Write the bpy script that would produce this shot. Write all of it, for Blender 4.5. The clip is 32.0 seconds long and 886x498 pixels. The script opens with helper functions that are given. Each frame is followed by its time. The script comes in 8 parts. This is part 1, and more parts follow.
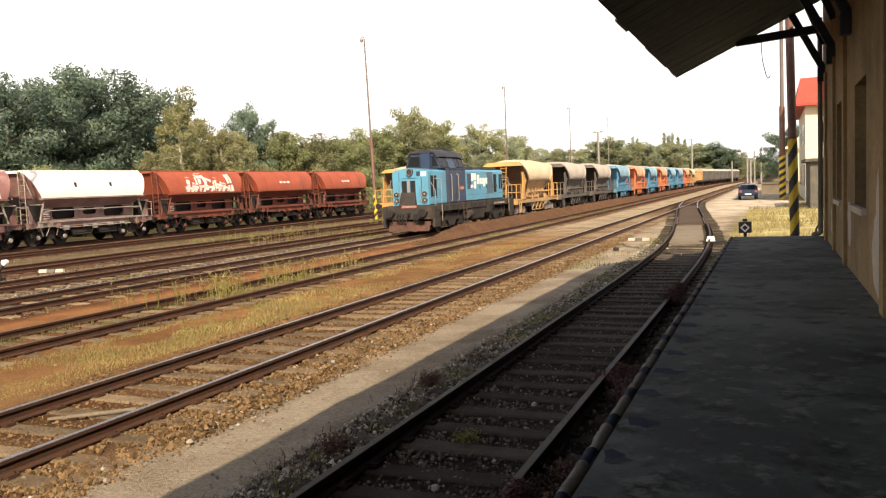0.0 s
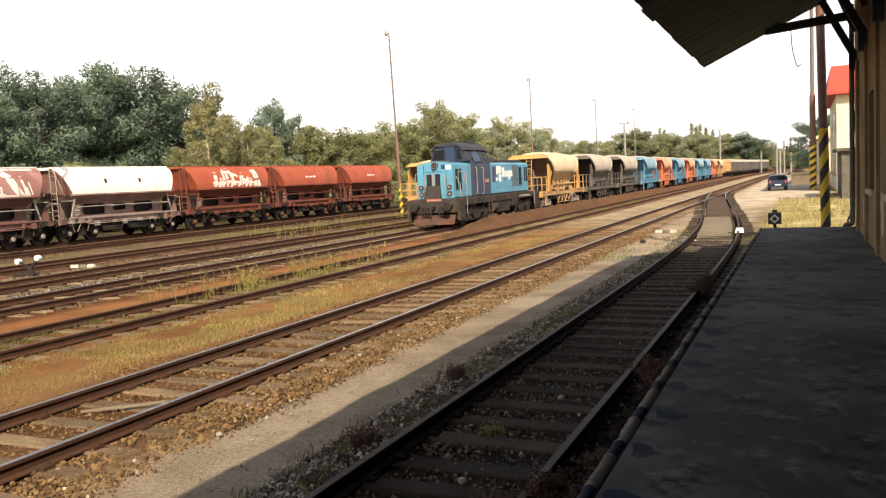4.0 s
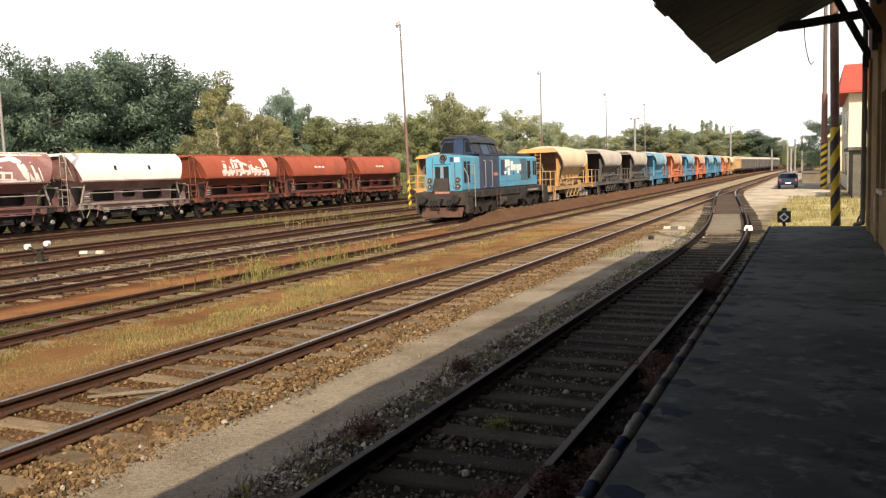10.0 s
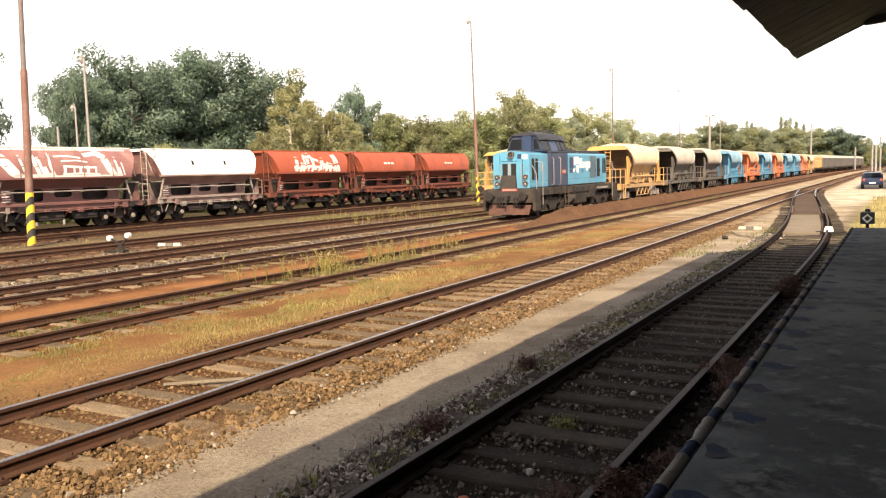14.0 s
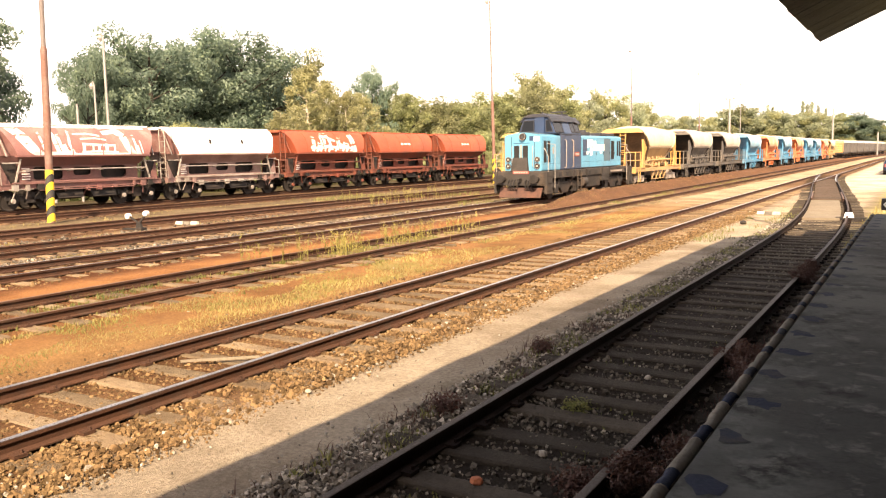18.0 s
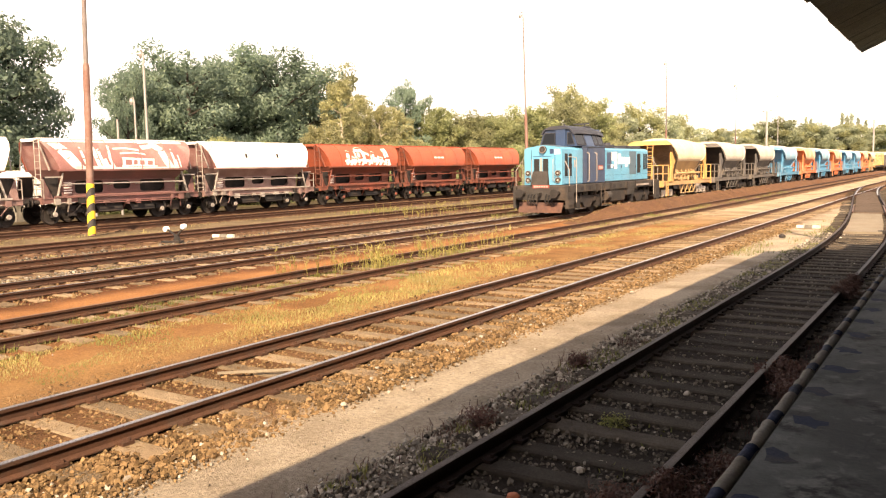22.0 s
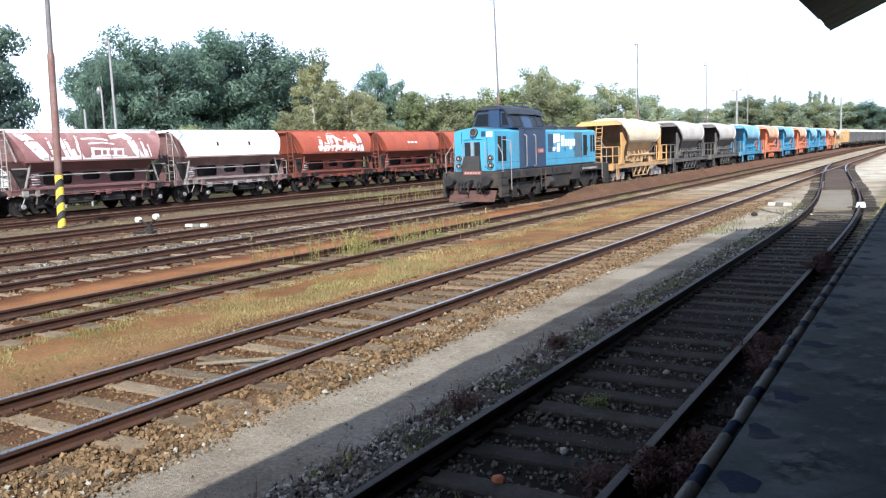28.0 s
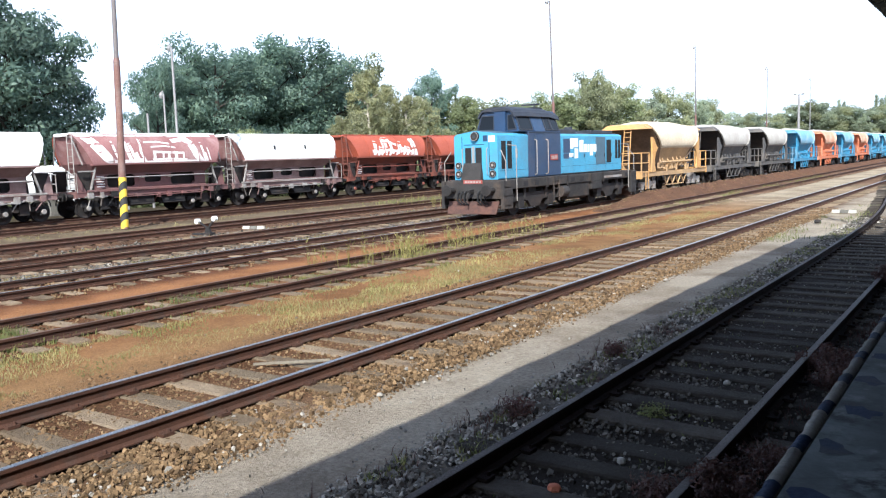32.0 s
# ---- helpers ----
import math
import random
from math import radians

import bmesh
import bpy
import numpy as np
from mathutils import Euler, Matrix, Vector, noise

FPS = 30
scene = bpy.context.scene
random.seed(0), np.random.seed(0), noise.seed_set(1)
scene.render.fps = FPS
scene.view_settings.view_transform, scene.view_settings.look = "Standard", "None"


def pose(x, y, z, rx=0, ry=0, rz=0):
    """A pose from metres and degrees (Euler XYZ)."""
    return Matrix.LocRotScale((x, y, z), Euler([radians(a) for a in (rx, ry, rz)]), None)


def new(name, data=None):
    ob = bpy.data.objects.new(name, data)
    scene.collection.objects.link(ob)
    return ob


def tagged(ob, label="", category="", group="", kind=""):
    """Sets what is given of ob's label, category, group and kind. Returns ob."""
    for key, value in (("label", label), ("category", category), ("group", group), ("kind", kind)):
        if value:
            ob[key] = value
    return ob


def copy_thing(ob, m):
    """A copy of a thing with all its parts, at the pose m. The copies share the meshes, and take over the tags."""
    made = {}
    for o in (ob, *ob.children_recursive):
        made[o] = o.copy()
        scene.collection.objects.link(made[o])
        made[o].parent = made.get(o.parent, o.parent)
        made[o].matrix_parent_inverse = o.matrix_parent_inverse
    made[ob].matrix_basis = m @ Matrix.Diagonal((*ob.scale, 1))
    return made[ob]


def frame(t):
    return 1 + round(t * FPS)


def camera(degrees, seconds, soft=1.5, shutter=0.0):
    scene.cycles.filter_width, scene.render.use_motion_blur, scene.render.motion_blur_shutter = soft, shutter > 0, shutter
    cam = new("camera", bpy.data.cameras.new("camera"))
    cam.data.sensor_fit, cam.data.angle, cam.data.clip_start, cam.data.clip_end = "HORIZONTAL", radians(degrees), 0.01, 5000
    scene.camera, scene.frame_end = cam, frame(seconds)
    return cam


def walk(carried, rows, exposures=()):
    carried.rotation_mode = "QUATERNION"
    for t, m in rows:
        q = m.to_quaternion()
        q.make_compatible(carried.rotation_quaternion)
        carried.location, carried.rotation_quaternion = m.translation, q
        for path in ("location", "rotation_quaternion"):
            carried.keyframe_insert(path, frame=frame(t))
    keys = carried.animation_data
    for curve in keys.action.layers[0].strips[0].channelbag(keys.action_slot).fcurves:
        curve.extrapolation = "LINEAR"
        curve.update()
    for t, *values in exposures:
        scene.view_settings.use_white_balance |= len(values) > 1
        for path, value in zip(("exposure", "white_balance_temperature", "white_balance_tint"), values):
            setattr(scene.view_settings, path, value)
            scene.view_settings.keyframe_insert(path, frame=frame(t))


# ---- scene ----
cam = camera(58.0, 32.0, soft=1.2)
PATH = [
    (0.0, 0.000, 0.000, 2.280, 85.52, 2.38, 22.43),
    (0.5, 0.000, 0.000, 2.280, 85.69, 1.70, 20.49),
    (1.0, 0.000, 0.000, 2.280, 85.57, 2.86, 19.96),
    (1.5, 0.000, 0.000, 2.280, 84.32, 1.61, 21.82),
    (2.0, 0.000, 0.000, 2.280, 83.80, 2.25, 23.85),
    (2.5, 0.000, 0.000, 2.280, 84.64, 1.87, 23.09),
    (3.0, 0.000, 0.000, 2.280, 85.00, 2.13, 23.91),
    (3.5, 0.000, 0.000, 2.280, 84.20, 2.32, 24.53),
    (4.0, 0.000, 0.000, 2.280, 85.12, 2.86, 24.24),
    (4.5, 0.000, 0.000, 2.280, 85.50, 2.18, 25.07),
    (6.5, 0.000, 0.000, 2.280, 85.71, 1.25, 24.55),
    (7.0, 0.000, 0.000, 2.280, 85.85, 1.11, 24.66),
    (7.5, 0.000, 0.000, 2.280, 85.47, 0.93, 25.09),
    (8.0, 0.000, 0.000, 2.280, 85.35, 1.26, 24.65),
    (8.5, 0.000, 0.000, 2.280, 85.32, 1.16, 25.29),
    (9.0, 0.000, 0.000, 2.280, 85.50, 1.27, 25.44),
    (9.5, 0.000, 0.000, 2.280, 85.33, 1.37, 24.63),
    (10.0, 0.000, 0.000, 2.280, 84.61, 1.90, 24.86),
    (10.5, 0.000, 0.000, 2.280, 84.21, 1.49, 24.93),
    (11.0, 0.000, 0.000, 2.280, 83.97, 1.34, 24.60),
    (11.5, 0.000, 0.000, 2.280, 84.46, 3.07, 24.03),
    (12.0, 0.000, 0.000, 2.280, 84.43, 1.11, 25.47),
    (12.5, 0.000, 0.000, 2.280, 84.59, 1.25, 25.83),
    (13.0, 0.000, 0.000, 2.280, 83.72, 2.63, 26.65),
    (13.5, 0.000, 0.000, 2.280, 86.08, 2.17, 28.65),
    (14.0, 0.000, 0.000, 2.280, 84.53, 1.51, 29.75),
    (14.5, 0.000, 0.000, 2.280, 85.14, -0.98, 30.09),
    (16.5, 0.000, 0.000, 2.280, 82.99, -0.71, 28.70),
    (17.0, 0.000, 0.000, 2.280, 82.99, 0.14, 29.24),
    (17.5, 0.000, 0.000, 2.280, 82.53, 0.65, 29.71),
    (18.0, 0.000, 0.000, 2.280, 83.23, 0.95, 30.94),
    (18.5, 0.000, 0.000, 2.280, 83.31, 0.73, 31.11),
    (19.0, 0.000, 0.000, 2.280, 83.05, 0.92, 31.99),
    (19.5, -0.006, 0.000, 2.280, 83.41, 0.75, 32.06),
    (20.0, -0.013, 0.000, 2.280, 84.37, 1.00, 33.07),
    (20.5, -0.019, 0.000, 2.280, 83.85, 0.98, 32.82),
    (21.0, -0.025, 0.000, 2.280, 83.63, 0.62, 33.20),
    (21.5, -0.031, 0.000, 2.280, 83.62, 0.86, 33.00),
    (22.0, -0.038, 0.000, 2.280, 84.22, 1.07, 33.28),
    (22.5, -0.044, 0.000, 2.280, 83.56, 1.30, 33.00),
    (23.0, -0.050, 0.000, 2.280, 84.14, 1.23, 32.42),
    (23.5, -0.053, 0.000, 2.280, 84.15, 0.20, 31.86),
    (24.0, -0.056, 0.000, 2.280, 83.95, 1.17, 31.77),
    (24.5, -0.059, 0.000, 2.280, 83.26, 2.85, 31.37),
    (25.0, -0.062, 0.000, 2.280, 81.02, 3.71, 31.10),
    (25.5, -0.065, 0.000, 2.280, 81.88, 3.08, 32.73),
    (27.5, -0.077, 0.000, 2.280, 84.50, 3.07, 31.46),
    (28.0, -0.080, 0.000, 2.280, 83.06, 2.09, 31.38),
    (28.2, -0.082, 0.000, 2.280, 83.15, 2.00, 31.27),
    (28.5, -0.086, 0.000, 2.280, 85.44, 1.88, 31.11),
    (29.0, -0.092, 0.000, 2.280, 85.44, 2.05, 32.16),
    (29.5, -0.099, 0.000, 2.280, 85.79, 2.16, 33.87),
    (30.0, -0.105, 0.000, 2.280, 85.39, 1.94, 34.17),
    (30.5, -0.111, 0.000, 2.280, 85.25, 0.79, 33.81),
    (31.0, -0.118, 0.000, 2.280, 84.46, 1.58, 34.35),
    (31.5, -0.124, 0.000, 2.280, 83.70, 1.83, 35.15),
    (32.0, -0.130, 0.000, 2.280, 83.50, 1.87, 35.15),
]



def place_row(r):
    return (r[0], pose(*r[1:]))


EXPOSURES = [
    (0.0, 0.75, 7300, 14), (4.5, 0.7, 7300, 14), (7.0, 0.4, 6900, 12), (9.0, 0.36, 6900, 11), (10.0, 0.6, 6900, 12), (12.0, 0.85, 6500, 12), (13.0, 1.08, 6900, 14), (14.0, 1.1, 7400, 16), (16.5, 1.6, 8000, 20),
    (18.0, 1.65, 8300, 20), (19.0, 1.55, 8300, 20), (23.0, 1.55, 8300, 20), (25.0, 1.25, 6500, 12), (25.5, 1.2, 6300, 12), (28.0, 1.0, 5150, 8), (29.0, 0.75, 5400, 9), (30.0, 0.7, 5500, 9), (31.0, 0.85, 5300, 8), (32.0, 1.08, 5150, 8),
]
walk(cam, [place_row(r) for r in PATH], EXPOSURES)

# ---- world and sun ----
TO_SUN = Vector((0.37, -0.669, 0.645)).normalized()
world = bpy.data.worlds.new("sky")
scene.world = world
world.use_nodes = True
wn = world.node_tree
sky = wn.nodes.new("ShaderNodeTexSky")
sky.sky_type = "NISHITA"
sky.sun_disc = False
sky.sun_elevation = math.asin(TO_SUN.z)
sky.sun_rotation = math.atan2(TO_SUN.x, TO_SUN.y)
sky.air_density, sky.dust_density, sky.ozone_density = 1.0, 3.0, 1.0
# thin bright haze with faint clouds over the blue
wco = wn.nodes.new("ShaderNodeTexCoord").outputs["Generated"]
wnoise = wn.nodes.new("ShaderNodeTexNoise")
wnoise.inputs["Scale"].default_value, wnoise.inputs["Detail"].default_value = 2.2, 6
wn.links.new(wco, wnoise.inputs["Vector"])
wr = wn.nodes.new("ShaderNodeMapRange")
wr.inputs[1].default_value, wr.inputs[2].default_value, wr.inputs[3].default_value, wr.inputs[4].default_value = 0.35, 0.65, 0.72, 1.0
wn.links.new(wnoise.outputs["Fac"], wr.inputs[0])
wmix = wn.nodes.new("ShaderNodeMix")
wmix.data_type = "RGBA"
wsep = wn.nodes.new("ShaderNodeSeparateXYZ")
wn.links.new(wco, wsep.inputs[0])
wlow = wn.nodes.new("ShaderNodeMapRange")
wlow.inputs[1].default_value, wlow.inputs[2].default_value, wlow.inputs[3].default_value, wlow.inputs[4].default_value = 0.20, 0.55, 1.0, 0.10
wn.links.new(wsep.outputs["Z"], wlow.inputs[0])
wfac = wn.nodes.new("ShaderNodeMath")
wfac.operation = "MULTIPLY"
wn.links.new(wr.outputs[0], wfac.inputs[0])
wn.links.new(wlow.outputs[0], wfac.inputs[1])
wn.links.new(wfac.outputs[0], wmix.inputs[0])
wn.links.new(sky.outputs[0], wmix.inputs[6])
wmix.inputs[7].default_value = (10.4, 10.6, 10.9, 1)
wn.links.new(wmix.outputs[2], wn.nodes["Background"].inputs[0])
wn.nodes["Background"].inputs[1].default_value = 0.094
sun = new("sun", bpy.data.lights.new("sun", "SUN"))
sun.data.energy, sun.data.angle, sun.data.color = 5.0, radians(0.6), (1.0, 0.87, 0.68)
sun.rotation_euler = (-TO_SUN).to_track_quat("-Z", "Y").to_euler()
sun.location = (20, -30, 40)


# ---- materials ----
def node_mat(name):
    m = bpy.data.materials.new(name)
    m.use_nodes = True
    nt = m.node_tree
    return m, nt, nt.nodes["Principled BSDF"]


def noise_fac(nt, coord, scale, detail=6.0, lo=0.35, hi=0.65, rough=0.6):
    n = nt.nodes.new("ShaderNodeTexNoise")
    n.inputs["Scale"].default_value = scale
    n.inputs["Detail"].default_value = detail
    n.inputs["Roughness"].default_value = rough
    nt.links.new(coord, n.inputs["Vector"])
    r = nt.nodes.new("ShaderNodeMapRange")
    r.inputs[1].default_value, r.inputs[2].default_value = lo, hi
    nt.links.new(n.outputs["Fac"], r.inputs[0])
    return r.outputs[0]


def mixed(nt, fac, a, b, mode="MIX"):
    x = nt.nodes.new("ShaderNodeMix")
    x.data_type, x.blend_type = "RGBA", mode
    for v, i in ((fac, 0), (a, 6), (b, 7)):
        if isinstance(v, bpy.types.NodeSocket):
            nt.links.new(v, x.inputs[i])
        elif i == 0:
            x.inputs[0].default_value = v
        else:
            x.inputs[i].default_value = (*v[:3], 1)
    return x.outputs[2]


def bumped(nt, bsdf, height, strength, dist):
    b = nt.nodes.new("ShaderNodeBump")
    b.inputs["Strength"].default_value, b.inputs["Distance"].default_value = strength, dist
    nt.links.new(height, b.inputs["Height"])
    nt.links.new(b.outputs[0], bsdf.inputs["Normal"])


def coords(nt, kind="Object"):
    return nt.nodes.new("ShaderNodeTexCoord").outputs[kind]


def surf(name, base, second=None, dirt=None, rough=0.7, metal=0.0, s1=3.0, s2=25.0, dirt_lo=0.5, dirt_hi=0.75, bump=0.25, dist=0.01, per_piece=0.0, island=0.0, spec=0.4):
    """A worn surface: base and second colour at one scale, dirt at another, fine grain and relief."""
    m, nt, b = node_mat(name)
    co = coords(nt)
    second = second or tuple(c * 0.72 for c in base)
    if per_piece:
        info = nt.nodes.new("ShaderNodeObjectInfo")
        off = nt.nodes.new("ShaderNodeVectorMath")
        off.operation = "ADD"
        sc = nt.nodes.new("ShaderNodeVectorMath")
        sc.operation = "SCALE"
        sc.inputs[0].default_value = (31.0, 17.0, 23.0)
        nt.links.new(info.outputs["Random"], sc.inputs["Scale"])
        nt.links.new(co, off.inputs[0])
        nt.links.new(sc.outputs[0], off.inputs[1])
        co = off.outputs[0]
    col = mixed(nt, noise_fac(nt, co, s1), base, second)
    fine = noise_fac(nt, co, s2, 8.0, 0.3, 0.7, 0.7)
    col = mixed(nt, noise_fac(nt, co, s2, 4.0, 0.45, 0.8), col, tuple(c * 0.6 for c in base))
    if dirt:
        col = mixed(nt, noise_fac(nt, co, s1 * 0.6, 9.0, dirt_lo, dirt_hi, 0.7), col, dirt)
    rnd = None
    if per_piece:
        rnd, amount = info.outputs["Random"], per_piece
    elif island:
        rnd, amount = nt.nodes.new("ShaderNodeNewGeometry").outputs["Random Per Island"], island
    if rnd:
        v = nt.nodes.new("ShaderNodeMapRange")
        v.inputs[3].default_value, v.inputs[4].default_value = 1 - amount, 1 + amount
        nt.links.new(rnd, v.inputs[0])
        h = nt.nodes.new("ShaderNodeHueSaturation")
        nt.links.new(v.outputs[0], h.inputs["Value"])
        nt.links.new(col, h.inputs["Color"])
        col = h.outputs[0]
    nt.links.new(col, b.inputs["Base Color"])
    r = nt.nodes.new("ShaderNodeMapRange")
    r.inputs[3].default_value, r.inputs[4].default_value = max(0.05, rough - 0.12), min(1, rough + 0.12)
    nt.links.new(fine, r.inputs[0])
    nt.links.new(r.outputs[0], b.inputs["Roughness"])
    b.inputs["Metallic"].default_value = metal
    b.inputs["Specular IOR Level"].default_value = spec
    if bump:
        bumped(nt, b, fine, bump, dist)
    return m


def deck_mat():
    """Old trodden concrete, dark in tone: pale worn patches, darker stains, scuffs and fine cracks."""
    m, nt, b = node_mat("platform_concrete")
    co = coords(nt)
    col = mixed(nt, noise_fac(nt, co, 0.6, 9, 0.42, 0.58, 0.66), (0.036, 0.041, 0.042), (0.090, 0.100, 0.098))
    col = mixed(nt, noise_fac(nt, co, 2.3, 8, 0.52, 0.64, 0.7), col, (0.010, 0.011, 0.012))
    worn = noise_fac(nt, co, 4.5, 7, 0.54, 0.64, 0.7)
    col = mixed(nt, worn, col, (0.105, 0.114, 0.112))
    grit = noise_fac(nt, co, 38.0, 6, 0.38, 0.66, 0.75)
    col = mixed(nt, grit, mixed(nt, 1.0, col, (0.85, 0.85, 0.85), "MULTIPLY"), mixed(nt, 1.0, col, (1.12, 1.12, 1.12), "MULTIPLY"))
    vor = nt.nodes.new("ShaderNodeTexVoronoi")
    vor.feature = "DISTANCE_TO_EDGE"
    vor.inputs["Scale"].default_value = 0.8
    nt.links.new(co, vor.inputs["Vector"])
    crack = nt.nodes.new("ShaderNodeMapRange")
    crack.inputs[1].default_value, crack.inputs[2].default_value, crack.inputs[3].default_value, crack.inputs[4].default_value = 0.002, 0.006, 0.22, 0.0
    nt.links.new(vor.outputs["Distance"], crack.inputs[0])
    col = mixed(nt, crack.outputs[0], col, (0.010, 0.010, 0.010))
    nt.links.new(col, b.inputs["Base Color"])
    b.inputs["Specular IOR Level"].default_value = 0.18
    b.inputs["Roughness"].default_value = 0.85
    bumped(nt, b, grit, 0.3, 0.008)
    return m


GRIME = (0.045, 0.036, 0.03)
M_rail_side = surf("rail_rust", (0.075, 0.036, 0.022), (0.05, 0.026, 0.018), GRIME, 0.8, 0.1, 4, 60, spec=0.2)
# Siding rails: rust and dull steel with the canopy's shade mixed into the colour
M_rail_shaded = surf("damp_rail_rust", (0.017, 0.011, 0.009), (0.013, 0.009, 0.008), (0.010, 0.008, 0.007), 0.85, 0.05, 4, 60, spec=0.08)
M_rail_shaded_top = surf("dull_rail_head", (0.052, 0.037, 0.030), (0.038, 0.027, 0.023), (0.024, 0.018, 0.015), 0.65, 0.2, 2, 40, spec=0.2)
M_rail_top = surf("rail_steel", (0.27, 0.26, 0.255), (0.20, 0.18, 0.165), (0.10, 0.062, 0.042), 0.3, 0.9, 2, 40, 0.6, 0.8, 0.05)
M_rail_dull = surf("rail_steel_rusted", (0.14, 0.075, 0.045), (0.10, 0.055, 0.035), (0.06, 0.035, 0.025), 0.6, 0.4, 2, 40)
M_sleeper = surf("sleeper_wood", (0.225, 0.172, 0.112), (0.17, 0.122, 0.078), (0.075, 0.052, 0.035), 0.9, 0, 2.5, 40, 0.5, 0.8, 0.8, 0.02, per_piece=0.35, spec=0.08)
M_sleeper_rest = surf("sleeper_wood_far", (0.15, 0.095, 0.06), (0.10, 0.062, 0.04), (0.055, 0.038, 0.028), 0.9, 0, 2.5, 40, island=0.3, spec=0.08)
# Siding sleepers: weathered wood, darkened further to stand for the shade
M_sleeper_shaded = surf("damp_sleeper_wood", (0.078, 0.066, 0.052), (0.058, 0.048, 0.038), (0.030, 0.024, 0.019), 0.9, 0, 2.5, 40, 0.45, 0.75, 0.8, 0.02, per_piece=0.35, spec=0.08)
M_stone_pale = surf("pale_stone", (0.30, 0.275, 0.235), (0.22, 0.20, 0.17), (0.16, 0.13, 0.10), 0.9, 0, 8, 60, island=0.5, spec=0.08)
M_stone = surf("ballast_stone", (0.165, 0.110, 0.058), (0.12, 0.077, 0.040), (0.075, 0.042, 0.022), 0.9, 0, 6, 60, island=0.6, spec=0.08)
M_stone_grey = surf("ballast_stone_grey", (0.13, 0.115, 0.095), (0.085, 0.074, 0.06), (0.045, 0.034, 0.026), 0.9, 0, 6, 60, island=0.65, spec=0.08)
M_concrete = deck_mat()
M_coping = surf("coping_concrete", (0.17, 0.16, 0.138), (0.11, 0.102, 0.088), (0.06, 0.055, 0.048), 0.85, 0, 1.5, 35, 0.5, 0.75, 0.6, 0.012, per_piece=0.2, spec=0.08)
M_blueworn = surf("worn_blue_paint", (0.011, 0.020, 0.046), (0.009, 0.015, 0.032), (0.030, 0.033, 0.038), 0.8, 0, 5, 40, 0.52, 0.66, spec=0.08)
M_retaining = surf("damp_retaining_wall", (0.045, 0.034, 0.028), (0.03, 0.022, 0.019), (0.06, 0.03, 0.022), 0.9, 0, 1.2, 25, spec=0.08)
M_plaster = surf("ochre_plaster", (0.31, 0.212, 0.105), (0.235, 0.16, 0.082), (0.12, 0.09, 0.057), 0.9, 0, 0.7, 18, 0.42, 0.66, 0.5, 0.015, spec=0.08)
M_plaster_bare = surf("bare_plaster", (0.46, 0.40, 0.32), (0.36, 0.31, 0.25), (0.25, 0.21, 0.17), 0.9, 0, 1.2, 25, spec=0.08)
M_darkwood = surf("dark_timber", (0.046, 0.064, 0.088), (0.032, 0.046, 0.064), None, 0.8, 0, 3, 35, bump=0.3, per_piece=0.15, spec=0.3)
M_sheet = surf("roof_sheet", (0.07, 0.072, 0.078), (0.05, 0.05, 0.055), (0.09, 0.06, 0.045), 0.65, 0.3, 1.5, 30)
M_dark = surf("dark_steel", (0.034, 0.031, 0.030), (0.024, 0.022, 0.021), (0.062, 0.044, 0.034), 0.75, 0.2, 2, 30, spec=0.2)
M_black = surf("black_recess", (0.012, 0.012, 0.013), None, None, 0.8, 0, 2, 20, bump=0)
M_red = surf("wagon_red", (0.36, 0.084, 0.042), (0.28, 0.064, 0.034), (0.18, 0.058, 0.036), 0.6, 0, 0.8, 25, 0.5, 0.75, 0.15)
M_red_low = surf("wagon_brown_red", (0.22, 0.06, 0.036), (0.16, 0.046, 0.03), (0.085, 0.045, 0.035), 0.75, 0, 0.9, 20, 0.42, 0.7, 0.2)
M_maroon = surf("wagon_maroon", (0.20, 0.088, 0.08), (0.15, 0.068, 0.064), (0.11, 0.07, 0.062), 0.7, 0, 0.9, 20, 0.42, 0.7, 0.2)
M_pinkish = surf("faded_maroon_roof", (0.27, 0.13, 0.12), (0.21, 0.10, 0.094), (0.38, 0.27, 0.25), 0.7, 0, 0.9, 20, 0.5, 0.75, 0.2)
M_greyred = surf("wagon_grey_red", (0.30, 0.22, 0.20), (0.22, 0.13, 0.12), (0.14, 0.08, 0.07), 0.75, 0, 0.9, 20, 0.42, 0.7, 0.2)
M_white = surf("white_wagon_paint", (0.78, 0.77, 0.74), (0.72, 0.70, 0.66), (0.55, 0.48, 0.42), 0.6, 0, 0.8, 20, 0.58, 0.85, 0.1)
M_spray = surf("white_spray_paint", (0.75, 0.70, 0.66), (0.66, 0.60, 0.56), (0.5, 0.25, 0.2), 0.6, 0, 3, 30, 0.6, 0.85, 0.05)
M_galv = surf("weathered_light_grey", (0.38, 0.35, 0.32), (0.28, 0.25, 0.22), (0.16, 0.10, 0.07), 0.6, 0.3, 2, 30)
M_dust = surf("limestone_dust", (0.62, 0.52, 0.38), (0.53, 0.44, 0.32), (0.42, 0.34, 0.24), 0.95, 0, 0.7, 12, 0.45, 0.75, 0.5, 0.03, spec=0.08)
M_dust_grey = surf("grey_limestone_dust", (0.46, 0.43, 0.385), (0.38, 0.35, 0.31), (0.29, 0.265, 0.235), 0.95, 0, 0.7, 12, 0.45, 0.75, 0.5, 0.03, spec=0.08)
M_dust_blue = surf("dusty_blue_sheet", (0.20, 0.36, 0.47), (0.14, 0.29, 0.41), (0.42, 0.44, 0.43), 0.85, 0, 0.7, 12, 0.5, 0.75, 0.3, 0.02)
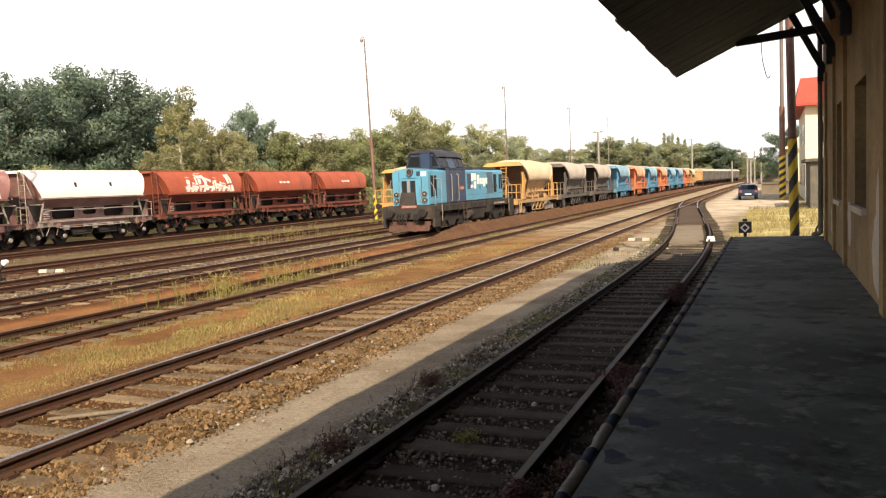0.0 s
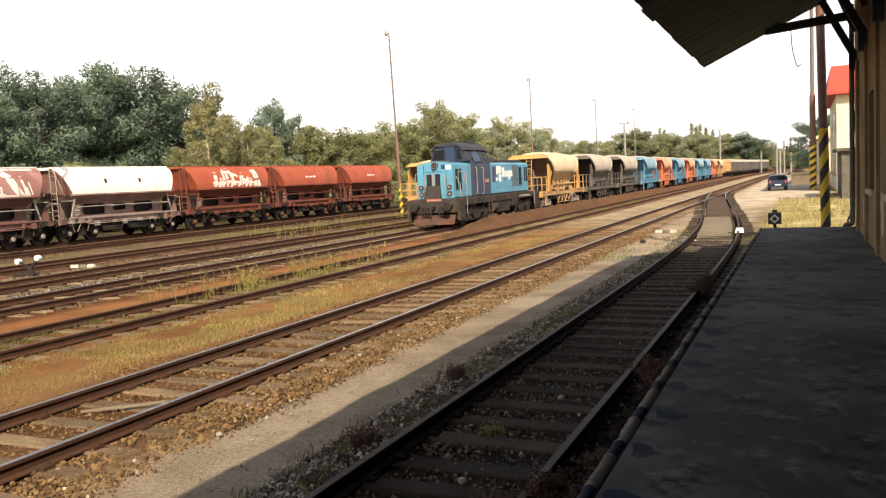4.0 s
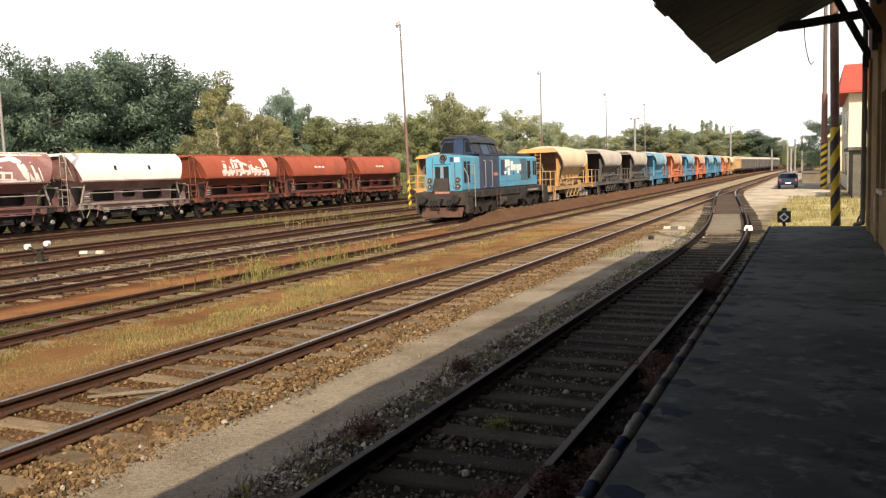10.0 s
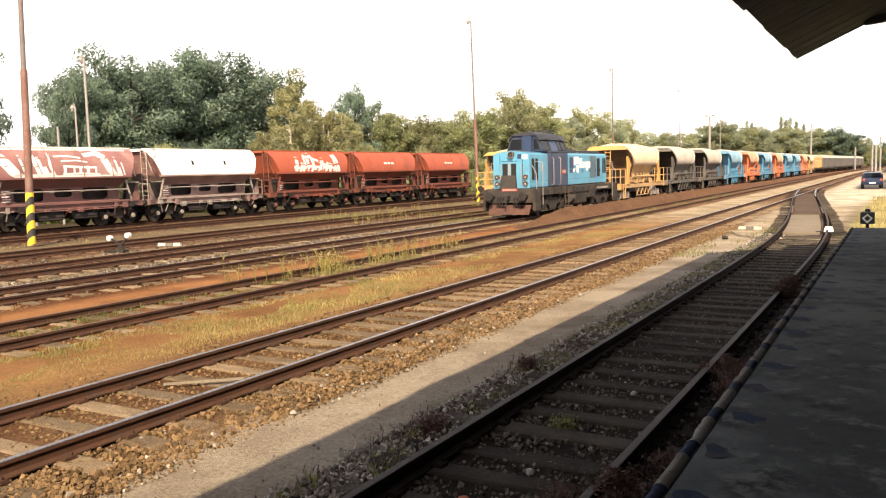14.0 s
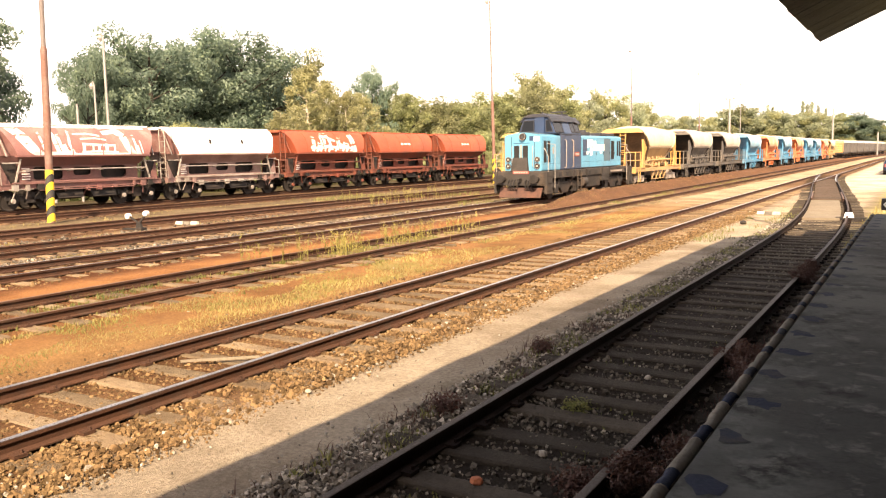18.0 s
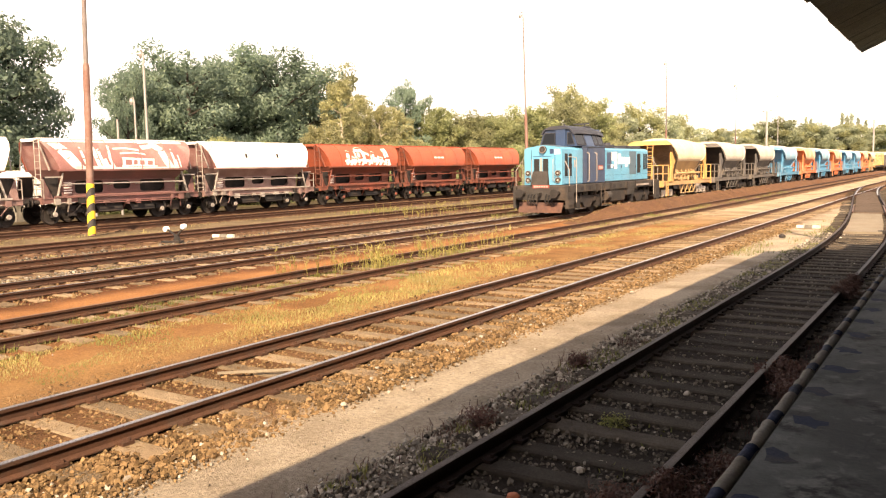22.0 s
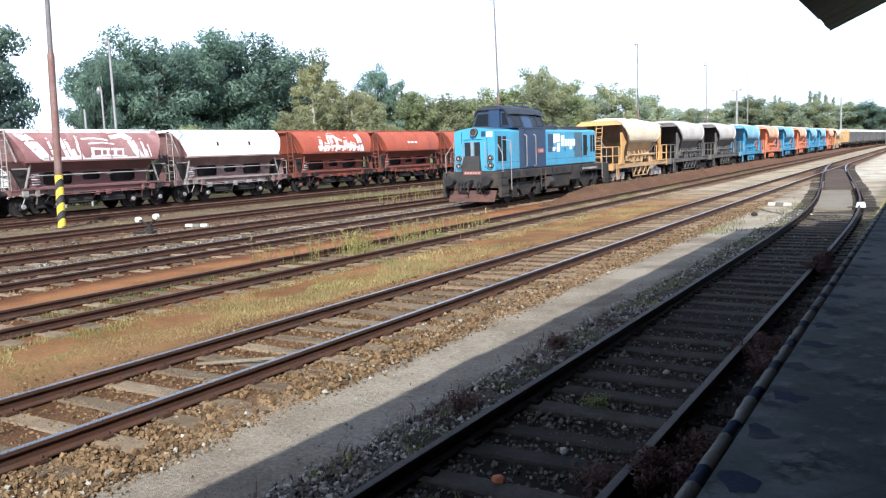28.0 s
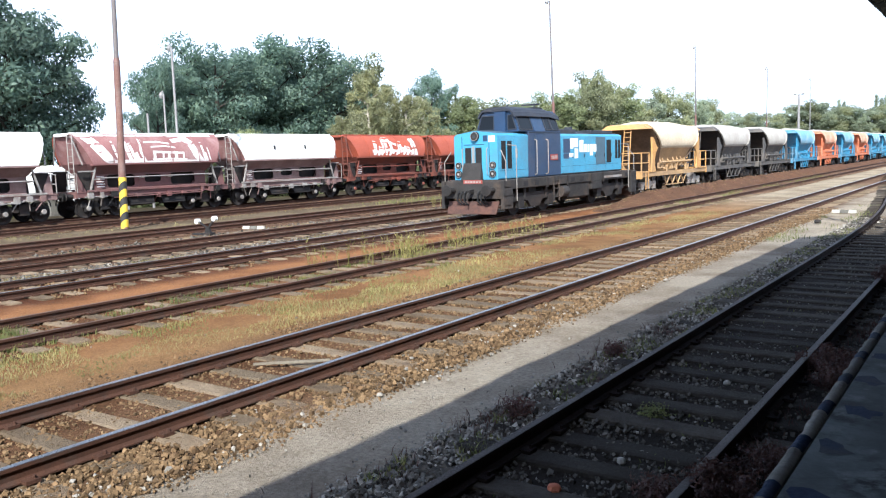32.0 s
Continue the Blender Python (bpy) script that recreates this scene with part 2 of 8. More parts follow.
M_dust_orange = surf("dusty_orange_sheet", (0.56, 0.30, 0.19), (0.52, 0.22, 0.12), (0.50, 0.43, 0.34), 0.85, 0, 0.7, 12, 0.45, 0.7, 0.3, 0.02)
M_yellow = surf("wagon_yellow", (0.54, 0.29, 0.085), (0.44, 0.245, 0.085), (0.28, 0.185, 0.10), 0.65, 0, 0.9, 22, 0.48, 0.75, 0.2)
M_greybrown = surf("wagon_grey_brown", (0.088, 0.083, 0.08), (0.066, 0.062, 0.06), (0.16, 0.135, 0.105), 0.8, 0, 0.9, 22, 0.5, 0.75, 0.2)
M_wblue = surf("wagon_blue", (0.055, 0.24, 0.40), (0.045, 0.19, 0.33), (0.25, 0.27, 0.27), 0.65, 0, 0.9, 22, 0.52, 0.78, 0.2)
M_orange = surf("wagon_orange", (0.56, 0.17, 0.07), (0.46, 0.13, 0.06), (0.38, 0.26, 0.17), 0.65, 0, 0.9, 22, 0.52, 0.78, 0.2)
M_tan = surf("dusty_tan_steel", (0.46, 0.295, 0.135), (0.36, 0.235, 0.115), (0.25, 0.165, 0.095), 0.8, 0, 0.9, 20, 0.42, 0.7, 0.25)
M_brown = surf("dark_brown_steel", (0.11, 0.075, 0.05), (0.08, 0.056, 0.04), (0.2, 0.14, 0.09), 0.8, 0, 1.2, 20, 0.5, 0.75, 0.25)
M_lblue = surf("loco_light_blue", (0.082, 0.305, 0.465), (0.07, 0.26, 0.40), (0.085, 0.17, 0.23), 0.5, 0, 0.9, 22, 0.48, 0.75, 0.1)
M_dblue = surf("loco_dark_blue", (0.022, 0.048, 0.105), (0.018, 0.038, 0.085), (0.05, 0.055, 0.075), 0.45, 0, 0.9, 25, 0.52, 0.8, 0.08)
M_slate = surf("grimy_slate_blue", (0.07, 0.12, 0.16), (0.055, 0.095, 0.13), (0.05, 0.05, 0.05), 0.6, 0, 1.2, 25)
M_roofloco = surf("loco_roof_grey", (0.032, 0.036, 0.048), (0.026, 0.029, 0.038), (0.055, 0.05, 0.048), 0.6, 0.1, 1.2, 25)
M_frame = surf("loco_frame_grey", (0.046, 0.042, 0.04), (0.03, 0.028, 0.026), (0.10, 0.07, 0.05), 0.75, 0.1, 1.3, 22, spec=0.2)
M_rustred = surf("rusty_red_plough", (0.075, 0.036, 0.026), (0.05, 0.026, 0.020), (0.12, 0.05, 0.03), 0.8, 0, 3, 25)
M_wpaint = surf("white_paint", (0.80, 0.80, 0.78), (0.74, 0.73, 0.70), (0.5, 0.47, 0.42), 0.6, 0, 3, 40, 0.62, 0.85, 0.05)
M_ypaint = surf("yellow_pole_paint", (0.72, 0.50, 0.04), (0.62, 0.42, 0.04), (0.3, 0.2, 0.06), 0.6, 0, 3, 30, 0.6, 0.85, 0.05)
M_kpaint = surf("black_pole_paint", (0.03, 0.03, 0.03), (0.045, 0.04, 0.036), None, 0.6, 0, 3, 30, bump=0.05)
M_pole = surf("rusty_mast_steel", (0.20, 0.105, 0.082), (0.155, 0.085, 0.07), (0.24, 0.20, 0.18), 0.7, 0.2, 1.5, 25)
M_mast_top = surf("weathered_mast_tube", (0.17, 0.15, 0.145), (0.135, 0.115, 0.11), (0.18, 0.12, 0.10), 0.7, 0.2, 1.5, 25)
M_polegrey = surf("grey_mast", (0.30, 0.29, 0.28), (0.24, 0.23, 0.22), None, 0.6, 0.2, 1.5, 25)
M_redpaint = surf("red_plate", (0.30, 0.06, 0.045), None, None, 0.5, 0, 3, 30, bump=0)
M_bark = surf("bark", (0.055, 0.046, 0.038), (0.036, 0.031, 0.027), None, 0.95, 0, 3, 15, bump=0.8, dist=0.03, spec=0.08)
M_birch = surf("white_birch_bark", (0.42, 0.38, 0.31), (0.33, 0.29, 0.23), (0.06, 0.055, 0.05), 0.8, 0, 2.5, 15, 0.55, 0.62)
M_car = surf("car_paint_blue", (0.012, 0.025, 0.06), (0.010, 0.022, 0.052), None, 0.25, 0.2, 2, 30, bump=0)
M_rubber = surf("tyre_rubber", (0.02, 0.02, 0.02), None, None, 0.85, 0, 4, 30, bump=0.1)
M_tile = surf("red_roof_tiles", (0.44, 0.075, 0.05), (0.36, 0.06, 0.042), (0.22, 0.07, 0.05), 0.7, 0, 0.6, 14, 0.55, 0.8, 0.5, 0.03)
M_ywall = surf("cream_facade", (0.70, 0.64, 0.48), (0.64, 0.58, 0.43), (0.5, 0.44, 0.33), 0.9, 0, 0.4, 10, 0.55, 0.8, 0.2)
M_door = surf("dark_brown_door", (0.070, 0.043, 0.022), (0.052, 0.031, 0.016), (0.09, 0.06, 0.033), 0.85, 0, 1.2, 20, per_piece=0.25, spec=0.08)
M_soil = surf("brown_gravel_heap", (0.15, 0.08, 0.046), (0.115, 0.06, 0.036), (0.08, 0.046, 0.03), 0.95, 0, 1.2, 18, 0.45, 0.7, 0.9, 0.05, spec=0.08)
M_slab = surf("crossing_slab", (0.19, 0.165, 0.125), (0.15, 0.125, 0.095), (0.15, 0.12, 0.09), 0.9, 0, 1.2, 25, per_piece=0.15, spec=0.08)
M_boards = surf("crossing_boards", (0.09, 0.065, 0.048), (0.065, 0.048, 0.037), None, 0.9, 0, 2, 30, per_piece=0.3, spec=0.08)
M_brickbit = surf("brick_fragment", (0.40, 0.13, 0.06), (0.33, 0.10, 0.05), None, 0.9, 0, 8, 50)


def glass_mat():
    m, nt, b = node_mat("dark_window_glass")
    b.inputs["Base Color"].default_value = (0.012, 0.015, 0.02, 1)
    b.inputs["Roughness"].default_value = 0.12
    b.inputs["Specular IOR Level"].default_value = 0.06
    return m


M_glass = glass_mat()


def lens_mat():
    m, nt, b = node_mat("lamp_lens")
    b.inputs["Base Color"].default_value = (0.04, 0.045, 0.05, 1)
    b.inputs["Roughness"].default_value = 0.12
    return m


M_lens = lens_mat()


def leaf_mat(name, a, b2, c, through_light=0.35):
    m, nt, b = node_mat(name)
    co = coords(nt)
    rnd = nt.nodes.new("ShaderNodeNewGeometry").outputs["Random Per Island"]
    ramp = nt.nodes.new("ShaderNodeValToRGB")
    e = ramp.color_ramp.elements
    e[0].color, e[1].color = (*a, 1), (*c, 1)
    mid = e.new(0.5)
    mid.color = (*b2, 1)
    nt.links.new(rnd, ramp.inputs[0])
    info = nt.nodes.new("ShaderNodeObjectInfo")
    v = nt.nodes.new("ShaderNodeMapRange")
    v.inputs[3].default_value, v.inputs[4].default_value = 0.78, 1.25
    nt.links.new(info.outputs["Random"], v.inputs[0])
    hs = nt.nodes.new("ShaderNodeHueSaturation")
    nt.links.new(v.outputs[0], hs.inputs["Value"])
    col = mixed(nt, noise_fac(nt, co, 0.35, 3, 0.35, 0.65), ramp.outputs[0], tuple(x * 0.8 for x in a))
    nt.links.new(col, hs.inputs["Color"])
    nt.links.new(hs.outputs[0], b.inputs["Base Color"])
    b.inputs["Roughness"].default_value = 0.6
    tr = nt.nodes.new("ShaderNodeBsdfTranslucent")
    nt.links.new(hs.outputs[0], tr.inputs[0])
    mx = nt.nodes.new("ShaderNodeMixShader")
    mx.inputs[0].default_value = through_light
    nt.links.new(b.outputs[0], mx.inputs[1])
    nt.links.new(tr.outputs[0], mx.inputs[2])
    nt.links.new(mx.outputs[0], nt.nodes["Material Output"].inputs[0])
    return m


M_leaf_dark = leaf_mat("leaves_dark", (0.12, 0.18, 0.14), (0.165, 0.235, 0.17), (0.225, 0.30, 0.19), 0.5)
M_leaf_mid = leaf_mat("leaves_mid", (0.235, 0.268, 0.135), (0.30, 0.33, 0.155), (0.38, 0.40, 0.185), 0.55)
M_leaf_olive = leaf_mat("leaves_olive", (0.275, 0.292, 0.16), (0.345, 0.355, 0.18), (0.425, 0.425, 0.21), 0.55)
# Paled and greyed so the far trees carry distance haze in their colour
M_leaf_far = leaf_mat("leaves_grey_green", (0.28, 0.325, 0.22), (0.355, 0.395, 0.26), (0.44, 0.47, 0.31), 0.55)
M_leaf_gold = leaf_mat("leaves_yellowing", (0.32, 0.325, 0.175), (0.395, 0.39, 0.205), (0.48, 0.465, 0.25), 0.6)
M_grass_dry = leaf_mat("dry_grass", (0.24, 0.20, 0.075), (0.33, 0.28, 0.10), (0.42, 0.365, 0.135), 0.25)
M_grass_green = leaf_mat("green_weeds", (0.10, 0.115, 0.03), (0.165, 0.165, 0.045), (0.26, 0.24, 0.075), 0.25)
M_tall_weed = leaf_mat("yellowing_weed_stalks", (0.19, 0.17, 0.045), (0.27, 0.24, 0.065), (0.36, 0.31, 0.10), 0.25)
M_marker = surf("dirty_marker_paint", (0.52, 0.49, 0.42), (0.42, 0.38, 0.31), (0.2, 0.16, 0.12), 0.7, 0, 4, 30, 0.55, 0.8)
M_weed_red = leaf_mat("red_brown_weeds", (0.055, 0.021, 0.016), (0.080, 0.030, 0.021), (0.105, 0.052, 0.030), 0.25)


def ground_mat():
    """Yard soil: strips along the tracks told apart by their distance from the platform, with ragged edges; the
    siding's strip has shade in its colour.
    """
    m, nt, b = node_mat("yard_ground")
    geo = nt.nodes.new("ShaderNodeNewGeometry")
    pos = geo.outputs["Position"]
    sep = nt.nodes.new("ShaderNodeSeparateXYZ")
    nt.links.new(pos, sep.inputs[0])
    wob = nt.nodes.new("ShaderNodeTexNoise")
    wob.inputs["Scale"].default_value, wob.inputs["Detail"].default_value = 0.9, 6
    nt.links.new(pos, wob.inputs["Vector"])
    w = nt.nodes.new("ShaderNodeMath")
    w.operation = "MULTIPLY_ADD"
    w.inputs[1].default_value, w.inputs[2].default_value = 1.1, -0.55
    nt.links.new(wob.outputs["Fac"], w.inputs[0])
    x = nt.nodes.new("ShaderNodeMath")
    x.operation = "ADD"
    nt.links.new(sep.outputs["X"], x.inputs[0])
    nt.links.new(w.outputs[0], x.inputs[1])
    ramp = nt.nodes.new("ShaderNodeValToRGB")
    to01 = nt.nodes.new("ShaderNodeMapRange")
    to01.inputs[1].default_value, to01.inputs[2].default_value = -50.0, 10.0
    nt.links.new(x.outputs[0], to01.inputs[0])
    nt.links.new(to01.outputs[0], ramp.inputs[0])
    strips = [
        # -40 and -38: brown soil, also darkened for the shade beneath the wagons
        (-50, (0.08, 0.075, 0.038)), (-40, (0.07, 0.055, 0.037)), (-38, (0.07, 0.048, 0.034)), (-33, (0.09, 0.06, 0.04)), (-30, (0.16, 0.125, 0.08)), (-27.4, (0.16, 0.122, 0.075)),
        (-26.6, (0.11, 0.07, 0.045)), (-23.8, (0.12, 0.08, 0.055)), (-23, (0.22, 0.18, 0.13)), (-21.8, (0.20, 0.16, 0.115)), (-21.2, (0.10, 0.068, 0.05)), (-19.5, (0.10, 0.068, 0.05)),
        (-18.9, (0.24, 0.20, 0.145)), (-18.0, (0.22, 0.17, 0.12)), (-17.6, (0.11, 0.058, 0.035)), (-15.2, (0.13, 0.065, 0.038)), (-14.4, (0.27, 0.145, 0.068)), (-13.4, (0.25, 0.14, 0.068)),
        (-13.0, (0.15, 0.085, 0.047)), (-11.2, (0.16, 0.09, 0.048)), (-10.6, (0.24, 0.14, 0.066)), (-8.9, (0.25, 0.165, 0.08)), (-8.2, (0.125, 0.075, 0.042)), (-6.0, (0.13, 0.082, 0.047)),
        # -3.2 to -1.0: dark siding soil, deepened to paint in the canopy's shade
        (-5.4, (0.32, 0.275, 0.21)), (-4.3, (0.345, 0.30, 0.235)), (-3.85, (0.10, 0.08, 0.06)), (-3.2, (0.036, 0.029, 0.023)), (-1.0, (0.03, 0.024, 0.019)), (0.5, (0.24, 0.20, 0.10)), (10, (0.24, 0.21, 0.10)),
    ]
    e = ramp.color_ramp.elements
    for i, (sx, c) in enumerate(strips):
        f = (sx + 50) / 60
        c = (c[0] * 1.08, c[1] * 0.96, c[2] * 0.86) if -27 < sx < -5.9 else c
        el = e[i] if i < 2 else e.new(f)
        el.position = f
        el.color = (*c, 1)
    col = ramp.outputs[0]

    def window(sock, lo, hi, soft):
        r1 = nt.nodes.new("ShaderNodeMapRange")
        r1.inputs[1].default_value, r1.inputs[2].default_value = lo - soft, lo + soft
        nt.links.new(sock, r1.inputs[0])
        r2 = nt.nodes.new("ShaderNodeMapRange")
        r2.inputs[1].default_value, r2.inputs[2].default_value = hi + soft, hi - soft
        nt.links.new(sock, r2.inputs[0])
        mu = nt.nodes.new("ShaderNodeMath")
        mu.operation = "MULTIPLY"
        nt.links.new(r1.outputs[0], mu.inputs[0])
        nt.links.new(r2.outputs[0], mu.inputs[1])
        return mu.outputs[0]

    def both(p, q):
        mu = nt.nodes.new("ShaderNodeMath")
        mu.operation = "MULTIPLY"
        nt.links.new(p, mu.inputs[0])
        nt.links.new(q, mu.inputs[1])
        return mu.outputs[0]

    # pale gravel apron between the running lines, farther along
    pale = both(window(x.outputs[0], -11.0, -8.2, 0.3), window(sep.outputs["Y"], 37, 400, 5))
    col = mixed(nt, pale, col, (0.36, 0.30, 0.21))
    # sandy ground round the crossing
    sandy = both(window(x.outputs[0], -5.6, -1.9, 0.4), window(sep.outputs["Y"], 25, 60, 3))
    col = mixed(nt, sandy, col, (0.36, 0.305, 0.225))
    # trodden road beside the far end of the siding
    road = both(window(x.outputs[0], -5.5, 1.5, 0.8), window(sep.outputs["Y"], 52, 190, 8))
    col = mixed(nt, road, col, (0.54, 0.49, 0.40))
    verge = both(window(x.outputs[0], -1.6, 9.0, 0.4), window(sep.outputs["Y"], 19.5, 60, 3))
    col = mixed(nt, verge, col, (0.48, 0.43, 0.21))
    # greener turf away from the yard
    far = nt.nodes.new("ShaderNodeMapRange")
    far.inputs[1].default_value, far.inputs[2].default_value = -43, -48
    nt.links.new(x.outputs[0], far.inputs[0])
    col = mixed(nt, far.outputs[0], col, (0.075, 0.085, 0.03))
    patch = noise_fac(nt, pos, 0.55, 7, 0.42, 0.62, 0.65)
    col = mixed(nt, patch, col, mixed(nt, 1.0, col, (0.62, 0.58, 0.55), "MULTIPLY"))
    grit = noise_fac(nt, pos, 22.0, 8, 0.38, 0.66, 0.75)
    col = mixed(nt, grit, mixed(nt, 1.0, col, (0.72, 0.70, 0.68), "MULTIPLY"), mixed(nt, 1.0, col, (1.2, 1.2, 1.2), "MULTIPLY"))
    nt.links.new(col, b.inputs["Base Color"])
    b.inputs["Roughness"].default_value = 0.95
    b.inputs["Specular IOR Level"].default_value = 0.08
    bumped(nt, b, grit, 0.7, 0.03)
    return m


M_ground = ground_mat()


# ---- shape helpers ----
class Shape:
    """Collects boxes, tubes, prisms and free faces for one mesh."""

    def __init__(self):
        self.v, self.f, self.s, self.mi, self.cur = [], [], [], [], 0

    def add(self, verts, faces, smooth=False, m=None):
        n = len(self.v)
        self.v += [tuple(m @ Vector(p)) for p in verts] if m else [tuple(p) for p in verts]
        self.f += [tuple(i + n for i in f) for f in faces]
        self.s += [smooth] * len(faces)
        self.mi += [self.cur] * len(faces)
        return self

    def box(self, x0, x1, y0, y1, z0, z1, m=None):
        vs = [(x, y, z) for z in (z0, z1) for y in (y0, y1) for x in (x0, x1)]
        fs = [(0, 2, 3, 1), (4, 5, 7, 6), (0, 1, 5, 4), (2, 6, 7, 3), (0, 4, 6, 2), (1, 3, 7, 5)]
        return self.add(vs, fs, False, m)

    def bar(self, a, b, w, h=None):
        """A square bar from a to b."""
        a, b = Vector(a), Vector(b)
        d = b - a
        m = Matrix.Translation(a) @ d.to_track_quat("Z", "Y").to_matrix().to_4x4()
        h = h or w
        return self.box(-w / 2, w / 2, -h / 2, h / 2, 0, d.length, m)

    def tube(self, a, b, r0, r1=None, n=10, caps=True):
        a, b = Vector(a), Vector(b)
        r1 = r0 if r1 is None else r1
        q = (b - a).to_track_quat("Z", "Y")
        vs = []
        for c, r in ((a, r0), (b, r1)):
            for i in range(n):
                t = 2 * math.pi * i / n
                vs.append(c + q @ Vector((r * math.cos(t), r * math.sin(t), 0)))
        self.add(vs, [(i, (i + 1) % n, n + (i + 1) % n, n + i) for i in range(n)], n > 5)
        if caps:
            self.add(vs[:n], [tuple(reversed(range(n)))])
            self.add(vs[n:], [tuple(range(n))])
        return self

    def pipe(self, pts, r, n=6):
        for a, b in zip(pts, pts[1:]):
            self.tube(a, b, r, r, n)
        return self

    def loft(self, rings, caps=True, smooth=False, closed=True):
        """Skin over rings of equal length."""
        n = len(rings[0])
        vs = [p for r in rings for p in r]
        fs = []
        for k in range(len(rings) - 1):
            for i in range(n if closed else n - 1):
                j = (i + 1) % n
                fs.append((k * n + i, k * n + j, (k + 1) * n + j, (k + 1) * n + i))
        self.add(vs, fs, smooth)
        if caps:
            self.add(rings[0], [tuple(reversed(range(n)))])
            self.add(rings[-1], [tuple(range(n))])
        return self

    def extrude_y(self, prof, y0, y1):
        """A closed outline in x and z, drawn out along y."""
        return self.loft([[(x, y0, z) for x, z in prof], [(x, y1, z) for x, z in prof]])

    def holed(self, x0, x1, ys, zs, open_cell):
        """A slab between x0 and x1 on a grid of ys and zs, left out where open_cell(y, z) holds; one connected skin."""
        solid = {(j, k): not open_cell((ys[j] + ys[j + 1]) / 2, (zs[k] + zs[k + 1]) / 2) for j in range(len(ys) - 1) for k in range(len(zs) - 1)}
        index, vs, fs = {}, [], []

        def vert(x, j, k):
            key = (x, j, k)
            if key not in index:
                index[key] = len(vs)
                vs.append((x, ys[j], zs[k]))
            return index[key]

        for (j, k), on in solid.items():
            if not on:
                continue
            for x in (x0, x1):
                fs.append((vert(x, j, k), vert(x, j + 1, k), vert(x, j + 1, k + 1), vert(x, j, k + 1)))
            for dj, dk, a, b in ((-1, 0, (j, k), (j, k + 1)), (1, 0, (j + 1, k), (j + 1, k + 1)), (0, -1, (j, k), (j + 1, k)), (0, 1, (j, k + 1), (j + 1, k + 1))):
                if not solid.get((j + dj, k + dk), False):
                    fs.append((vert(x0, *a), vert(x0, *b), vert(x1, *b), vert(x1, *a)))
        return self.add(vs, fs)

    def mesh(self, name, mats, fix=True):
        me = bpy.data.meshes.new(name)
        me.from_pydata(self.v, [], self.f)
        for m in mats if isinstance(mats, (list, tuple)) else [mats]:
            me.materials.append(m)
        me.polygons.foreach_set("use_smooth", self.s)
        if any(self.mi):
            me.polygons.foreach_set("material_index", self.mi)
        if fix:
            bm = bmesh.new()
            bm.from_mesh(me)
            bmesh.ops.recalc_face_normals(bm, faces=bm.faces)
            bm.to_mesh(me)
            bm.free()
        me.update()
        if any(self.s):
            me.set_sharp_from_angle(angle=radians(38))
        return me


def part(name, sh, material, parent, label="", at=None, bevel=0.0):
    """One mesh under a thing or a part."""
    ob = new(name, sh if isinstance(sh, bpy.types.Mesh) else sh.mesh(name, material))
    ob.parent = parent
    if at is not None:
        ob.matrix_basis = at if isinstance(at, Matrix) else Matrix.Translation(at)
    if bevel:
        b = ob.modifiers.new("edge", "BEVEL")
        b.width, b.segments, b.limit_method = bevel, 2, "ANGLE"
    if label:
        tagged(ob, label)
    return ob


def thing(name, m, label, category, group="", kind=""):
    e = new(name)
    e.empty_display_size = 0.3
    e.matrix_basis = m if isinstance(m, Matrix) else Matrix.Translation(m)
    return tagged(e, label, category, group, kind)


def solo(name, sh, material, label, category, group="", kind="", at=(0, 0, 0), bevel=0.0, fix=True):
    ob = new(name, sh.mesh(name, material, fix))
    ob.matrix_basis = at if isinstance(at, Matrix) else Matrix.Translation(at)
    if bevel:
        b = ob.modifiers.new("edge", "BEVEL")
        b.width, b.segments, b.limit_method = bevel, 2, "ANGLE"
    return tagged(ob, label, category, group, kind)


def bulk(name, verts, faces, material, label, category, kind="stuff", smooth=False):
    me = bpy.data.meshes.new(name)
    me.from_pydata(verts, [], faces)
    me.materials.append(material)
    if smooth:
        me.polygons.foreach_set("use_smooth", [True] * len(faces))
    me.update()
    ob = new(name, me)
    return tagged(ob, label, category, "", kind)


# ---- ground and tracks ----
GROUND = -0.175
TRACK_X = {"siding": -2.62, "first": -7.17, "second": -12.10, "train": -16.50, "fourth": -20.50, "fifth": -25.40, "sixth": -32.0, "wagons": -36.6}


def bend(y):
    """The yard's long curve to the right, far off."""
    return 2.0e-4 * max(0.0, y - 150) ** 2


def siding_x(y):
    """Centre line of the platform siding: straight, then swinging over to join the first line."""
    pts = [(-20, -2.62), (23, -2.62), (29.6, -2.80), (39, -3.60), (49, -4.62), (58, -5.55), (68, -6.5), (78, -7.17), (90, -7.17)]
    for (ya, xa), (yb, xb) in zip(pts, pts[1:]):
        if y <= yb:
            t = max(0.0, (y - ya) / (yb - ya))
            return xa + (xb - xa) * t
    return -7.17


def siding_smooth(y):
    return sum(siding_x(y + d) for d in (-5, -3, -1, 1, 3, 5)) / 6


def ground_z(x, y):
    n = noise.noise(Vector((x * 0.8, y * 0.8, 0))) * 0.02 + noise.noise(Vector((x * 0.17, y * 0.17, 3))) * 0.03
    return GROUND + n - 0.01


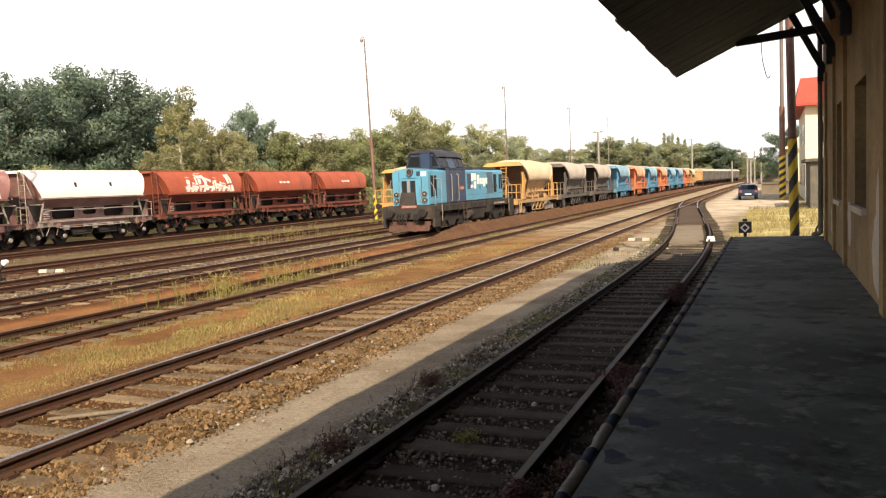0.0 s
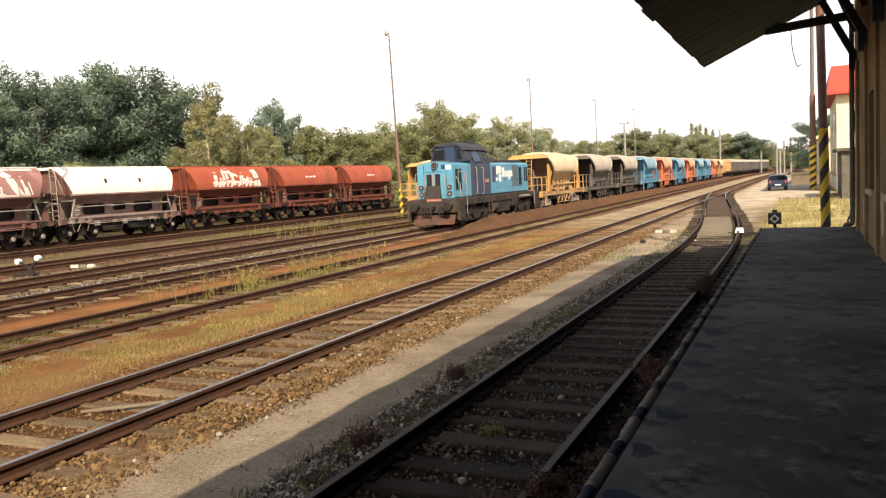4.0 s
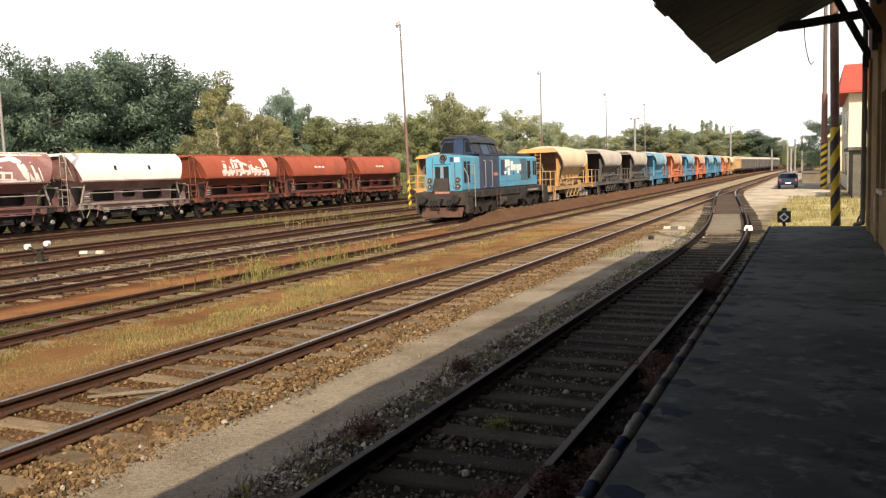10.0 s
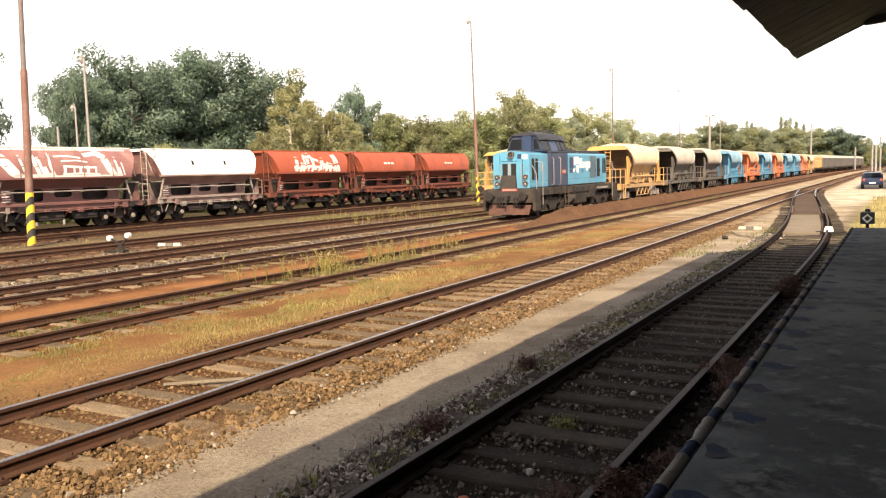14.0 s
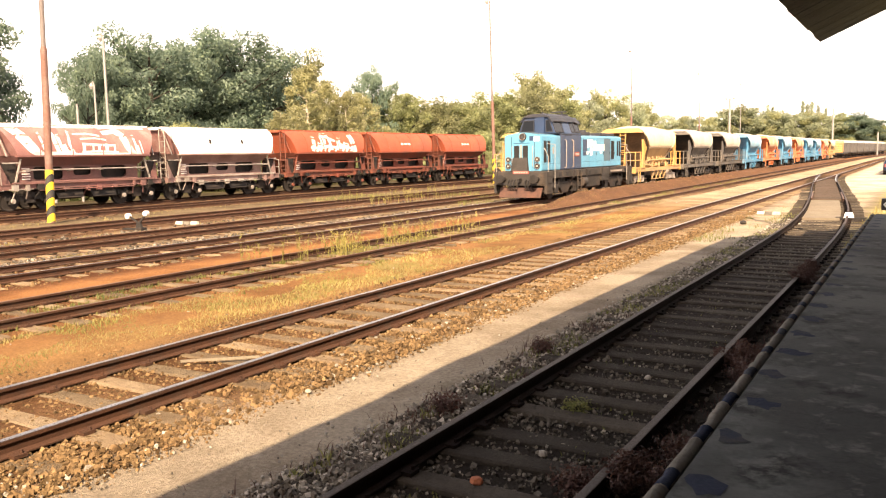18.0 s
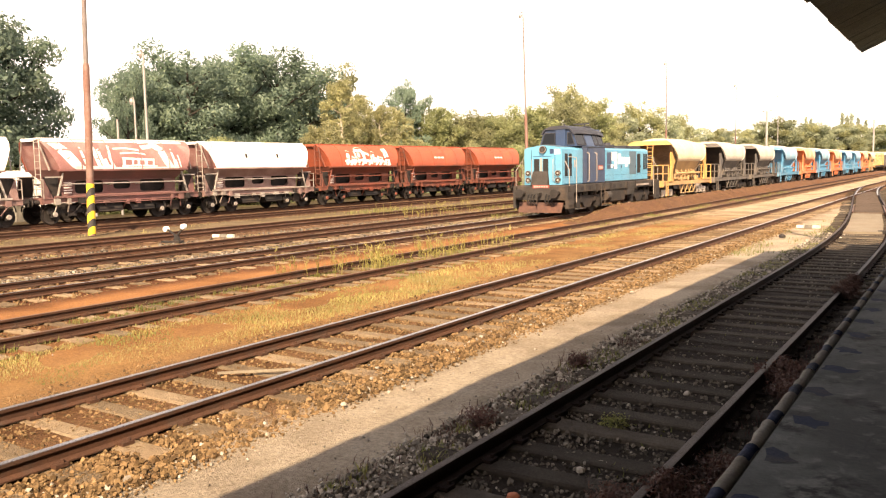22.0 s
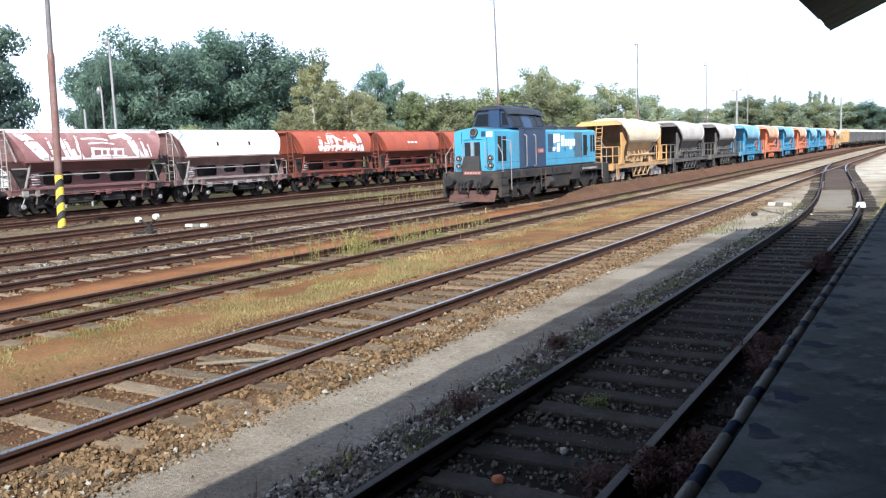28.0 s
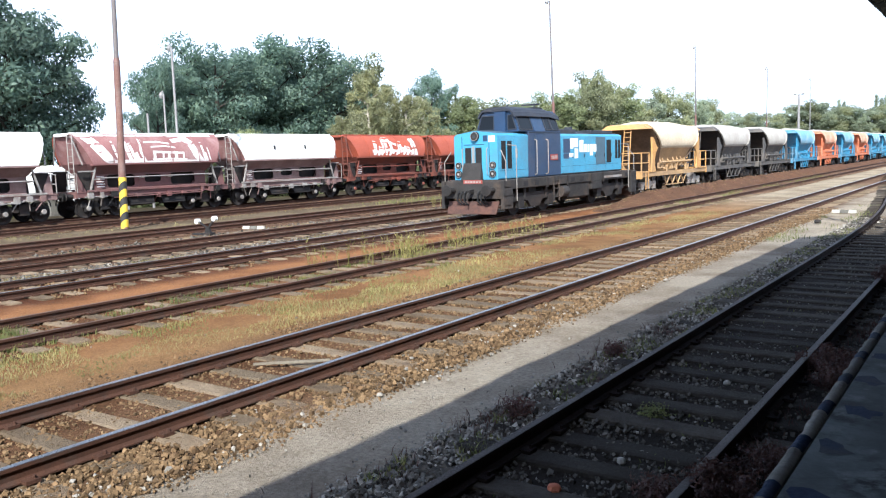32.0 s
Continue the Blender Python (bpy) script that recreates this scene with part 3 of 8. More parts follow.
def build_ground():
    xs = list(np.concatenate([[-3000, -1500, -700, -300, -150, -90, -60], np.arange(-50, -20, 1.0), np.arange(-20, 2, 0.25), [2, 4, 8, 16, 40, 100, 300, 900, 3000]]))
    ys = list(np.concatenate([[-800, -200, -60, -20, -8], np.arange(-4, 30, 0.3), np.arange(30, 80, 1.0), np.arange(80, 200, 4.0), [200, 240, 300, 400, 700, 1500, 4000]]))
    vs = [(x, y, ground_z(x, y)) for y in ys for x in xs]
    w = len(xs)
    fs = [(j * w + i, j * w + i + 1, (j + 1) * w + i + 1, (j + 1) * w + i) for j in range(len(ys) - 1) for i in range(w - 1)]
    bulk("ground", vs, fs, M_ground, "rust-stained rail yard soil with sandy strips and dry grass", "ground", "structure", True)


build_ground()

RAIL = [(-0.0625, -0.15), (0.0625, -0.15), (0.0625, -0.137), (0.012, -0.118), (0.010, -0.045), (0.035, -0.036), (0.035, -0.004), (0.028, 0.0), (-0.028, 0.0), (-0.035, -0.004), (-0.035, -0.036), (-0.010, -0.045), (-0.012, -0.118), (-0.0625, -0.137)]


def rail_mesh(name, xf, ys, top, side=None):
    sh = Shape()
    rings = [[(xf(y) + px, y, pz) for px, pz in RAIL] for y in ys]
    sh.loft(rings)
    n = len(RAIL)
    for k in range(len(ys) - 1):
        for i in (6, 7, 8):
            sh.mi[k * n + i] = 1
    return sh.mesh(name, [side or M_rail_side, top])


def sleeper_mesh(seed, half=1.3, w=0.13, wood=None):
    r = random.Random(seed)
    sh = Shape()
    rings = []
    for x in (-half, -half + 0.06, -0.4, 0.4, half - 0.06, half):
        e = 0.02 if abs(x) > half - 0.01 else 0.0
        j = lambda: r.uniform(-0.008, 0.008)
        rings.append([(x, -w + e + j(), -0.30), (x, w - e + j(), -0.30), (x, w - e + j(), -0.165 + j() * 0.6 - e * 0.4), (x, w * 0.8 + j(), -0.15 + j() * 0.5 - e), (x, -w * 0.8 + j(), -0.15 + j() * 0.5 - e), (x, -w + e + j(), -0.165 + j() * 0.6 - e * 0.4)])
    sh.loft(rings)
    return sh.mesh("sleeper", wood or M_sleeper)


SLEEPERS = [sleeper_mesh(s) for s in range(6)]
SHADED_SLEEPERS = [sleeper_mesh(s, wood=M_sleeper_shaded) for s in range(6)]


def track(name, xf, y0, y1, label, near, top, step=0.62, damp=False):
    """Two rails on sleepers; the sleepers up to near are single pieces."""
    t = thing(name, (0, 0, 0), label, "railway track", "yard tracks", "structure")
    ys = [y0 + k * 2.0 for k in range(int((min(y1, 90) - y0) / 2) + 1)] + [y for y in range(100, 460, 12) if y < y1]
    if ys[-1] < y1 - 0.5:
        ys.append(y1)
    for side in (-0.7525, 0.7525):
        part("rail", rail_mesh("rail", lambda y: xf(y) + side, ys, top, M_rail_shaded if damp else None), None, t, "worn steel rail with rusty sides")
    r = random.Random(name)
    rest = Shape()
    y, k = y0 + 0.3, 0
    clip = Shape()
    while y < min(y1, 130):
        x, yy, turn = xf(y) + r.uniform(-0.04, 0.04), y + r.uniform(-0.04, 0.04), r.uniform(-1.5, 1.5)
        if -2 < y < near and k < 290:
            ob = new("sleeper", (SHADED_SLEEPERS if damp else SLEEPERS)[r.randrange(6)])
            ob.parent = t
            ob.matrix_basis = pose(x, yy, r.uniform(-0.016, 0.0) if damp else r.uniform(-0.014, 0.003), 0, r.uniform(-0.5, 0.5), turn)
            k += 1
        else:
            rest.box(x - 1.3, x + 1.3, yy - 0.12, yy + 0.12, -0.3, -0.155)
        if y < 40 and -1 < y:
            for s in (-0.7525, 0.7525):
                for d in (-0.09, 0.09):
                    cx = xf(y) + s + d
                    clip.box(cx - 0.05, cx + 0.05, yy - 0.06, yy + 0.06, -0.152, -0.12)
                    clip.tube((cx + d * 0.2, yy + 0.02, -0.12), (cx + d * 0.2, yy + 0.02, -0.09), 0.018, 0.016, 6)
        y += step
    if rest.v:
        ob = part("sleepers_beyond", rest, M_sleeper_shaded if damp else M_sleeper_rest, t)
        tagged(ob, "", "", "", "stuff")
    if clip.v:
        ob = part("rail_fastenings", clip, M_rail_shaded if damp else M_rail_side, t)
        tagged(ob, "", "", "", "stuff")
    return t


def straight(x0):
    return lambda y: x0 + bend(y)


def build_tracks():
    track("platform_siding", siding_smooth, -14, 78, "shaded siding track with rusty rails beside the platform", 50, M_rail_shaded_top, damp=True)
    track("first_line", straight(TRACK_X["first"]), -14, 420, "running line with polished rails on weathered wooden sleepers", 55, M_rail_top)
    track("second_line", straight(TRACK_X["second"]), -14, 420, "weedy rusty line with wooden sleepers half buried in soil", 45, M_rail_dull)
    track("train_line", straight(TRACK_X["train"]), -14, 420, "line under the locomotive, dark oily ballast", 40, M_rail_top)
    track("fourth_line", straight(TRACK_X["fourth"]), -14, 420, "rusty yard line with grey gravel between", 40, M_rail_dull)
    track("fifth_line", straight(TRACK_X["fifth"]), -14, 420, "rusty yard line with weeds", 0, M_rail_dull)
    track("sixth_line", straight(TRACK_X["sixth"]), -14, 420, "overgrown yard line beside the lamp masts", 0, M_rail_dull)
    track("wagon_line", straight(TRACK_X["wagons"]), -14, 420, "line under the parked hopper wagons", 0, M_rail_dull)
    # point blades and check rails where the siding meets the first line
    sw = thing("turnout_parts", (0, 0, 0), "rusty point blades and check rails of the turnout", "railway switch", "", "structure")
    for off, ya, yb in ((0.66, 60, 76), (-0.66, 62, 77)):
        part("point_blade", rail_mesh("point_blade", lambda y: siding_smooth(y) + off, [ya + k * 2 for k in range(int((yb - ya) / 2) + 1)], M_rail_top), None, sw, at=(0, 0, -0.01))
    for off, ya, yb in ((0.66, 40, 46), (-0.66, 40, 46)):
        part("check_rail", rail_mesh("check_rail", lambda y: siding_smooth(y) + off, [ya + k for k in range(int(yb - ya) + 1)], M_rail_dull), None, sw)
build_tracks()


# ---- platform, goods shed wall and canopy ----
PLAT_Z, EDGE_X, WALL_X, END_Y = 0.88, -0.935, 0.98, 19.1


def build_platform():
    p = thing("loading_platform", (0, 0, 0), "raised concrete loading platform, dark and stained, in shade", "platform", "", "structure")
    sh = Shape()
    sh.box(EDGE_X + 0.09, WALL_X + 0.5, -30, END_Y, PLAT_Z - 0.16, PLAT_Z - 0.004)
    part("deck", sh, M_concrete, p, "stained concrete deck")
    sh = Shape()
    sh.box(EDGE_X + 0.06, WALL_X + 0.5, -30, END_Y - 0.06, GROUND - 0.15, PLAT_Z - 0.16)
    part("retaining_wall", sh, M_retaining, p, "dark concrete retaining wall, reddish in patches")
    # rounded nosing in lengths, with a worn blue mark at every third of each length
    r = random.Random(4)
    step = 0.635
    y = -7.57
    while y < END_Y - 0.3:
        stops = []
        for k in range(3):
            stops += [(y + k * step + d, d < 0.2) for d in (0.0 if k else 0.006, 0.07, 0.14, 0.20, 0.31, 0.42, 0.53, 0.629 if k == 2 else 0.633)]
        stops = [q for q in stops if q[0] < END_Y]
        sh = Shape()
        rings = []
        for yy, _ in stops:
            c = r.uniform(0, 0.02) * (1 if r.random() < 0.35 else 0.3)
            dx = r.uniform(-0.004, 0.004)
            ring = [(EDGE_X + 0.078, yy, PLAT_Z - 0.12), (EDGE_X + 0.078, yy, PLAT_Z - 0.006)]
            for j in range(6):
                q = radians(20 + j * 32)
                ring.append((EDGE_X + dx + 0.039 + (0.039 - c * 0.5) * math.cos(q), yy, PLAT_Z - 0.03 + (0.04 - c * 0.8) * math.sin(q)))
            ring.append((EDGE_X + dx + 0.012, yy, PLAT_Z - 0.12))
            rings.append(ring)
        sh.loft(rings, True, True)
        n = len(rings[0])
        for k, (_, blue) in enumerate(stops[:-1]):
            if blue:
                for i in range(1, n):
                    sh.mi[k * n + i] = 1
        ob = part("coping_block", sh.mesh("coping_block", [M_coping, M_blueworn]), None, p)
        y += 3 * step
    # the same blue paint, worn and ragged, on the deck behind each mark
    y = -7.57
    while y < END_Y - 1:
        n = 12
        w = r.uniform(0.14, 0.27)
        ring = [(EDGE_X + 0.095 + w * 0.45, y + 0.10, PLAT_Z - 0.001)]
        for i in range(n):
            q = 2 * math.pi * i / n
            k = r.uniform(0.5, 1.15)
            ring.append((EDGE_X + 0.095 + w * (0.5 + 0.5 * math.cos(q) * k), y + 0.10 + 0.12 * math.sin(q) * k - 0.03 * math.cos(q), PLAT_Z - 0.001))
        sh = Shape()
        sh.add(ring, [(0, i + 1, (i + 1) % n + 1) for i in range(n)])
        part("paint_mark", sh, M_blueworn, p, "worn dark blue paint mark")
        y += step


def build_shed():
    w = thing("goods_shed", (0, 0, 0), "old ochre plastered goods shed with deep window niches", "building", "", "structure")
    x0, x1, top = WALL_X, WALL_X + 0.45, 6.1
    holes = [(10.4, 11.8, 1.82, 3.36), (13.85, 15.05, 1.80, 3.36), (3.4, 8.3, PLAT_Z, 4.1), (-2.5, -0.4, PLAT_Z, 3.3)]
    # The shed's rear stretch to y -30 is unseen, added to block skylight
    ys = sorted({-30.0, END_Y, *(h[0] for h in holes), *(h[1] for h in holes)})
    sh = Shape()
    zs = sorted({GROUND - 0.2, top, *(h[2] for h in holes), *(h[3] for h in holes)})
    sh.holed(x0, x1, ys, zs, lambda y, z: any(a < y < b and c < z < d for a, b, c, d in holes))
    part("front_wall", sh, M_plaster, w, "ochre plaster wall, stained")
    for box in ((x1, x1 + 7, END_Y - 0.45, END_Y, GROUND - 0.2, top), (x1, x1 + 7, -30, -29.55, GROUND - 0.2, top), (x1 + 7, x1 + 7.4, -30, END_Y, GROUND - 0.2, top)):
        sh = Shape()
        sh.box(*box)
        part("outer_wall", sh, M_plaster, w)
    for a, b, c, d in holes:
        deep = 0.22 if c > 1 else 0.36
        sh = Shape()
        sh.box(x0 + deep + 0.03, x0 + deep + 0.07, a - 0.02, b + 0.02, c - 0.02, d + 0.02)
        sht = part("shutter" if c > 1 else "loading_door", sh, M_door if c < 1 else M_darkwood, w, "dark wooden shutter" if c > 1 else "dark brown boarded loading door")
        n = 12 if d > 4 else 6
        for k in range(n):
            sh = Shape()
            if c > 1:
                yy = a + (b - a) * k / n
                sh.box(x0 + deep, x0 + deep + 0.03, yy + 0.006, yy + (b - a) / n - 0.006, c, d)
            else:
                zz = c + (d - c) * k / n
                sh.box(x0 + deep, x0 + deep + 0.03, a, b, zz + 0.007, zz + (d - c) / n - 0.007)
            part("board", sh, M_door if c < 1 else M_darkwood, sht)
        if c > 1:
            sh = Shape()
            sh.box(x0 - 0.06, x0 + 0.22, a - 0.08, b + 0.08, c - 0.08, c - 0.002)
            part("sill", sh, M_plaster_bare, w)
    for k in range(5):
        y = 8.4 + k * 2.3
        if any(a < y + 0.16 < b for a, b, c, d in holes):
            continue
        sh = Shape()
        sh.box(x0 - 0.05, x0 - 0.002, y, y + 0.32, PLAT_Z, 4.2)
        part("pilaster", sh, M_plaster, w)
    r = random.Random(9)
    sh = Shape()
    n = 18
    ring = []
    for i in range(n):
        t = 2 * math.pi * i / n
        ring.append((x0 - 0.004, 9.3 + 0.55 * math.cos(t) * r.uniform(0.7, 1.2), PLAT_Z + 0.5 + 0.48 * math.sin(t) * r.uniform(0.8, 1.0)))
    sh.add(ring, [tuple(range(n))])
    part("bare_patch", sh, M_plaster_bare, w, "patch of bare pale plaster")
    sh = Shape()
    sh.loft([[(x0 - 0.3, y, 6.1), (x1 + 7.7, y, 6.1), (x1 + 3.6, y, 8.6)] for y in (-30.3, END_Y + 0.3)])
    part("roof", sh, M_tile, w, "tiled shed roof")
    for yc, zc, ry, rz in ((9.25, PLAT_Z + 1.05, 0.16, 0.42), (12.6, PLAT_Z + 0.62, 0.32, 0.4), (16.2, PLAT_Z + 0.5, 0.5, 0.34)):
        sh = Shape()
        sh.add([(x0 - 0.0038, yc + ry * math.cos(2 * math.pi * i / 16) * r.uniform(0.6, 1.1), zc + rz * math.sin(2 * math.pi * i / 16) * r.uniform(0.7, 1.0)) for i in range(16)], [tuple(range(16))])
        part("flaked_patch", sh, M_plaster_bare, w, "flaked plaster patch")
    # bare plaster at the foot of the door jamb
    sh = Shape()
    ring = []
    for i in range(20):
        q = 2 * math.pi * i / 20
        ring.append((x0 - 0.0035, 8.66 + 0.34 * math.cos(q) * r.uniform(0.75, 1.05), PLAT_Z + 0.42 + 0.40 * math.sin(q) * r.uniform(0.8, 1.0)))
    sh.add(ring, [tuple(range(20))])
    part("bare_patch", sh, M_plaster_bare, w, "patch of bare pale plaster")
    sh = Shape()
    sh.box(x0 + 0.02, x0 + 0.355, 8.255, 8.297, PLAT_Z + 0.003, 4.095)
    part("door_lining", sh, M_door, w, "dark brown door lining")
    sh = Shape()
    sh.box(x0 + 0.06, x0 + 0.34, 3.6, 7.1, PLAT_Z, PLAT_Z + 0.13)
    part("door_sill", sh, M_black, w, "dark timber sill at the foot of the loading door", bevel=0.02)
    # downpipe at the corner
    sh = Shape()
    sh.pipe([(x0 - 0.06, END_Y - 0.1, 5.5), (x0 - 0.06, END_Y - 0.1, 0.95), (x0 - 0.2, END_Y + 0.05, 0.9)], 0.05, 8)
    part("downpipe", sh, M_coping, w, "grey downpipe")


def build_canopy():
    c = thing("platform_canopy", (0, 0, 0), "dark timber canopy with sheet roofing over the platform", "canopy", "", "structure")
    ox, oz, ix, iz = -2.02, 4.44, WALL_X, 5.81
    end = 18.5
    r = random.Random(2)
    slope = (iz - oz) / (ix - ox)
    sh = Shape()
    # Roofing runs on unseen to the rear, added to keep skylight off the platform
    y = -29.0
    while y < end - 0.05:
        w = min(0.9, end - y)
        jag = r.uniform(-0.03, 0.03)
        lo = ox + jag
        sh.loft([[(lo, yy, oz + slope * (lo - ox) + 0.05), (ix, yy, iz + 0.05), (ix, yy, iz + 0.085), (lo, yy, oz + slope * (lo - ox) + 0.085)] for yy in (y, y + w + 0.02)])
        y += w
    part("roof_sheets", sh, M_sheet, c, "grey sheet roofing with a ragged edge")
    y = -11.0
    k = 0
    while y < end - 0.1:
        w = min(0.24, end - y)
        sh = Shape()
        z = r.uniform(-0.004, 0.004)
        sh.loft([[(ox + 0.05, yy, oz + 0.022 + z), (ix, yy, iz + z), (ix, yy, iz + 0.04), (ox + 0.05, yy, oz + 0.062)] for yy in (y + 0.004, y + w - 0.004)])
        part("soffit_board", sh, M_darkwood, c)
        y += w
    for y in (-9.5, -6.5, -3.5, -0.5, 2.7, 5.9, 9.1, 12.3, 15.4, 18.35):
        if not 2 < y < 18:
            sh = Shape()
            sh.bar((-0.72, y - 0.12, 5.04), (ix, y - 0.12, 5.16), 0.12, 0.16)
            part("tie_beam", sh, M_darkwood, c)
        sh = Shape()
        sh.bar((0.34, y, 5.55), (ix - 0.02, y, 4.33), 0.11, 0.13)
        sh.bar((0.66, y, 5.62), (ix - 0.02, y, 4.85), 0.09, 0.11)
        part("strut", sh, M_darkwood, c)
        sh = Shape()
        sh.box(ix - 0.14, ix, y - 0.09, y + 0.09, 4.1, 4.38)
        part("corbel", sh, M_darkwood, c)
    sh = Shape()
    sh.bar((ox + 0.02, end - 0.02, oz + 0.055), (ix, end - 0.02, iz + 0.04), 0.05, 0.11)
    part("barge_board", sh, M_darkwood, c)
    sh = Shape()
    sh.pipe([(-0.23, 18.3, 5.06), (-0.215, 18.3, 4.75), (-0.19, 18.3, 4.55), (-0.13, 18.3, 4.30), (-0.09, 18.3, 4.25), (-0.05, 18.3, 4.31)], 0.009, 5)
    part("hanging_cable", sh, M_dark, c, "loose cable end")


build_platform()
build_shed()
build_canopy()


# ---- striped poles and lamp masts ----
def mast(name, x, y, h, r0, r1, label, stripes=2.0, lamp="arm", material=M_pole, lean=(0, 0), base=GROUND):
    t = thing(name, pose(x, y, base, lean[0], lean[1], 0), label, "lamp mast", "lamp masts")
    sh = Shape()
    cut = h * 0.45 if material is M_pole and lamp else h
    r_mid = r0 + (r1 - r0) * 0.3
    sh.tube((0, 0, 0), (0, 0, cut), r0, r_mid if cut < h else r1, 14)
    part("shaft", sh, material, t)
    if cut < h:
        sh = Shape()
        sh.tube((0, 0, cut - 0.08), (0, 0, cut + 0.1), r_mid + 0.012, r1 + 0.02, 14)
        part("collar", sh, material, t)
        sh = Shape()
        sh.tube((0, 0, cut), (0, 0, h), r1 + 0.012, r1 - 0.012, 12)
        part("upper_shaft", sh, M_mast_top, t, "thinner grey upper tube")
    if stripes:
        # slanted warning bands wound round the foot
        n, turns = 22, stripes / 0.62
        for color, ph in ((M_ypaint, 0.0), (M_kpaint, 0.5)):
            for b in range(int(turns) + 1):
                sh = Shape()
                grid = []
                for i in range(n + 1):
                    a = 2 * math.pi * i / n
                    z0 = (b + ph) * 0.62 + 0.34 * (0.5 + 0.5 * math.cos(a)) - 0.25
                    rr = r0 + 0.004
                    lo, hi = min(max(z0, 0.02), stripes), min(max(z0 + 0.31, 0.02), stripes)
                    grid.append(((rr * math.cos(a), rr * math.sin(a), lo), (rr * math.cos(a), rr * math.sin(a), hi)))
                for p, q in zip(grid, grid[1:]):
                    if p[1][2] - p[0][2] > 0.003 or q[1][2] - q[0][2] > 0.003:
                        sh.add([p[0], q[0], q[1], p[1]], [(0, 1, 2, 3)], True)
                if sh.v:
                    part("yellow_band" if ph == 0 else "black_band", sh, color, t, "yellow warning paint" if ph == 0 else "black warning paint")
    if lamp == "arm":
        sh = Shape()
        sh.pipe([(0, 0, h - 0.05), (-0.04, 0, h + 0.16), (-0.14, 0, h + 0.22), (-0.24, 0, h + 0.14)], 0.028, 7)
        part("arm", sh, M_mast_top if material is M_pole else material, t)
        sh = Shape()
        sh.tube((-0.24, 0, h + 0.15), (-0.24, 0, h - 0.04), 0.07, 0.15, 12)
        sh.tube((-0.24, 0, h - 0.04), (-0.24, 0, h - 0.22), 0.15, 0.09, 12)
        part("lamp_head", sh, M_polegrey, t, "grey lamp head")
    elif lamp == "t":
        sh = Shape()
        sh.bar((-0.75, 0, h - 0.1), (0.75, 0, h - 0.1), 0.08)
        part("crossbar", sh, material, t)
        for s in (-0.65, 0.65):
            sh = Shape()
            sh.box(s - 0.2, s + 0.2, -0.25, 0.15, h - 0.06, h + 0.12)
            part("lamp_head", sh, M_polegrey, t)
    return t


def at_bearing(az, dist):
    a = radians(az)
    return dist * math.sin(a), dist * math.cos(a)


def build_masts():
    mast("lamp_mast", -29.5, 57.2, 14.3, 0.14, 0.068, "tall rusty lamp mast with yellow and black striped foot", lean=(0, -1.3))
    mast("lamp_mast", -29.6, 19.1, 15.0, 0.15, 0.085, "rusty lamp mast with yellow and black striped foot among the tracks", 2.1, lean=(-1.2, 0.8))
    mast("lamp_mast", -29.7, 92.5, 14.0, 0.13, 0.065, "rusty lamp mast behind the moving train")
    mast("lamp_mast", -29.6, 125, 13.9, 0.12, 0.06, "slim lamp mast far along the yard")
    mast("lamp_mast", *at_bearing(-11.4, 150), 11.2, 0.22, 0.18, "pale concrete lamp mast", 0, "t", M_polegrey)
    mast("lamp_mast", *at_bearing(-10.72, 190), 16.6, 0.1, 0.07, "slim distant lamp mast", 0, "arm", M_polegrey)
    mast("lamp_mast", *at_bearing(-5.16, 260), 13.8, 0.3, 0.22, "pale concrete lamp mast far away", 0, "t", M_polegrey)
    mast("lamp_mast", *at_bearing(-53.4, 53.3), 9.8, 0.09, 0.07, "grey street lamp mast behind the parked wagons", 0, "arm", M_polegrey)
    mast("street_lamp", *at_bearing(-54.1, 53), 6.9, 0.07, 0.055, "grey street lamp behind the wagons", 0, "arm", M_polegrey)
    mast("street_lamp", *at_bearing(-55.2, 52), 5.7, 0.08, 0.065, "concrete street lamp behind the wagons", 0, "", M_polegrey)
    mast("street_lamp", *at_bearing(-56.8, 51.4), 5.5, 0.08, 0.065, "grey street lamp near the trees", 0, "", M_polegrey)
    mast("lamp_mast", 0.45, 20.1, 10.0, 0.10, 0.08, "thick lamp mast with yellow and black bands at the platform end", 3.2, "", M_pole, (0, -1.0))
    mast("lamp_mast", 0.70, 79.0, 18.5, 0.27, 0.16, "lamp mast with striped foot beyond the platform", 4.0, "arm")


    t = thing("steps_handrail", (0.9, 19.24, GROUND), "bent black iron handrail at the platform's end steps", "handrail")
    sh = Shape()
    sh.pipe([(-0.06, 0, 0.2), (-0.06, 0, 1.18), (0.0, 0, 1.3), (0.03, 0, 1.92), (-0.02, 0.02, 1.98)], 0.022, 8)
    part("rail", sh, M_kpaint, t)
    sh = Shape()
    sh.box(-0.16, 0.1, -0.1, 0.5, 0.0, 0.35)
    part("foot", sh, M_coping, t)


build_masts()


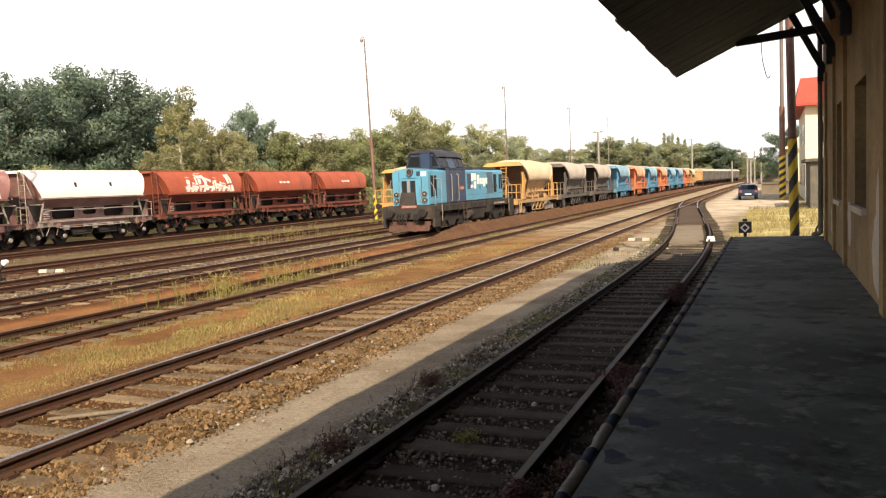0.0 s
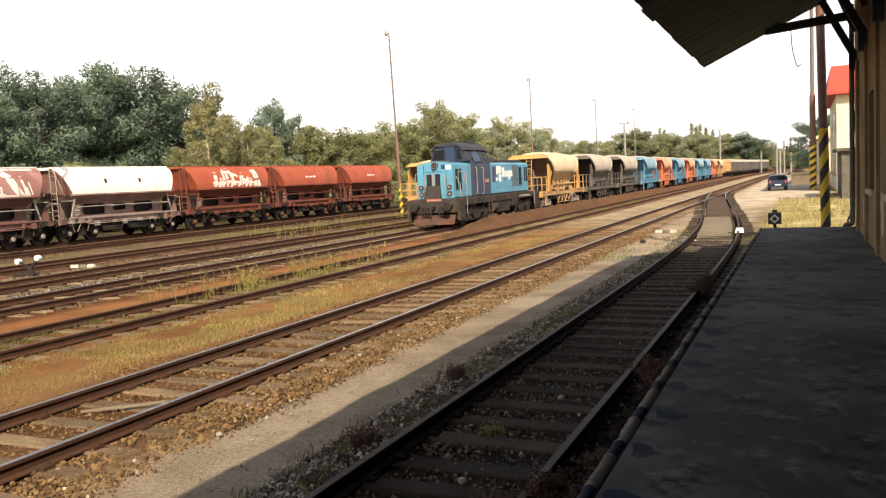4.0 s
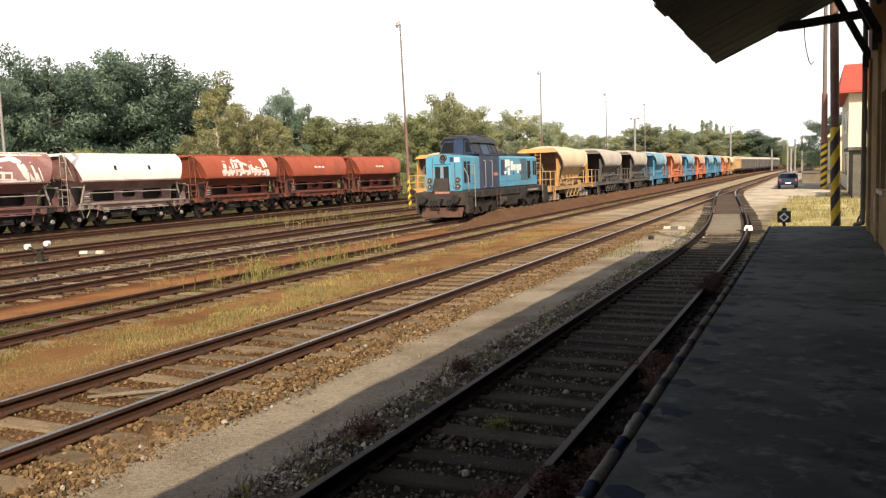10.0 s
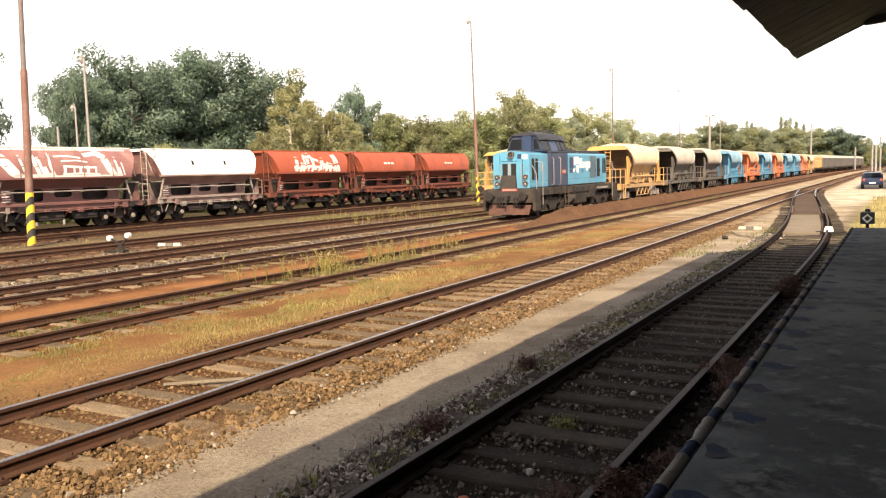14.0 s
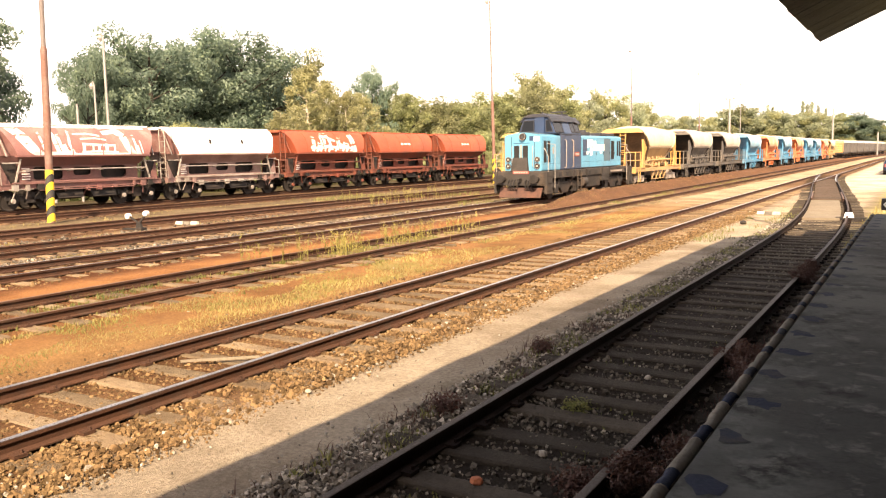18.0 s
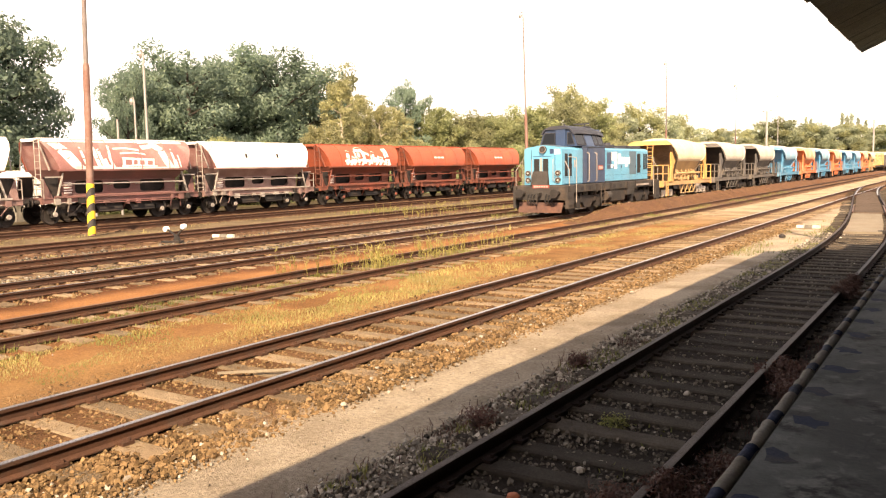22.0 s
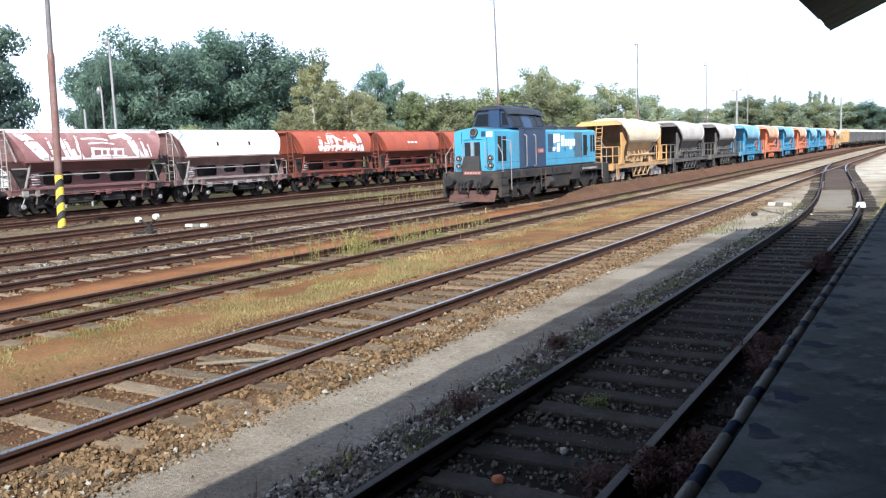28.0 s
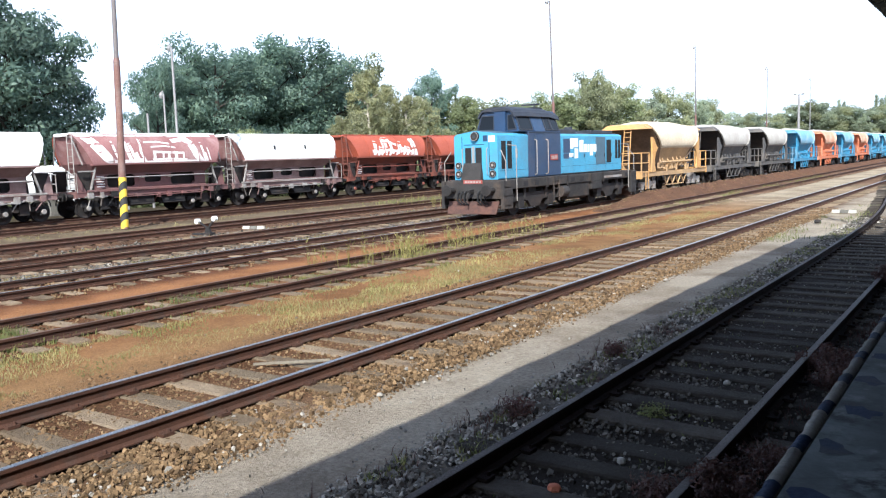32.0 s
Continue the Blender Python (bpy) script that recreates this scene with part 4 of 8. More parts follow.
# ---- rolling stock ----
def wheelset_mesh():
    """Two wheels and their axle, turned in one piece."""
    half = [(-0.92, 0.0), (-0.92, 0.09), (-0.86, 0.15), (-0.80, 0.15), (-0.79, 0.36), (-0.81, 0.40), (-0.82, 0.455), (-0.72, 0.462), (-0.715, 0.49), (-0.68, 0.49), (-0.675, 0.40), (-0.70, 0.36), (-0.70, 0.14), (-0.64, 0.09), (-0.3, 0.08)]
    prof = half + [(-x, r) for x, r in reversed(half)]
    n = 22
    sh = Shape()
    sh.loft([[(x, max(r, 0.001) * math.cos(2 * math.pi * i / n), max(r, 0.001) * math.sin(2 * math.pi * i / n)) for i in range(n)] for x, r in prof], True, False)
    return sh.mesh("wheelset", M_dark)


WHEELSET = wheelset_mesh()


def wheelset(parent, y):
    return part("wheelset", WHEELSET, None, parent, "", (0, y, 0.46))


def buffers(t, y, out, material=M_dark):
    for s in (-0.875, 0.875):
        sh = Shape()
        sh.tube((s, y, 1.04), (s, y + out * 0.32, 1.04), 0.11, 0.10, 12)
        sh.tube((s, y + out * 0.32, 1.04), (s, y + out * 0.5, 1.04), 0.075, 0.075, 12)
        sh.tube((s, y + out * 0.5, 1.04), (s, y + out * 0.54, 1.04), 0.22, 0.2, 16)
        part("buffer", sh, material, t)
    sh = Shape()
    sh.bar((0, y, 1.0), (0, y + out * 0.35, 0.98), 0.09, 0.14)
    sh.pipe([(0, y + out * 0.3, 1.0), (0, y + out * 0.42, 0.8), (0, y + out * 0.45, 0.62)], 0.03, 6)
    part("coupling", sh, M_dark, t)


def ladder(parent, a, b, width_dir, w, rungs, material, r=0.022, name="ladder"):
    a, b, d = Vector(a), Vector(b), Vector(width_dir) * (w / 2)
    sh = Shape()
    sh.tube(a - d, b - d, r, r, 6).tube(a + d, b + d, r, r, 6)
    for k in range(rungs):
        c = a.lerp(b, (k + 0.5) / rungs)
        sh.tube(c - d, c + d, r * 0.8, r * 0.8, 6)
    return part(name, sh, material, parent)


ROOF_CUT = [0.62, 0.54, 0.38, 0.2, 0.07, 0.0]
ROOF_SIDE = [(1.43, 2.52), (1.44, 2.70), (1.38, 3.06), (1.22, 3.47), (0.95, 3.79), (0.62, 3.96)]


def roof_point(u, v, off=0.008):
    """A place on the swing roof: u along the wagon, v from 0 at the eaves to 1 at the ridge."""
    f = v * (len(ROOF_SIDE) - 1)
    i = min(int(f), len(ROOF_SIDE) - 2)
    (xa, za), (xb, zb) = ROOF_SIDE[i], ROOF_SIDE[i + 1]
    k = f - i
    n = Vector((zb - za, -(xb - xa))).normalized() * off
    return (xa + (xb - xa) * k + n.x, u, za + (zb - za) * k + n.y)


def band(sh, pts, w):
    """A sprayed band w metres wide along rows of u, v on the swing roof, with rounded bends."""
    for (ua, va), (ub, vb) in zip(pts, pts[1:]):
        d = Vector((ub - ua, (vb - va) * 1.78))
        n = max(1, int(abs(vb - va) * 9) + 1)
        e = Vector((-d.y, d.x)).normalized() * w / 2
        cap = d.normalized() * w * 0.25
        last = None
        for j in range(n + 1):
            f = j / n
            k = -1 if j == 0 else 1 if j == n else 0
            u, v = ua + (ub - ua) * f + cap.x * k, va + (vb - va) * f + cap.y * k / 1.78
            row = [roof_point(u + q * e.x, min(max(v + q * e.y / 1.78, 0.0), 0.99)) for q in (-1, 0, 1)]
            if last:
                sh.add([last[0], last[1], row[1], row[0]], [(0, 1, 2, 3)])
                sh.add([last[1], last[2], row[2], row[1]], [(0, 1, 2, 3)])
            last = row


def swing_roof_wagon(y, low, roof, label, art, x=None):
    """A two-axle hopper with swinging roof halves, side openings, end ladders and braces."""
    t = thing("hopper_wagon", pose(TRACK_X["wagons"] if x is None else x, y, 0), label, "hopper wagon", "parked hopper wagons")
    r = random.Random(int(y * 10))
    L = 4.2
    sh = Shape()
    for s in (-1, 1):
        sh.box(s * 1.22 - 0.05, s * 1.22 + 0.05, -4.4, 4.4, 0.98, 1.22)
    for yy in (-4.4, -2.0, 2.0, 4.3):
        sh.box(-1.2, 1.2, yy, yy + 0.1, 0.95, 1.2)
    part("underframe", sh, low, t)
    for s in (-1, 1):
        sh = Shape()
        x0, x1 = (0.80, 0.84) if s > 0 else (-0.84, -0.80)
        holes = [(-2.55, -1.05, 1.40, 2.0), (-0.48, 0.48, 1.56, 1.96), (1.05, 2.55, 1.40, 2.0)]
        zs = [1.18, 1.40, 1.56, 1.96, 2.0, 2.2]
        ys = sorted({-3.25, 3.25, *(q for h in holes for q in h[:2])})
        sh.holed(x0, x1, ys, zs, lambda y, z: any(a < y < b and c < z < d for a, b, c, d in holes))
        for a, b, c, d in holes:
            for yy, zz, dy, dz in ((a, c, 1, 1), (b, c, -1, 1), (a, d, 1, -1), (b, d, -1, -1)):
                tri = [(yy, zz), (yy + dy * 0.14, zz), (yy + dy * 0.045, zz + dz * 0.04), (yy, zz + dz * 0.12)]
                sh.loft([[(x, p, q) for p, q in tri] for x in (x0, x1)])
        part("side_wall", sh, low, t)
        sh = Shape()
        sh.loft([[(s * 0.845, y, 1.34), (s * 1.2, y, 1.225), (s * 1.2, y, 1.2), (s * 0.845, y, 1.31)] for y in (-3.2, 3.2)])
        part("sill_sheet", sh, low, t)
        sh = Shape()
        sh.tube((s * 1.46, -3.3, 1.86), (s * 1.46, 3.3, 1.86), 0.035, 0.035, 6)
        for yy in (-3.3, -0.8, 0.8, 3.3):
            sh.bar((s * 0.84, yy, 1.78), (s * 1.46, yy, 1.86), 0.05)
        part("side_rail", sh, M_galv if low is not M_red_low else low, t)
        # foot step beam and door gear under the sill
        sh = Shape()
        sh.box(s * 1.34 - 0.04, s * 1.34 + 0.04, -3.9, 3.9, 1.24, 1.32)
        for k in range(5):
            yy = -1.9 + k * 0.9 + r.uniform(-0.25, 0.25)
            w = r.uniform(0.06, 0.2)
            sh.box(s * 1.3 - 0.06, s * 1.3 + 0.06, yy - w, yy + w, r.uniform(0.78, 0.95), 1.05)
            sh.bar((s * 1.25, yy, 1.0), (s * 0.8, yy + r.uniform(-0.4, 0.4), 0.5), 0.05)
        sh.tube((s * 1.36, -2.6, 0.92), (s * 1.36, 2.6, 0.92), 0.03, 0.03, 6)
        part("door_gear", sh, M_galv if roof is M_white else low, t)
        # roof half
        sh = Shape()
        outer = [(s * px, pz) for px, pz in ROOF_SIDE]
        inner = [(s * (px - 0.05), pz - 0.02) for px, pz in reversed(ROOF_SIDE)]
        cut = ROOF_CUT
        ends = cut + list(reversed(cut))
        ring = outer + inner
        sh.loft([[(px, -L + c, pz) for (px, pz), c in zip(ring, ends)], [(px, L - c, pz) for (px, pz), c in zip(ring, ends)]], True, True)
        for k in range(1, 5):
            yy = -L + 0.02 + k * (2 * L - 0.1) / 5
            sh.loft([[(s * (px + 0.018), q, pz + 0.01) for px, pz in ROOF_SIDE] + [(s * (px - 0.02), q, pz - 0.01) for px, pz in reversed(ROOF_SIDE)] for q in (yy, yy + 0.05)])
        part("roof_half", sh, roof if s > 0 else M_red, t, "white sprayed roof half" if roof is M_white and s > 0 else "")
        sh = Shape()
        sh.box(s * 1.37 - 0.12, s * 1.37 + 0.12, -L + 0.58, L - 0.58, 2.46, 2.54)
        part("eaves_rail", sh, low, t)
        sh = Shape()
        sh.loft([[(s * 1.36, -3.55, 2.47), (s * 1.36, 3.55, 2.47), (s * 1.3, 3.55, 2.47), (s * 1.3, -3.55, 2.47)], [(s * 0.86, -3.28, 2.04), (s * 0.86, 3.28, 2.04), (s * 0.81, 3.28, 2.04), (s * 0.81, -3.28, 2.04)]])
        part("belly_sheet", sh, low, t)
    sh = Shape()
    sh.extrude_y([(-0.64, 3.93), (-0.5, 4.0), (0.5, 4.0), (0.64, 3.93), (0.5, 3.86), (-0.5, 3.86)], -L - 0.05, L + 0.05)
    sh.tube((0.62, -L, 4.0), (0.62, L, 4.0), 0.03, 0.03, 6)
    part("ridge", sh, M_white if roof is M_white or art == 2 else roof, t)
    # discharge chutes that slope out under the sill
    for s in (-1, 1):
        for ya, yb in ((-1.75, -0.12), (0.12, 1.75)):
            sh = Shape()
            sh.loft([[(s * 0.2, ya, 1.12), (s * 0.95, ya, 1.12), (s * 0.95, yb, 1.12), (s * 0.2, yb, 1.12)], [(s * 0.85, ya + 0.15, 0.42), (s * 1.2, ya + 0.15, 0.5), (s * 1.2, yb - 0.15, 0.5), (s * 0.85, yb - 0.15, 0.42)]])
            part("discharge_chute", sh, M_dark, t, "dark discharge chute")
        for e in (-1, 1):
            for d in (-0.85, 0.85):
                sh = Shape()
                sh.tube((s * 1.12, e * 2.95 + d, 0.47), (s * 1.2, e * 2.95 + d, 0.47), 0.13, 0.10, 12)
                part("axle_cap", sh, M_galv if low is not M_red_low else low, t)
    # hopper funnel seen through the openings, and sloping end sheets
    sh = Shape()
    sh.loft([[(-0.72, -2.9, 2.4), (0.72, -2.9, 2.4), (0.72, 2.9, 2.4), (-0.72, 2.9, 2.4)], [(-0.35, -2.6, 0.75), (0.35, -2.6, 0.75), (0.35, 2.6, 0.75), (-0.35, 2.6, 0.75)]])
    part("funnel", sh, M_dark, t, "dark discharge funnel")
    for e in (-1, 1):
        sh = Shape()
        for (xa, za), (xb, zb), ca, cb in zip(ROOF_SIDE, ROOF_SIDE[1:], ROOF_CUT, ROOF_CUT[1:]):
            ya, yb = e * (L - ca - 0.03), e * (L - cb - 0.03)
            sh.add([(-xa + 0.03, ya, za), (xa - 0.03, ya, za), (xb - 0.03, yb, zb), (-xb + 0.03, yb, zb)], [(0, 1, 2, 3)], True)
        part("roof_end", sh, M_red if roof is M_red else M_pinkish, t, "faded paint on the roof's end")
        sh = Shape()
        sh.loft([[(-1.38, e * 3.62, 2.54), (1.38, e * 3.62, 2.54), (1.38, e * 3.52, 2.54), (-1.38, e * 3.52, 2.54)], [(-0.82, e * 3.3, 2.06), (0.82, e * 3.3, 2.06), (0.82, e * 3.22, 2.06), (-0.82, e * 3.22, 2.06)], [(-0.79, e * 2.45, 1.2), (0.79, e * 2.45, 1.2), (0.79, e * 2.37, 1.2), (-0.79, e * 2.37, 1.2)]])
        part("end_sheet", sh, low, t)
        for s in (-1, 1):
            sh = Shape()
            sh.bar((s * 1.24, e * 3.72, 1.2), (s * 1.24, e * 3.36, 2.38), 0.07)
            sh.bar((s * 1.22, e * 3.42, 2.2), (s * 1.22, e * 4.22, 2.2), 0.06)
            sh.bar((s * 0.7, e * 4.15, 3.9), (s * 1.24, e * 4.0, 2.5), 0.05)
            part("end_brace", sh, M_galv if low is not M_red_low else low, t)
            sh = Shape()
            sh.loft([[(x, e * 4.2, 2.2), (x, e * 3.45, 2.2), (x, e * 3.62, 1.24), (x, e * 4.3, 1.24)] for x in (s * 0.98, s * 1.01)])
            part("end_gusset", sh, M_dark, t, "dark recessed end plate")
            sh = Shape()
            sh.loft([[(x, e * 4.24, 2.18), (x, e * 3.8, 1.24), (x, e * 4.34, 1.24)] for x in (s * 1.02, s * 1.06)])
            part("gusset_flange", sh, low, t)
        sh = Shape()
        sh.box(-1.3, 1.3, e * 4.4 - 0.45 * (e > 0), e * 4.4 + 0.45 * (e < 0), 1.2, 1.25)
        part("end_platform", sh, low, t)
        for s in (-1, 1):
            sh = Shape()
            sh.pipe([(s * 1.3, e * 4.38, 1.22), (s * 1.3, e * 4.38, 2.1), (s * 0.5, e * 4.38, 2.1), (s * 0.5, e * 4.38, 1.22)], 0.022, 5)
            sh.tube((s * 1.3, e * 4.38, 1.66), (s * 0.5, e * 4.38, 1.66), 0.018, 0.018, 5)
            part("end_railing", sh, M_galv if low is not M_red_low else low, t)
        buffers(t, e * 4.4, e * 0.78)
        for s in (-1, 1):
            sh = Shape()
            sh.box(s * 1.0 - 0.06, s * 1.0 + 0.06, e * 2.95 - 1.15, e * 2.95 + 1.15, 0.5, 0.7)
            sh.box(s * 1.02 - 0.1, s * 1.02 + 0.1, e * 2.95 - 0.22, e * 2.95 + 0.22, 0.36, 0.86)
            for d in (-0.85, 0.85):
                sh.box(s * 1.04 - 0.1, s * 1.04 + 0.1, e * 2.95 + d - 0.15, e * 2.95 + d + 0.15, 0.32, 0.62)
                sh.tube((s * 1.04, e * 2.95 + d * 0.7, 0.45), (s * 1.04, e * 2.95 + d * 0.7, 0.8), 0.07, 0.07, 8)
            part("bogie_side", sh, M_dark, t)
        for d in (-0.85, 0.85):
            wheelset(t, e * 2.95 + d)
        # brake gear and lockers that clutter the sill at the wagon's end
        for s in (-1, 1):
            for k in range(3):
                sh = Shape()
                yy = e * (3.7 - k * 0.55) + r.uniform(-0.1, 0.1)
                w, hgt = r.uniform(0.06, 0.16), r.uniform(0.08, 0.26)
                sh.box(s * 1.3 - 0.09, s * 1.3 + 0.09, yy - w, yy + w, 1.1 - hgt, 1.2)
                sh.tube((s * 1.32, yy - w - 0.15, 1.1 - hgt * 0.6), (s * 1.32, yy + w + 0.2, 1.1 - hgt * 0.6), 0.03, 0.03, 6)
                sh.bar((s * 1.3, yy, 1.1 - hgt), (s * 1.15, yy + r.uniform(-0.3, 0.3), 0.55), 0.045)
                part("sill_locker", sh, r.choice((M_galv, M_dark, low)) if roof is M_white or art == 2 else r.choice((low, low, M_dark)), t)
    ladder(t, (0.95, -4.4, 1.3), (0.82, -4.3, 3.95), (1, 0, 0), 0.42, 9, M_galv if low is not M_red_low else low)
    if art:
        sh = Shape()
        if art == 1:
            for k, (u, va, vb, lean, w) in enumerate(((-1.95, 0.16, 0.62, 0.25, 0.30), (-1.55, 0.12, 0.42, 0.30, 0.28), (-1.2, 0.12, 0.74, 0.42, 0.22), (-0.75, 0.14, 0.80, 0.22, 0.26), (-0.35, 0.10, 0.55, 0.35, 0.24), (0.05, 0.22, 0.82, -0.25, 0.24), (0.4, 0.12, 0.50, 0.45, 0.22), (0.8, 0.18, 0.60, 0.20, 0.26), (1.2, 0.12, 0.44, 0.35, 0.24), (1.65, 0.10, 0.40, 0.20, 0.28), (2.1, 0.12, 0.30, 0.30, 0.24), (2.6, 0.10, 0.70, -0.15, 0.52))):
                band(sh, [(u, va), (u + lean * 0.6, (va + vb) / 2), (u + lean, vb)], w)
            band(sh, [(-2.1, 0.30), (-1.3, 0.26), (-0.3, 0.34), (0.7, 0.28), (1.7, 0.30)], 0.17)
            band(sh, [(-1.0, 0.60), (-0.3, 0.66), (0.5, 0.52)], 0.15)
            band(sh, [(0.7, 0.44), (1.5, 0.36), (2.3, 0.24)], 0.15)
        elif art == 2:
            # pale border, dripping spikes, a small tag in the middle and a big arch
            band(sh, [(-3.8, 0.96), (-3.4, 0.66), (-2.95, 0.36), (-2.6, 0.10)], 0.5)
            band(sh, [(-3.6, 0.92), (-1.5, 0.90), (1.0, 0.92), (3.7, 0.90)], 0.17)
            band(sh, [(-2.7, 0.10), (-1.6, 0.10), (-0.9, 0.13)], 0.34)
            band(sh, [(-0.9, 0.06), (1.0, 0.07), (3.05, 0.05)], 0.2)
            for u, v, w in ((-2.42, 0.66, 0.12), (-2.14, 0.46, 0.10), (-1.78, 0.78, 0.2), (-1.5, 0.60, 0.16), (-1.24, 0.36, 0.2)):
                band(sh, [(u + 0.24, 0.14), (u + 0.1, v * 0.55), (u, v)], w)
            band(sh, [(-0.75, 0.12), (-0.95, 0.4), (-0.85, 0.72)], 0.14)
            band(sh, [(-0.62, 0.64), (0.1, 0.66), (0.8, 0.60)], 0.08)
            band(sh, [(-0.3, 0.52), (0.5, 0.54), (1.1, 0.50)], 0.06)
            band(sh, [(-0.3, 0.17), (0.6, 0.19), (1.7, 0.16)], 0.14)
            band(sh, [(-0.25, 0.40), (0.5, 0.38), (1.55, 0.36)], 0.10)
            for u, w in ((-0.22, 0.16), (0.28, 0.10), (0.62, 0.14), (1.05, 0.18), (1.5, 0.10)):
                band(sh, [(u, 0.18), (u + 0.04, 0.38)], w)
            band(sh, [(1.1, 0.74), (1.75, 0.80), (2.1, 0.62), (2.3, 0.36), (2.6, 0.08)], 0.4)
            for u, v, w in ((2.75, 0.62, 0.12), (2.9, 0.34, 0.14), (3.1, 0.48, 0.07)):
                band(sh, [(u + 0.12, 0.08), (u, v)], w)
        elif art == 3:
            for k in range(3):
                u = -0.75 + k * 0.5
                sh.add([roof_point(u, 0.4), roof_point(u + 0.34, 0.4), roof_point(u + 0.34, 0.46), roof_point(u, 0.46)], [(0, 1, 2, 3)])
        elif art == 4:
            for u in (-1.4, 1.1):
                sh.add([roof_point(u, 0.42), roof_point(u + 0.16, 0.4), roof_point(u + 0.22, 0.52), roof_point(u + 0.05, 0.55)], [(0, 1, 2, 3)])
        part("sprayed_scrawl", sh, M_spray if art != 4 else M_dark, t, "sprayed scrawl")
    # data panel: plain bars
    sh = Shape()
    for k in range(5):
        sh.box(0.841, 0.846, -3.12, -2.72 + 0.03 * (k % 2), 1.42 + k * 0.12, 1.47 + k * 0.12)
    part("data_panel", sh, M_spray, t)
    return t


def build_parked():
    first = 34.15
    rows = [
        (first - 28.8, M_greyred, M_white, "white-roofed grey hopper wagon at the end of the parked row", 4),
        (first - 19.0, M_greyred, M_white, "hopper wagon with white roof half beside the maroon one", 4),
        (first - 9.6 + 0.35, M_maroon, M_pinkish, "maroon hopper wagon with big white sprayed letters", 2),
        (first, M_greyred, M_white, "hopper wagon with its roof half sprayed white", 4),
        (first + 9.6, M_red_low, M_red, "red hopper wagon with white scrawl on the roof", 1),
        (first + 19.0, M_red_low, M_red, "red hopper wagon with small white lettering bars", 3),
        (first + 28.6, M_red_low, M_red, "last red hopper wagon of the parked row", 3),
    ]
    for row in rows[1:]:
        swing_roof_wagon(*row)


build_parked()


TUB = [(1.30, 2.42), (1.42, 2.56), (1.46, 2.85), (1.40, 3.2), (1.24, 3.5), (1.02, 3.68)]


def ballast_hopper(paint, dust, label, low, endm, group="moving hopper wagons", side=None):
    """A bogie ballast hopper: dusty curved tub, sloping dark end walls, end platforms with rails, truss sides."""
    t = thing("ballast_hopper", Matrix(), label, "hopper wagon", group)
    r = random.Random(label)
    L = 3.95
    back = [1.25, 1.05, 0.72, 0.38, 0.12, 0.0]
    for s in (-1, 1):
        sh = Shape()
        outer = [(s * px, pz) for px, pz in TUB]
        inner = [(s * (px - 0.05), pz) for px, pz in reversed(TUB)]
        ring, cut = outer + inner, back + list(reversed(back))
        sh.loft([[(px, -L + c, pz) for (px, pz), c in zip(ring, cut)], [(px, L - c, pz) for (px, pz), c in zip(ring, cut)]], True, True)
        part("tub_side", sh, side or dust, t, "dust-covered curved side sheet")
        sh = Shape()
        sh.loft([[(s * 1.28, -L + 1.3, 2.44), (s * 1.28, L - 1.3, 2.44), (s * 1.22, L - 1.3, 2.44), (s * 1.22, -L + 1.3, 2.44)], [(s * 0.7, -1.9, 1.15), (s * 0.7, 1.9, 1.15), (s * 0.64, 1.9, 1.15), (s * 0.64, -1.9, 1.15)]])
        part("funnel_side", sh, low, t)
        sh = Shape()
        sh.box(s * 1.25 - 0.06, s * 1.25 + 0.06, -5.5, 5.5, 0.98, 1.2)
        part("sole_bar", sh, low, t)
        sh = Shape()
        for k in range(4):
            y = -1.9 + k * 0.95
            sh.bar((s * 1.25, y, 1.0), (s * 1.2, y + 0.48, 0.45), 0.05)
            sh.bar((s * 1.2, y + 0.48, 0.45), (s * 1.25, y + 0.95, 1.0), 0.05)
        sh.bar((s * 1.2, -1.5, 0.45), (s * 1.2, 1.5, 0.45), 0.05)
        part("truss", sh, low, t, "dusty truss rods")
        sh = Shape()
        sh.tube((s * 1.3, -2.6, 1.68), (s * 1.3, 2.6, 1.68), 0.06, 0.06, 8)
        for k in range(7):
            y = -2.3 + k * 0.76 + r.uniform(-0.12, 0.12)
            w, z = r.uniform(0.07, 0.2), r.uniform(1.3, 1.75)
            sh.box(s * 1.15 - 0.12, s * 1.15 + 0.12, y - w, y + w, z - 0.14, z + 0.16)
            sh.bar((s * 1.2, y, z), (s * 0.95, y + r.uniform(-0.3, 0.3), 2.1), 0.06)
        for k in range(3):
            y = -1.6 + k * 1.6
            sh.bar((s * 1.28, y, 1.2), (s * 1.28, y + 0.1, 1.7), 0.07)
        part("door_gear", sh, low, t)
        for e in (-1, 1):
            sh = Shape()
            # thin rib along the tub's edge, and a broad arched leg plate down to the frame
            pts = [(e * (L - c), px + 0.03, pz) for c, (px, pz) in zip(back, TUB)][::-1]
            sh.loft([[(s * (px + 0.02), y - 0.035, pz), (s * (px + 0.02), y + 0.035, pz), (s * (px - 0.06), y + 0.035, pz), (s * (px - 0.06), y - 0.035, pz)] for y, px, pz in pts])
            part("edge_rib", sh, side or dust, t)
            sh = Shape()
            leg = [(0.12, 3.0), (-0.12, 2.98), (-0.5, 2.62), (-0.78, 2.45), (-0.48, 2.2), (-0.3, 1.85), (-0.34, 1.5), (-0.5, 1.22), (0.2, 1.22), (0.14, 1.7), (0.06, 2.2)]
            sh.loft([[(s * x, e * (L + dy), z) for dy, z in leg] for x in (1.27, 1.35)])
            part("corner_leg", sh, paint, t)
    # heaped load
    nx, ny = 12, 34
    vs, fs = [], []
